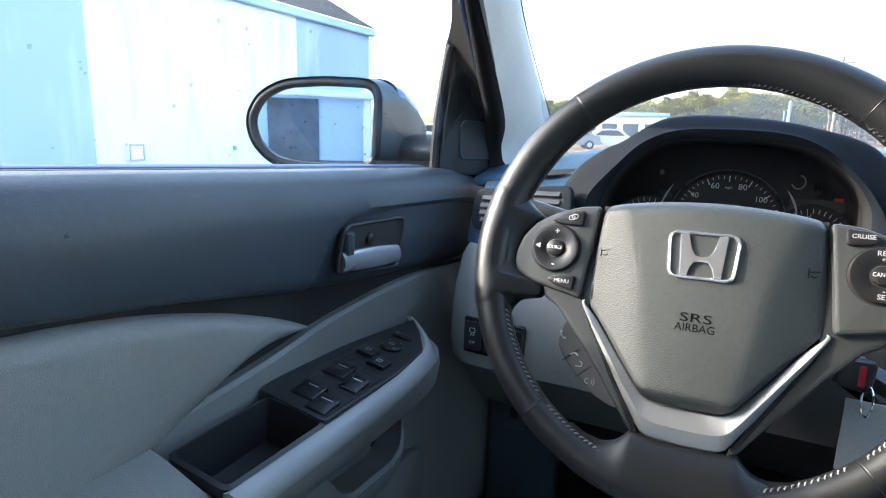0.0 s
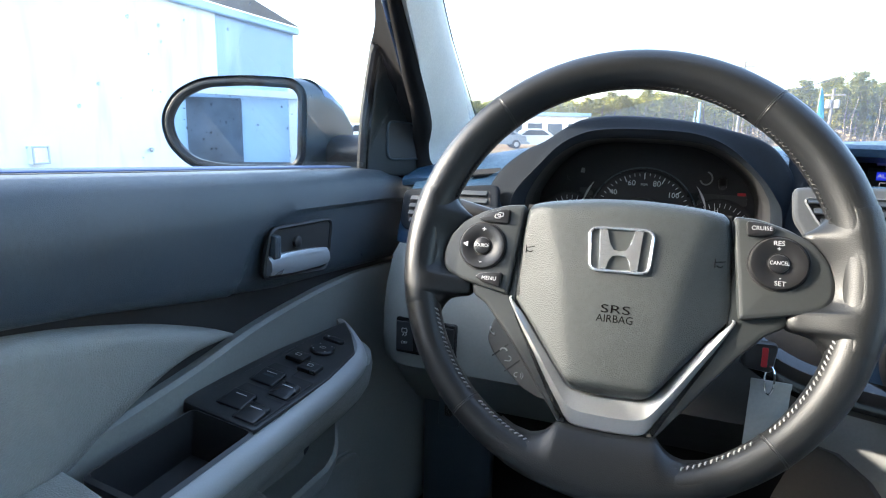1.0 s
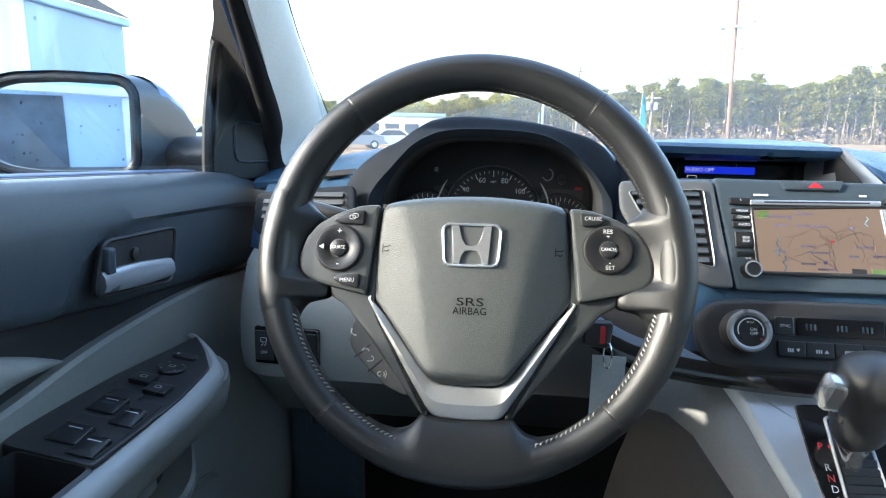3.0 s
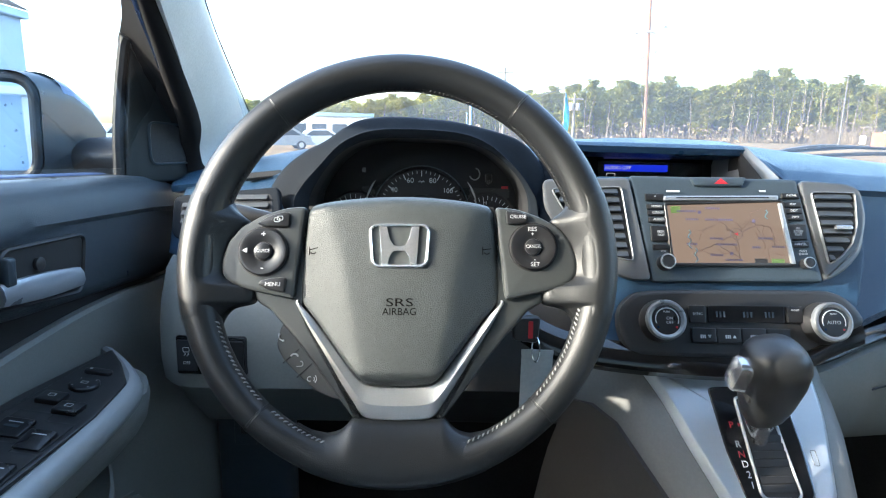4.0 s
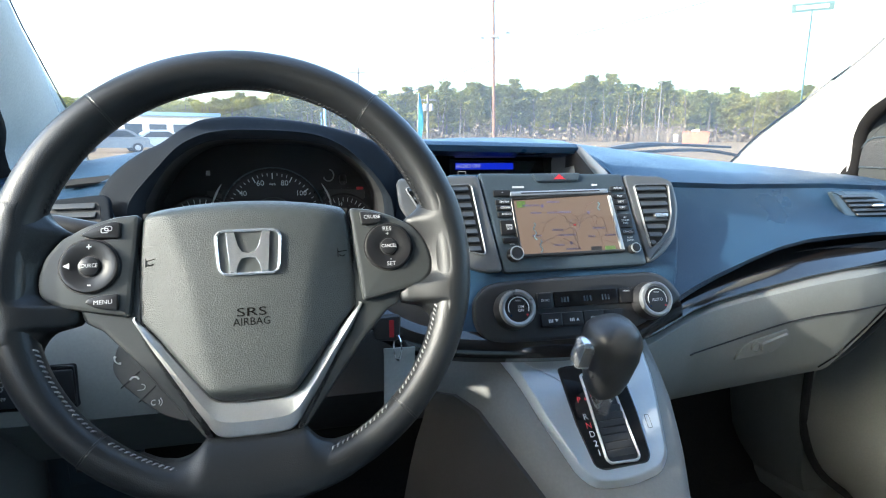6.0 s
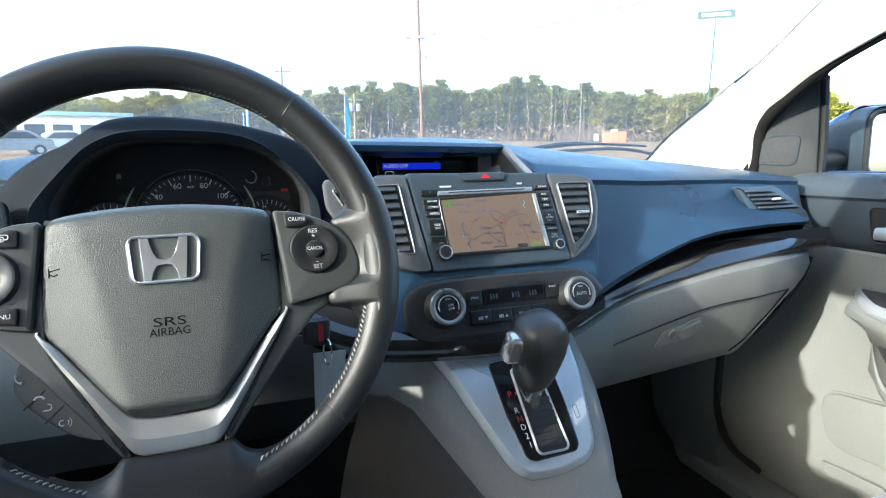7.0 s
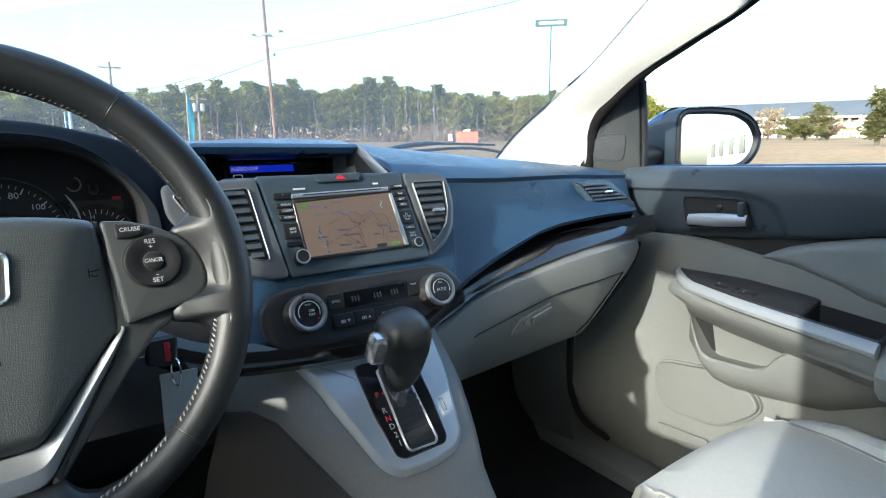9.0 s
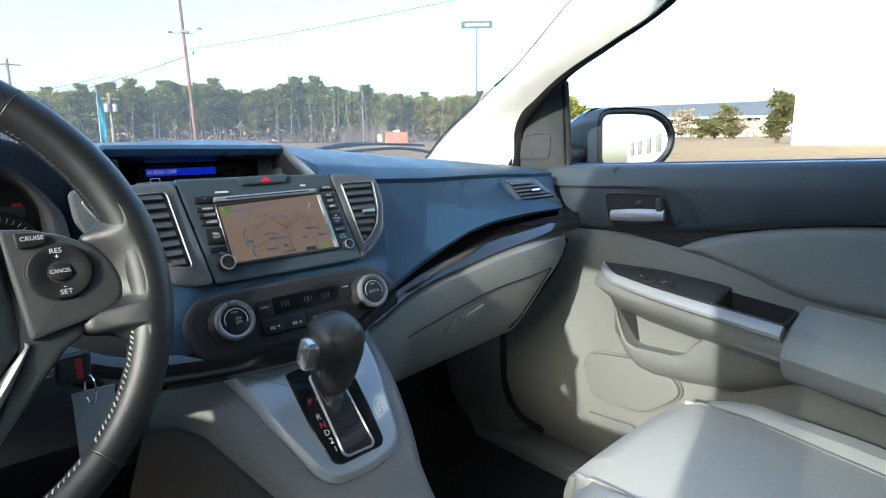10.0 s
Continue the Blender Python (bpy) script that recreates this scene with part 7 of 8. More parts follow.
M_BARK = surface("pine_bark", (0.135, 0.112, 0.088), 0.95, vary=0.35, patch=0.8, cell=0.05, grain=0.8)
def foliage(name, col):
    """Needles: half of the light goes through them."""
    m, n, l, p = nodes_of(name)
    n.remove(p)
    tc, nz = n.new("ShaderNodeTexCoord"), n.new("ShaderNodeTexNoise")
    nz.inputs["Scale"].default_value, nz.inputs["Detail"].default_value = 0.5, 5
    l.new(tc.outputs["Object"], nz.inputs["Vector"])
    inf = n.new("ShaderNodeObjectInfo")
    ad = n.new("ShaderNodeMath")
    ad.operation = "ADD"
    l.new(nz.outputs["Fac"], ad.inputs[0])
    l.new(inf.outputs["Random"], ad.inputs[1])
    r = n.new("ShaderNodeMapRange")
    r.inputs["From Min"].default_value, r.inputs["From Max"].default_value = 0.4, 1.6
    r.inputs["To Min"].default_value, r.inputs["To Max"].default_value = 0.75, 1.3
    l.new(ad.outputs[0], r.inputs["Value"])
    tint = n.new("ShaderNodeVectorMath")
    tint.operation = "SCALE"
    tint.inputs[0].default_value = col
    l.new(r.outputs[0], tint.inputs["Scale"])
    d, t, x = n.new("ShaderNodeBsdfDiffuse"), n.new("ShaderNodeBsdfTranslucent"), n.new("ShaderNodeMixShader")
    l.new(tint.outputs[0], d.inputs[0])
    l.new(tint.outputs[0], t.inputs[0])
    l.new(d.outputs[0], x.inputs[1])
    l.new(t.outputs[0], x.inputs[2])
    l.new(x.outputs[0], n["Material Output"].inputs[0])
    return m


M_LEAF = foliage("pine_needles", (0.185, 0.185, 0.048))
M_LEAF2 = foliage("olive_needles", (0.275, 0.25, 0.068))
M_TWIG = surface("bare_twigs", (0.23, 0.18, 0.125), 0.9, vary=0.3, patch=1.0, cell=0.1)


def clump(bm, c, r, rng, n=9):
    """A tuft: small leaf blades thrown round a point."""
    for _ in range(n):
        d = Vector((rng.gauss(0, 1), rng.gauss(0, 1), rng.gauss(0, 0.7)))
        p = c + d * r * 0.5
        q = Vector((rng.uniform(-1, 1), rng.uniform(-1, 1), rng.uniform(-0.5, 0.7))) * r * 0.55
        w = Vector((rng.uniform(-1, 1), rng.uniform(-1, 1), rng.uniform(-1, 1))) * r * 0.30
        v = [bm.verts.new(p - q), bm.verts.new(p + w), bm.verts.new(p + q), bm.verts.new(p - w)]
        bm.faces.new(v)


def tree(seed, h, lean, crown_at, spread, mat, label, tuft=1.0):
    rng = random.Random(seed)
    t = base("pine_tree", (0, 0, 0), label, "tree", "edge of the wood")
    bend = [Vector((lean * h * (k / 6) ** 2 + rng.uniform(-0.06, 0.06), rng.uniform(-0.06, 0.06), h * k / 6)) for k in range(7)]
    bm = tube(bend, [0.20 * (1 - 0.8 * k / 6) for k in range(7)], 6)
    cb = bmesh.new()
    n = 40
    for k in range(n):
        q = (k + rng.random()) / n
        f = crown_at + (0.97 - crown_at) * q
        p = Vector((lean * h * f * f, 0, h * f))
        a = rng.uniform(0, 6.28)
        L = spread * (0.38 + 0.95 * math.sin(math.pi * (0.12 + 0.84 * q)) ** 1.2) * rng.uniform(0.6, 1.15)
        e = p + Vector((math.cos(a) * L, math.sin(a) * L, L * rng.uniform(0.05, 0.40)))
        tube([p, (p + e) / 2 + Vector((0, 0, 0.1)), e], [0.05, 0.035, 0.015], 4, bm=bm)
        for j in range(7):
            c = p.lerp(e, 0.22 + 0.74 * j / 6 + rng.uniform(-0.1, 0.1)) + Vector((rng.uniform(-0.4, 0.4), rng.uniform(-0.4, 0.4), rng.uniform(-0.25, 0.4))) * tuft
            clump(cb, c, rng.uniform(0.45, 0.85) * tuft, rng, 13)
    for k in range(7):
        f = rng.uniform(0.18, crown_at)
        p = Vector((lean * h * f * f, 0, h * f))
        a = rng.uniform(0, 6.28)
        tube([p, p + Vector((math.cos(a), math.sin(a), rng.uniform(-0.1, 0.5))) * rng.uniform(0.6, 1.6)], [0.035, 0.01], 4, bm=bm)
    part("trunk", bm, M_BARK, t)
    part("crown", cb, mat, t, angle=180)
    return t


kinds = [tree(21, 14.0, 0.01, 0.32, 2.8, M_LEAF, "tall pine with a bare lower trunk at the wood's edge"),
         tree(22, 13.0, -0.015, 0.25, 3.0, M_LEAF2, "olive green pine with a broad crown at the wood's edge"),
         tree(23, 15.5, 0.008, 0.40, 2.7, M_LEAF, "slender tall pine with a high crown"),
         tree(24, 11.5, 0.02, 0.15, 2.9, M_LEAF2, "bushy olive pine standing before the wood"),
         tree(25, 13.5, -0.01, 0.28, 3.2, M_LEAF, "dark green pine with ragged branches")]
rng = random.Random(5)


def height_at(yaw):
    return float(np.interp(-yaw, [-30, -12, 0, 13, 19, 23, 27.5, 33, 37, 40, 50, 60], [0.65, 0.62, 0.80, 0.86, 1.0, 0.90, 1.02, 0.98, 0.85, 0.80, 0.80, 0.7]))


spots = []
yaw = 24.0
while yaw > -54:
    for row, r in ((0, 143), (1, 152)):
        spots.append((yaw + rng.uniform(-0.35, 0.35), r + rng.uniform(-4, 4), row))
    yaw -= 0.74
for k, (yaw, r, row) in enumerate(spots):
    src = kinds[k] if k < len(kinds) else kinds[rng.randrange(5)]
    sc = height_at(yaw) * rng.uniform(0.84, 0.99) * (1.04 if row else 1.0)
    m = Matrix.Translation(place(yaw, r)) @ pose(0, 0, 0, 0, 0, rng.uniform(0, 360)) @ Matrix.Scale(sc, 4)
    if k < len(kinds):
        src.matrix_basis = m
    else:
        c = copy_thing(src, Matrix())
        c.matrix_basis = m
# the wood behind: trunks and crowns, too many to count
bm = bmesh.new()
cb = bmesh.new()
for k in range(760):
    yaw = rng.uniform(-55, 26)
    r = rng.uniform(137, 160)
    p = place(yaw, r)
    h = 11.5 * height_at(yaw) * rng.uniform(0.8, 1.1)
    tube([p, p + Vector((rng.uniform(-0.4, 0.4), 0, h * 0.5)), p + Vector((rng.uniform(-0.8, 0.8), 0, h))], [0.15, 0.12, 0.04], 4, bm=bm)
for k in range(24000):
    yaw = rng.uniform(-55, 26)
    r = rng.uniform(139, 178)
    h = 13.6 * height_at(yaw) * r / 146 * (0.93 + 0.07 * math.sin(yaw * 2.3) * math.sin(yaw * 0.9 + 1))
    clump(cb, place(yaw, r) + Vector((0, 0, h * ((0.30 if r < 150 else 0.10) + (0.68 if r < 150 else 0.90) * rng.random() ** 0.9))), rng.uniform(0.5, 1.0), rng, 9)
solo("bare_trunks", bm, M_BARK, "crowded bare trunks in the wood", "wood", kind="stuff")
solo("woodland", cb, M_LEAF, "dense dark pine wood behind", "wood", kind="stuff", angle=180)
bm = bmesh.new()
for k in range(260):
    yaw = rng.uniform(-54, -8)
    p = place(yaw, rng.uniform(128, 140))
    for j in range(4):
        tube([p, p + Vector((rng.uniform(-0.8, 0.8), 0, rng.uniform(0.8, 2.4)))], [0.04, 0.01], 3, bm=bm)
for k in range(60):
    p = place(-34.5 + rng.uniform(-2.2, 2.2), rng.uniform(100, 110))
    for j in range(5):
        tube([p, p + Vector((rng.uniform(-1.2, 1.2), 0, rng.uniform(1.0, 3.6)))], [0.04, 0.01], 3, bm=bm)
for k in range(2600):
    yaw = rng.uniform(-55, 26)
    p = place(yaw, rng.uniform(136, 156))
    clump(bm, p + Vector((0, 0, rng.uniform(0.2, 4.6) * height_at(yaw) * rng.random() ** 0.5)), rng.uniform(0.5, 1.0), rng, 7)
solo("brushwood", bm, M_TWIG, "bare grey-brown brush along the wood's edge", "brush", kind="stuff")

M_POLE = surface("weathered_pole", (0.17, 0.095, 0.065), 0.9, vary=0.3, patch=1.0, cell=0.03, grain=0.4)
M_POLE2 = surface("grey_pole", (0.17, 0.16, 0.145), 0.8, vary=0.2, patch=0.8, cell=0.03)
M_STEEL = surface("grey_steel", (0.42, 0.43, 0.44), 0.5, metal=0.4, vary=0.1)
M_WIRE = surface("black_cable", (0.03, 0.03, 0.03), 0.6)
M_TEAL = surface("teal_cloth", (0.03, 0.30, 0.42), 0.8, vary=0.2, patch=0.3)
M_SKYBLUE = surface("pale_blue_paint", (0.25, 0.42, 0.60), 0.6, vary=0.1)
M_SIGN = surface("green_sign", (0.03, 0.08, 0.08), 0.5, vary=0.08)
M_WALLW = surface("white_block_wall", (0.82, 0.83, 0.83), 0.85, vary=0.10, patch=0.7, cell=0.01, grain=0.3)
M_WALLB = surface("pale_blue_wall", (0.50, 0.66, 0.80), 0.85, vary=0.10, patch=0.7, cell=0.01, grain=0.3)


def streaked(name, col, dirt):
    """Wall colour with grey runs down its face and blotches of a second tone."""
    m, n, l, p = nodes_of(name)
    tc = n.new("ShaderNodeTexCoord")
    mp = n.new("ShaderNodeMapping")
    mp.inputs["Scale"].default_value = (1.0, 2.2, 0.35)
    l.new(tc.outputs["Object"], mp.inputs["Vector"])
    a, b = n.new("ShaderNodeTexNoise"), n.new("ShaderNodeTexNoise")
    a.inputs["Scale"].default_value, a.inputs["Detail"].default_value = 1.6, 7
    b.inputs["Scale"].default_value, b.inputs["Detail"].default_value = 0.9, 4
    l.new(mp.outputs[0], a.inputs["Vector"])
    l.new(tc.outputs["Object"], b.inputs["Vector"])
    r = n.new("ShaderNodeMapRange")
    r.inputs["From Min"].default_value, r.inputs["From Max"].default_value = 0.52, 0.72
    k = n.new("ShaderNodeMath")
    k.operation = "MULTIPLY"
    l.new(a.outputs["Fac"], r.inputs["Value"])
    l.new(r.outputs[0], k.inputs[0])
    l.new(b.outputs["Fac"], k.inputs[1])
    x = n.new("ShaderNodeMix")
    x.data_type = "RGBA"
    x.inputs[6].default_value, x.inputs[7].default_value = (*col, 1), (*dirt, 1)
    l.new(k.outputs[0], x.inputs[0])
    l.new(x.outputs[2], p.inputs["Base Color"])
    p.inputs["Roughness"].default_value = 0.85
    return m


M_WALLS = streaked("weathered_white_wall", (0.78, 0.79, 0.80), (0.50, 0.56, 0.60))
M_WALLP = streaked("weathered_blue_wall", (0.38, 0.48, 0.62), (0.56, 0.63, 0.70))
M_SHINGLE = surface("dark_shingles", (0.10, 0.11, 0.12), 0.9, vary=0.3, patch=0.15, cell=0.02, grain=0.6)
M_MOTELROOF = surface("slate_blue_roof", (0.065, 0.08, 0.10), 0.8, vary=0.15, patch=2.0)
M_DARKWIN = surface("dark_window", (0.03, 0.04, 0.05), 0.15, vary=0.1)
M_BRICK = surface("red_brick", (0.36, 0.13, 0.08), 0.9, vary=0.25, patch=0.4, cell=0.05)

# tall wooden pole with two floodlights
P = place(-19.3, 45)
pole = base("utility_pole", P, "tall reddish wooden pole with two floodlights and cables", "utility pole")
tip = P + Vector((-0.55, 0, 16.0))
part("shaft", tube([P, P + Vector((-0.28, 0, 8)), tip], [0.125, 0.110, 0.09], 12), M_POLE, pole)
A = P + Vector((-0.30, 0, 8.55))
R = Vector((math.cos(radians(19.3)), -math.sin(radians(19.3)), 0)) * 1.0
for k, (dx, dz) in enumerate(((-0.85, 0.0), (1.0, 0.35))):
    arm = part("arm", tube([A, A + R * dx * 0.6 + Vector((0, 0, -0.10)), A + R * dx + Vector((0, 0, dz))], 0.04, 6), M_STEEL, pole)
    part("floodlight", box(-0.22, 0.22, -0.12, 0.12, -0.08, 0.08, 0.03, m=Matrix.Translation(A + R * dx + Vector((0, 0, dz))) @ pose(0, 0, 0, 20, 0, 20)), M_STEEL, arm)
part("bracket", box(-0.35, 0.35, -0.08, 0.08, -0.09, 0.09, 0.02, m=Matrix.Translation(A + Vector((0, -0.2, 0.05)))), M_STEEL, pole)
part("insulator", lathe([(0.10, -0.12), (0.16, 0), (0.12, 0.14), (0.02, 0.18)], Matrix.Translation(P + R * 0.45 + Vector((-0.28, 0, 7.25))), 12), M_STEEL, pole)


def cable(a, b, sag, r=0.025):
    pts = [Vector(a).lerp(Vector(b), t) - Vector((0, 0, sag * 4 * t * (1 - t))) for t in np.linspace(0, 1, 20)]
    return solo("cable", tube(pts, r, 5), M_WIRE, "thin dark overhead cable", "cable", "overhead cables", at=a)


def sight(yaw, el, r):
    p = place(yaw, r, 0)
    p.z = 1.246 + r * math.tan(radians(el))
    return p


cable(P + Vector((-0.25, 0, 7.45)), sight(-52, 14.2, 34), 0.25, 0.022)
cable(sight(-19.2, 7.4, 45), sight(-4, 2.6, 78), 0.6, 0.03)
cable(sight(-13.0, 5.5, 55), sight(0, 2.4, 90), 0.4, 0.025)
cable(sight(-13.0, 4.8, 58), sight(2, 1.9, 95), 0.4, 0.025)

for yaw, r, top, mat, arms, lab in ((-12.75, 80, 4.05, M_POLE2, 1.15, "grey wooden pole with a crossarm and a transformer"), (-6.1, 85, 6.4, M_POLE2, 1.3, "distant wooden pole with a crossarm")):
    p = place(yaw, r)
    q = sight(yaw, top, r)
    po = base("utility_pole", p, lab, "utility pole")
    part("shaft", tube([p, q], [0.20, 0.15], 8), mat, po)
    c = q - Vector((0, 0, 0.7))
    part("crossarm", box(-arms, arms, -0.08, 0.08, -0.09, 0.09, 0.02, m=Matrix.Translation(c) @ pose(0, 0, 0, 0, 0, yaw)), mat, po)
    if yaw < -10:
        for k in (-0.42, 0.42):
            part("transformer", lathe([(0.28, -0.45), (0.30, -0.4), (0.30, 0.4), (0.2, 0.48), (0.02, 0.5)], Matrix.Translation(c + Vector((k, -0.2, -1.0))), 14), M_STEEL, po)
p, q = place(-34.4, 90), sight(-34.4, 5.1, 90)
po = base("light_pole", p, "slim pale pole standing before the wood", "light pole")
part("shaft", tube([p, q], [0.09, 0.07], 8), M_POLE2, po)
part("head", box(-0.5, 0.1, -0.08, 0.08, -0.06, 0.06, 0.02, m=Matrix.Translation(q)), M_STEEL, po)

p, q = place(-45.4, 40), sight(-45.4, 10.2, 40)
po = base("street_sign", p, "green sign with an unreadable white bar on a slim pole", "sign")
part("post", tube([p, q], 0.045, 8), M_SIGN, po)
SG = basis(q, Vector((math.cos(radians(45.4)), -math.sin(radians(45.4)), 0)), Vector((-math.sin(radians(45.4)), -math.cos(radians(45.4)), 0)))
part("board", plate(rect(2.05, 0.46, 0.03, 0, 0.22), 0.05, 0.01, SG), M_SIGN, po)
part("bars", plate(rect(1.55, 0.17, 0.02, 0, 0.22), 0.01, 0.002, SG @ pose(0, 0, 0.052)), M_WALLW, po)

p = place(-11.8, 50)
fl = base("feather_flag", p, "teal feather flag on a thin pole", "flag")
part("pole", tube([p, p + Vector((0, 0, 3.4)), p + Vector((0.05, 0, 4.9))], 0.025, 6), M_STEEL, fl)
rows = []
for k in range(16):
    t = k / 15
    z = 0.9 + 4.0 * t
    w = 0.42 * math.sin(math.pi * min(1, 0.12 + 0.85 * t)) ** 0.7
    rows.append([p + Vector((0.04 + w * u, 0.10 * math.sin(5 * t + 3 * u), z)) for u in (0, 0.3, 0.6, 1.0)])
bm = loft(rows)
bmesh.ops.solidify(bm, geom=bm.faces, thickness=0.01)
part("cloth", bm, M_TEAL, fl)
for yaw, r, top in ((-2.9, 60, 3.0), (-2.55, 62, 2.2)):
    p, q = place(yaw, r), sight(yaw, top, r)
    solo("post", tube([p, q], 0.13 if top > 2.5 else 0.06, 8), M_SKYBLUE, "pale blue painted steel post", "post", at=p)
p = place(-37.6, 100)
bw = base("brick_wall", p, "low red brick wall with a white object on top", "wall")
B0 = Matrix.Translation(p) @ pose(0, 0, 0, 0, 0, -37.6)
part("wall", box(-1.9, 1.9, -0.4, 0.4, -0.3, 1.75, 0.05, m=B0), M_BRICK, bw)
part("cap", box(-1.95, 1.95, -0.45, 0.45, 1.75, 1.87, 0.03, m=B0), M_BRICK, bw)
part("white_object", dished([(-0.5, 0), (0.6, 0), (0.75, 0.35), (0.2, 0.4), (-0.4, 0.25)], 0.3, 0.05, 0.05, B0 @ Matrix.Translation((-0.2, 0.1, 1.85)) @ pose(0, 0, 0, 90, 0, 0)), M_WALLW, bw)
part("white_box", box(-3.2, -2.5, -0.3, 0.3, 0.3, 1.4, 0.05, m=B0), M_WALLW, bw)

# long two-tone building on the driver's side
hall = base("painted_building", (-9, 0, 0), "long low building, white and pale blue wall, dark shingle roof", "building")
# Wall tone by section: pale blue, white, then pale blue again.
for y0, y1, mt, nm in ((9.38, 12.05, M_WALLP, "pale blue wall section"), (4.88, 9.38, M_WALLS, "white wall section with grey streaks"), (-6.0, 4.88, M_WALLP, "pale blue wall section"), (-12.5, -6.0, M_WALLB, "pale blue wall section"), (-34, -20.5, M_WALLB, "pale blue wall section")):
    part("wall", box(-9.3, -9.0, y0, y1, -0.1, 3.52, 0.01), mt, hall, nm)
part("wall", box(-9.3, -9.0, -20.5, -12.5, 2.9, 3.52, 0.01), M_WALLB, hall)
M_DOORDK = surface("weathered_dark_door", (0.10, 0.12, 0.15), 0.7, vary=0.5, patch=0.8)
part("door", box(-9.25, -9.06, -20.5, -12.5, 0.0, 2.9, 0.02), M_DOORDK, hall, "weathered dark sliding door")
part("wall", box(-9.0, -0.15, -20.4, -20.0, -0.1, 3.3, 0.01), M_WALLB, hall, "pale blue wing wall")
part("door", box(-3.75, -2.0, -20.02, -19.92, 0.0, 2.15, 0.02), M_DOORDK, hall, "weathered dark door")
part("post", box(-0.45, -0.20, -19.85, -19.6, -0.1, 3.0, 0.02), M_WALLW, hall, "white post")
part("fascia", box(-9.0, 0.1, -19.7, -19.5, 2.16, 2.40, 0.02, m=pose(0, 0, 0, 0, 1.2, 0)), M_WALLW, hall, "white fascia")
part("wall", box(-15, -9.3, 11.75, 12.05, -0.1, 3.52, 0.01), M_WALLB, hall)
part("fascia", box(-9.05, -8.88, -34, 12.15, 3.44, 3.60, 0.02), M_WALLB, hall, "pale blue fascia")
rows = [[(-8.85, y, 3.60), (-12.0, y - (0 if y < 12 else 0.9), 5.45), (-15.2, y, 3.60)] for y in (-34.2, -20, -8, 4, 12.2)]
bm = loft(rows)
bmesh.ops.solidify(bm, geom=bm.faces, thickness=0.12)
part("roof", bm, M_SHINGLE, hall, "dark shingle roof")
bx = base("wall_box", (-9, 5.47, 0.75), "small pale box with a grey frame on the wall", "electrical box")
part("body", box(-9.02, -8.895, 5.34, 5.60, 0.615, 0.885, 0.012), M_WALLW, bx)
for y0, y1, z0, z1 in ((5.34, 5.60, 0.857, 0.885), (5.34, 5.60, 0.615, 0.643), (5.34, 5.368, 0.645, 0.855), (5.572, 5.60, 0.645, 0.855)):
    part("frame", box(-8.894, -8.876, y0, y1, z0, z1, 0.003), M_STEEL, bx)
solo("wall_tap", tube([(-9.0, 7.55, 0.79), (-8.9, 7.5, 0.79), (-8.88, 7.45, 0.76)], 0.03, 8), M_STEEL, "small dark tap on the white wall", "tap", at=(-9, 7.55, 0.79))

# white hall beyond the bank
W0 = place(-72.9, 50)
W1 = place(-98, 46)
wh = base("white_building", W0, "plain white sunlit metal building", "building")
d = (W1 - W0).normalized()
MW = basis(W0, d, Vector((-d.y, d.x, 0)) if Vector((-d.y, d.x, 0)).dot(-W0) > 0 else Vector((d.y, -d.x, 0)))
L = (W1 - W0).length
sgn = 1 if (MW.to_3x3() @ Vector((0, 1, 0))).z > 0 else -1
part("wall", plate([(0, -1.0 * sgn), (L, -1.0 * sgn), (L, 7.3 * sgn), (0, 7.05 * sgn)], 0.3, 0.02, MW @ pose(0, 0, -0.3)), M_WALLW, wh)
part("lamp", box(-0.10, 0.25, -0.2, 0.2, 0.0, 0.25, 0.04, m=MW @ pose(0.15, 6.55 * sgn, 0.0)), M_STEEL, wh)

# motel with two floors of galleries
Q0, Q1 = place(-53.0, 190), place(-72.4, 172)
dq = (Q1 - Q0)
LQ = dq.length
MQ = Matrix.Translation(Vector((Q0.x, Q0.y, 1.5))) @ Matrix.Rotation(math.atan2(dq.y, dq.x), 4, "Z")
motel = base("motel", Q0, "white two-storey motel with galleries and a slate blue roof", "building")
M_MOTEL = surface("cream_wall", (0.66, 0.63, 0.55), 0.85, vary=0.1, patch=1.5)
part("wall", box(0, LQ, 2.0, 12, -1.5, 5.3, 0.05, m=MQ), M_MOTEL, motel)
part("roof", loft([[MQ @ Vector(v) for v in r] for r in ([(-1, -0.6, 5.2), (LQ + 1, -0.6, 5.2), (LQ + 1, 13, 5.2), (-1, 13, 5.2)], [(4, 5.0, 9.2), (LQ - 4, 5.0, 9.2), (LQ - 4, 7.0, 9.2), (4, 7.0, 9.2)])], loop=True, caps=True), M_MOTELROOF, motel)
part("fascia", box(-1, LQ + 1, -0.7, -0.5, 4.9, 5.3, 0.03, m=MQ), M_WALLW, motel)
part("gallery", box(0, LQ, -0.3, 2.0, 2.4, 2.75, 0.03, m=MQ), M_WALLW, motel, "white gallery slab")
part("railing", box(0, LQ, -0.3, -0.2, 2.75, 3.5, 0.02, m=MQ), M_WALLW, motel)
n = int(LQ / 5.2)
for k in range(n + 1):
    part("column", box(-0.35, 0.35, -0.4, 0.1, -1.5, 5.2, 0.03, m=MQ @ pose(k * LQ / n, 0, 0)), M_WALLW, motel)
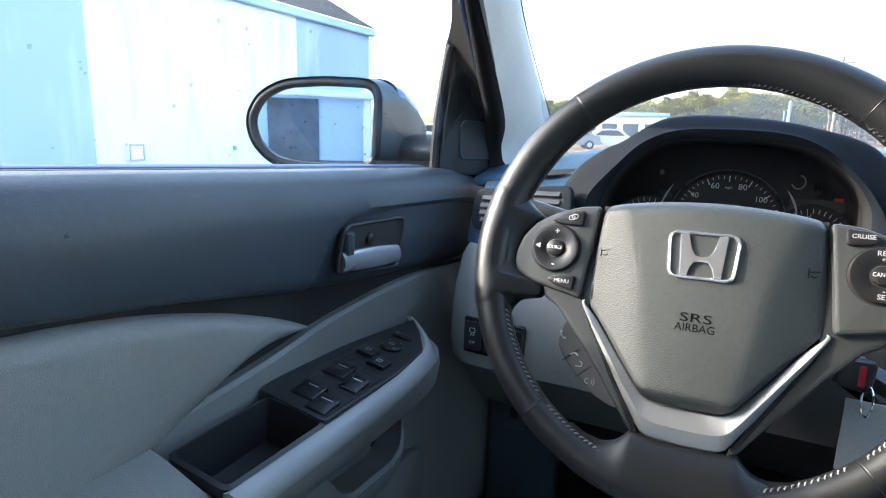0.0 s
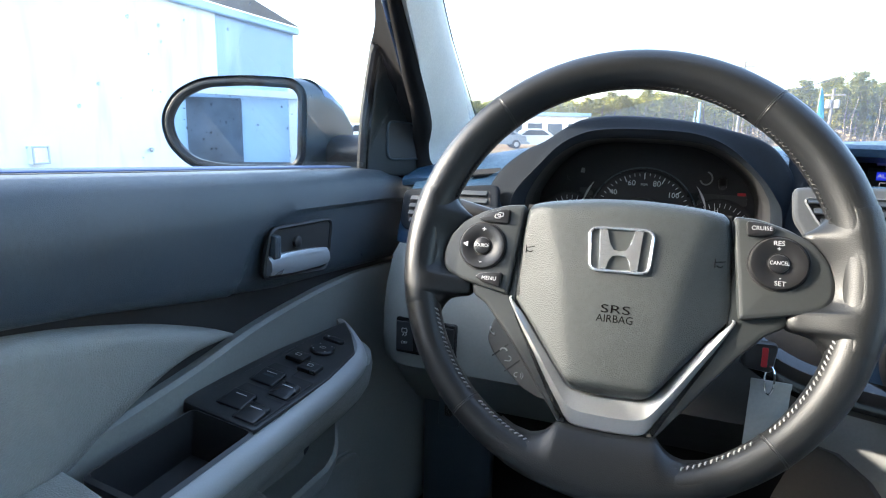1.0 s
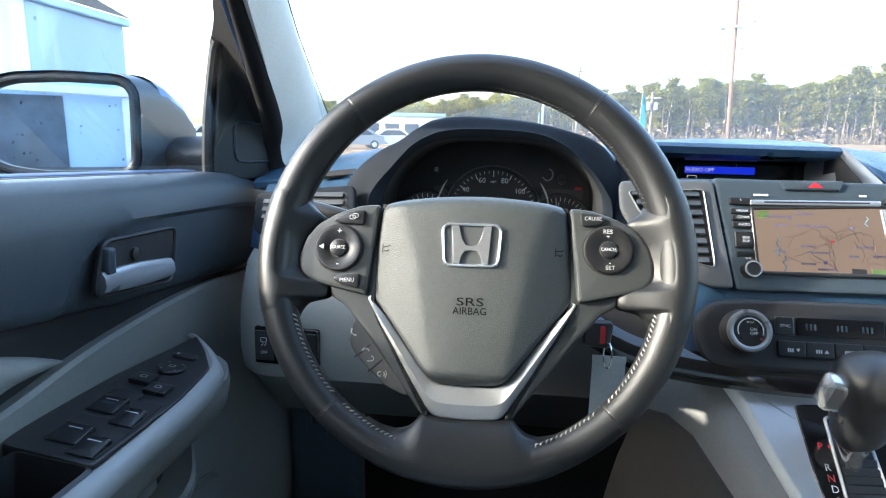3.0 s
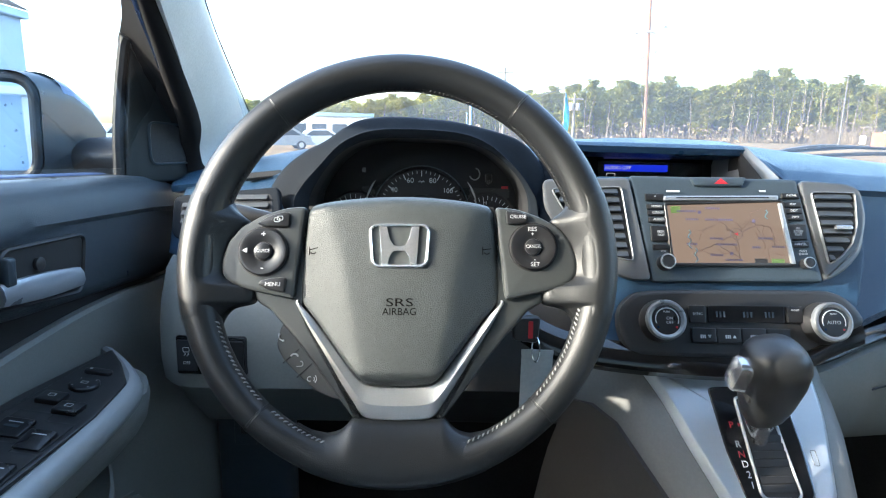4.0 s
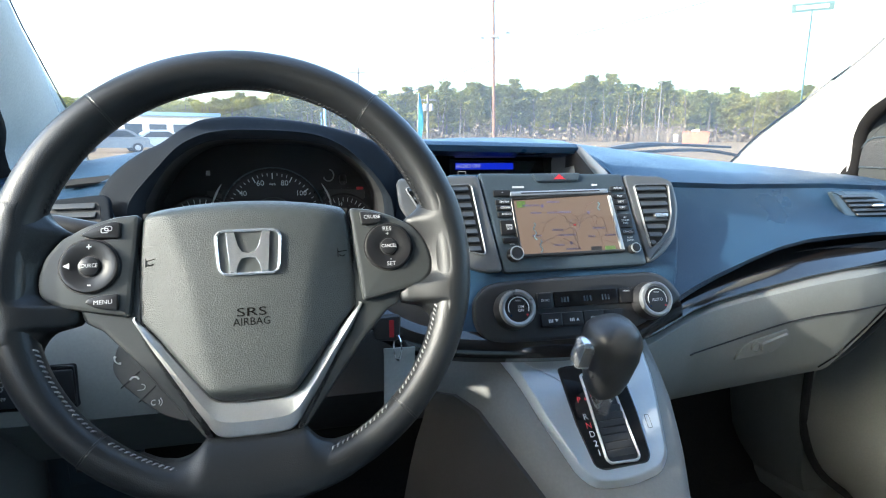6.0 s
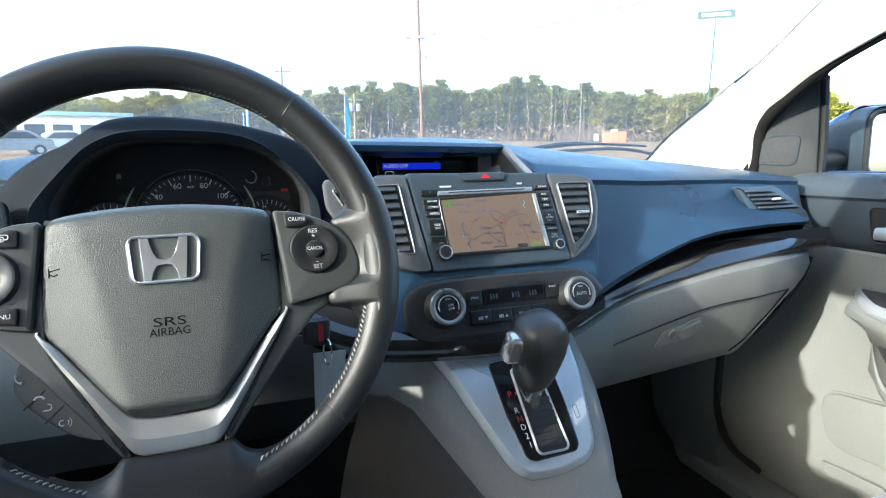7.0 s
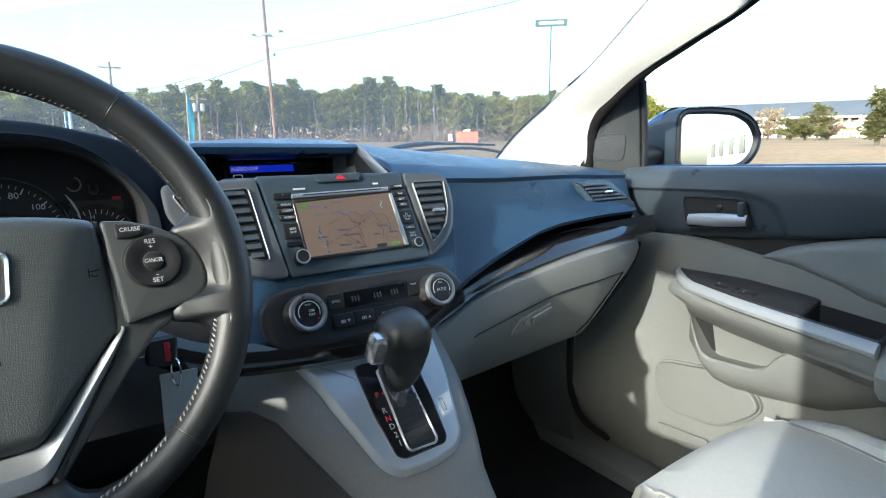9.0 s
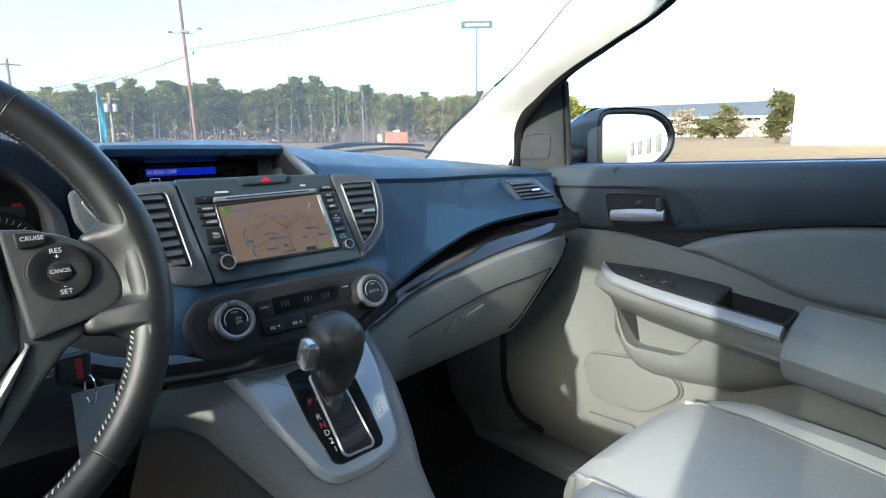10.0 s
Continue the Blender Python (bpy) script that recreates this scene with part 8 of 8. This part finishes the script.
for k in range(n):
    for z in (0.0, 2.75):
        part("door", box(-0.5, 0.5, 1.9, 2.02, z - (1.2 if z == 0 else 0), z + 1.3 if z == 0 else z + 2.1, 0.02, m=MQ @ pose((k + 0.35) * LQ / n, 0, 0)), M_BLUE if k % 2 else M_DARKWIN, motel)
        part("window", box(-0.7, 0.7, 1.9, 2.02, z + 0.1 if z == 0 else z + 0.9, z + 1.3 if z == 0 else z + 2.0, 0.02, m=MQ @ pose((k + 0.7) * LQ / n, 0, 0)), M_DARKWIN, motel)

# bushes and small trees before the motel
M_BUSH = foliage("dull_shrub_leaves", (0.175, 0.175, 0.085))
for k, (yaw, r, h, mt, sp_) in enumerate(((-64.3, 120, 5.2, M_TWIG, 2.6), (-66.0, 112, 3.2, M_BUSH, 2.3), (-67.8, 110, 5.4, M_BUSH, 1.9), (-67.0, 116, 3.6, M_BUSH, 2.0), (-68.6, 118, 3.2, M_TWIG, 1.9), (-71.9, 60, 4.3, M_BUSH, 1.15), (-55.0, 150, 7.5, M_LEAF, 3.0))):
    t = tree(40 + k, h, 0.03, 0.12, sp_, mt, ("bare bush before the motel", "small pine before the motel", "young pine tree beside the white building")[0 if mt is M_TWIG else (2 if r < 100 else 1)], 0.55 if r < 130 else 1.0)
    t.location = place(yaw, r)

# far lot: white building, parked cars
p = place(10.5, 75)
wb = base("white_shop", p, "low white flat-roofed shop across the lot", "building")
BM = Matrix.Translation(p) @ pose(0, 0, 0, 0, 0, 11)
part("wall", box(-5.5, 5.0, 0, 8, 0, 3.3, 0.05, m=BM), M_WALLW, wb)
part("roof", box(-5.8, 5.3, -0.5, 8.3, 3.3, 3.75, 0.05, m=BM), M_SKYBLUE, wb)
for k in range(4):
    part("window", box(-0.9, 0.9, -0.06, 0.02, 0.9, 2.4, 0.02, m=BM @ pose(-4.0 + 2.5 * k, 0, 0)), M_DARKWIN, wb)
M_CARW = surface("white_car_paint", (0.70, 0.71, 0.72), 0.3, vary=0.03, coat=0.6)
M_CARG = surface("grey_car_paint", (0.20, 0.22, 0.25), 0.3, vary=0.03, coat=0.6)


def parked_car(at, turn, mat, label):
    c = base("parked_car", at, label, "car", "parked cars")
    m = Matrix.Translation(at) @ pose(0, 0, 0, 0, 0, turn)
    prof = [(-2.2, 0.35), (-2.25, 0.75), (-2.1, 0.95), (-1.2, 1.02), (-0.5, 1.50), (0.9, 1.55), (1.7, 1.05), (2.1, 0.98), (2.2, 0.6), (2.15, 0.35)]
    rows = [[m @ Vector((x, y * (1.0 if z < 1.1 else 0.85), z)) for x, z in curve_closed(prof, 3)] for y in (-0.85, -0.82, 0.82, 0.85)]
    part("body", loft(rows, loop=True, caps=True), mat, c)
    for sy in (-1, 1):
        part("side_glass", plate(rounded([(-0.95, 1.04), (1.4, 1.06), (0.8, 1.46), (-0.4, 1.44)], 0.08), 0.02, 0.005, m @ Matrix.Translation((0, sy * 0.80, 0)) @ (pose(0, 0, 0, 90, 0, 0) if sy < 0 else Matrix.Scale(-1, 4, (0, 1, 0)) @ pose(0, 0, 0, 90, 0, 0))), M_DARKWIN, c)
        for x in (-1.4, 1.4):
            wl = part("wheel", lathe([(0.33, -0.1), (0.34, 0.0), (0.33, 0.1), (0.2, 0.11)], m @ Matrix.Translation((x, sy * 0.78, 0.33)) @ pose(0, 0, 0, 90, 0, 0), 18), M_MATT, c)
            part("rim", lathe([(0.2, -0.12), (0.19, 0.12), (0.05, 0.13)], m @ Matrix.Translation((x, sy * 0.78, 0.33)) @ pose(0, 0, 0, 90, 0, 0), 14), M_STEEL, wl)
    part("windscreen", plate(rounded([(-0.66, 0), (0.66, 0), (0.58, 0.75), (-0.58, 0.75)], 0.05), 0.02, 0.005, m @ basis((-1.15, 0, 1.05), (0, -1, 0), (-0.55, 0, 0.83))), M_DARKWIN, c)
    return c


parked_car(place(15.2, 46), 20, M_CARG, "grey car parked across the lot")
parked_car(place(12.0, 48), 25, M_CARW, "white car parked across the lot")
parked_car(place(29.6, 40), 80, M_CARW, "white car parked beyond the two-tone building")

# motor home standing behind, on the passenger side
RV = Matrix.Translation((3.45, -23, 0)) @ pose(0, 0, 0, 0, 0, -5.7)
rv = base("motor_home", RV.translation, "white motor home with dark windows standing behind the car", "motor home")
part("body", box(0, 2.4, -11.0, 0, 0.45, 3.1, 0.12, m=RV), M_CARW, rv)
part("cab", box(0.1, 2.3, 0, 1.4, 0.45, 1.9, 0.15, m=RV), M_CARW, rv)
part("windscreen", plate(rect(1.9, 0.7, 0.1, 0, 0), 0.03, 0.01, RV @ basis((1.2, 0.0, 2.4), (-1, 0, 0), (0, 1, 0.1))), M_DARKWIN, rv)
for y in (-1.7, -4.0, -6.5, -8.9):
    part("window", plate(rect(1.1, 0.75, 0.08), 0.03, 0.01, RV @ basis((0, y, 2.2), (0, -1, 0), (-1, 0, 0))), M_DARKWIN, rv)
part("stripe", box(-0.015, -0.005, -10.8, -0.3, 1.25, 1.40, 0.002, m=RV), M_BLUE, rv)
for y in (0.2, -7.7):
    wl = part("wheel", lathe([(0.42, -0.12), (0.44, 0), (0.42, 0.12), (0.25, 0.13)], RV @ Matrix.Translation((0.15, y, 0.44)) @ pose(0, 0, 0, 0, 90, 0), 20), M_MATT, rv)
    part("rim", lathe([(0.25, -0.14), (0.24, 0.14), (0.05, 0.15)], RV @ Matrix.Translation((0.15, y, 0.44)) @ pose(0, 0, 0, 0, 90, 0), 16), M_STEEL, wl)

# wipers at the foot of the windscreen
wiper = base("windscreen_wiper", (0.5, 0.80, 1.20), "black windscreen wiper resting at the foot of the glass", "wiper")
part("arm", tube(curve_open([(0.30, 0.88, 1.165), (0.38, 0.84, 1.212), (0.49, 0.80, 1.233), (0.60, 0.77, 1.234), (0.70, 0.74, 1.230)], 4), [0.006, 0.006, 0.006, 0.006, 0.006, 0.007, 0.010, 0.012, 0.012, 0.010, 0.007, 0.006, 0.006, 0.006, 0.006, 0.005, 0.005], 8, flat=0.6), M_BLACK, wiper)
part("blade", tube(curve_open([(0.33, 0.86, 1.195), (0.50, 0.80, 1.216), (0.64, 0.76, 1.222), (0.74, 0.72, 1.205)], 4), 0.004, 8), M_MATT, wiper)
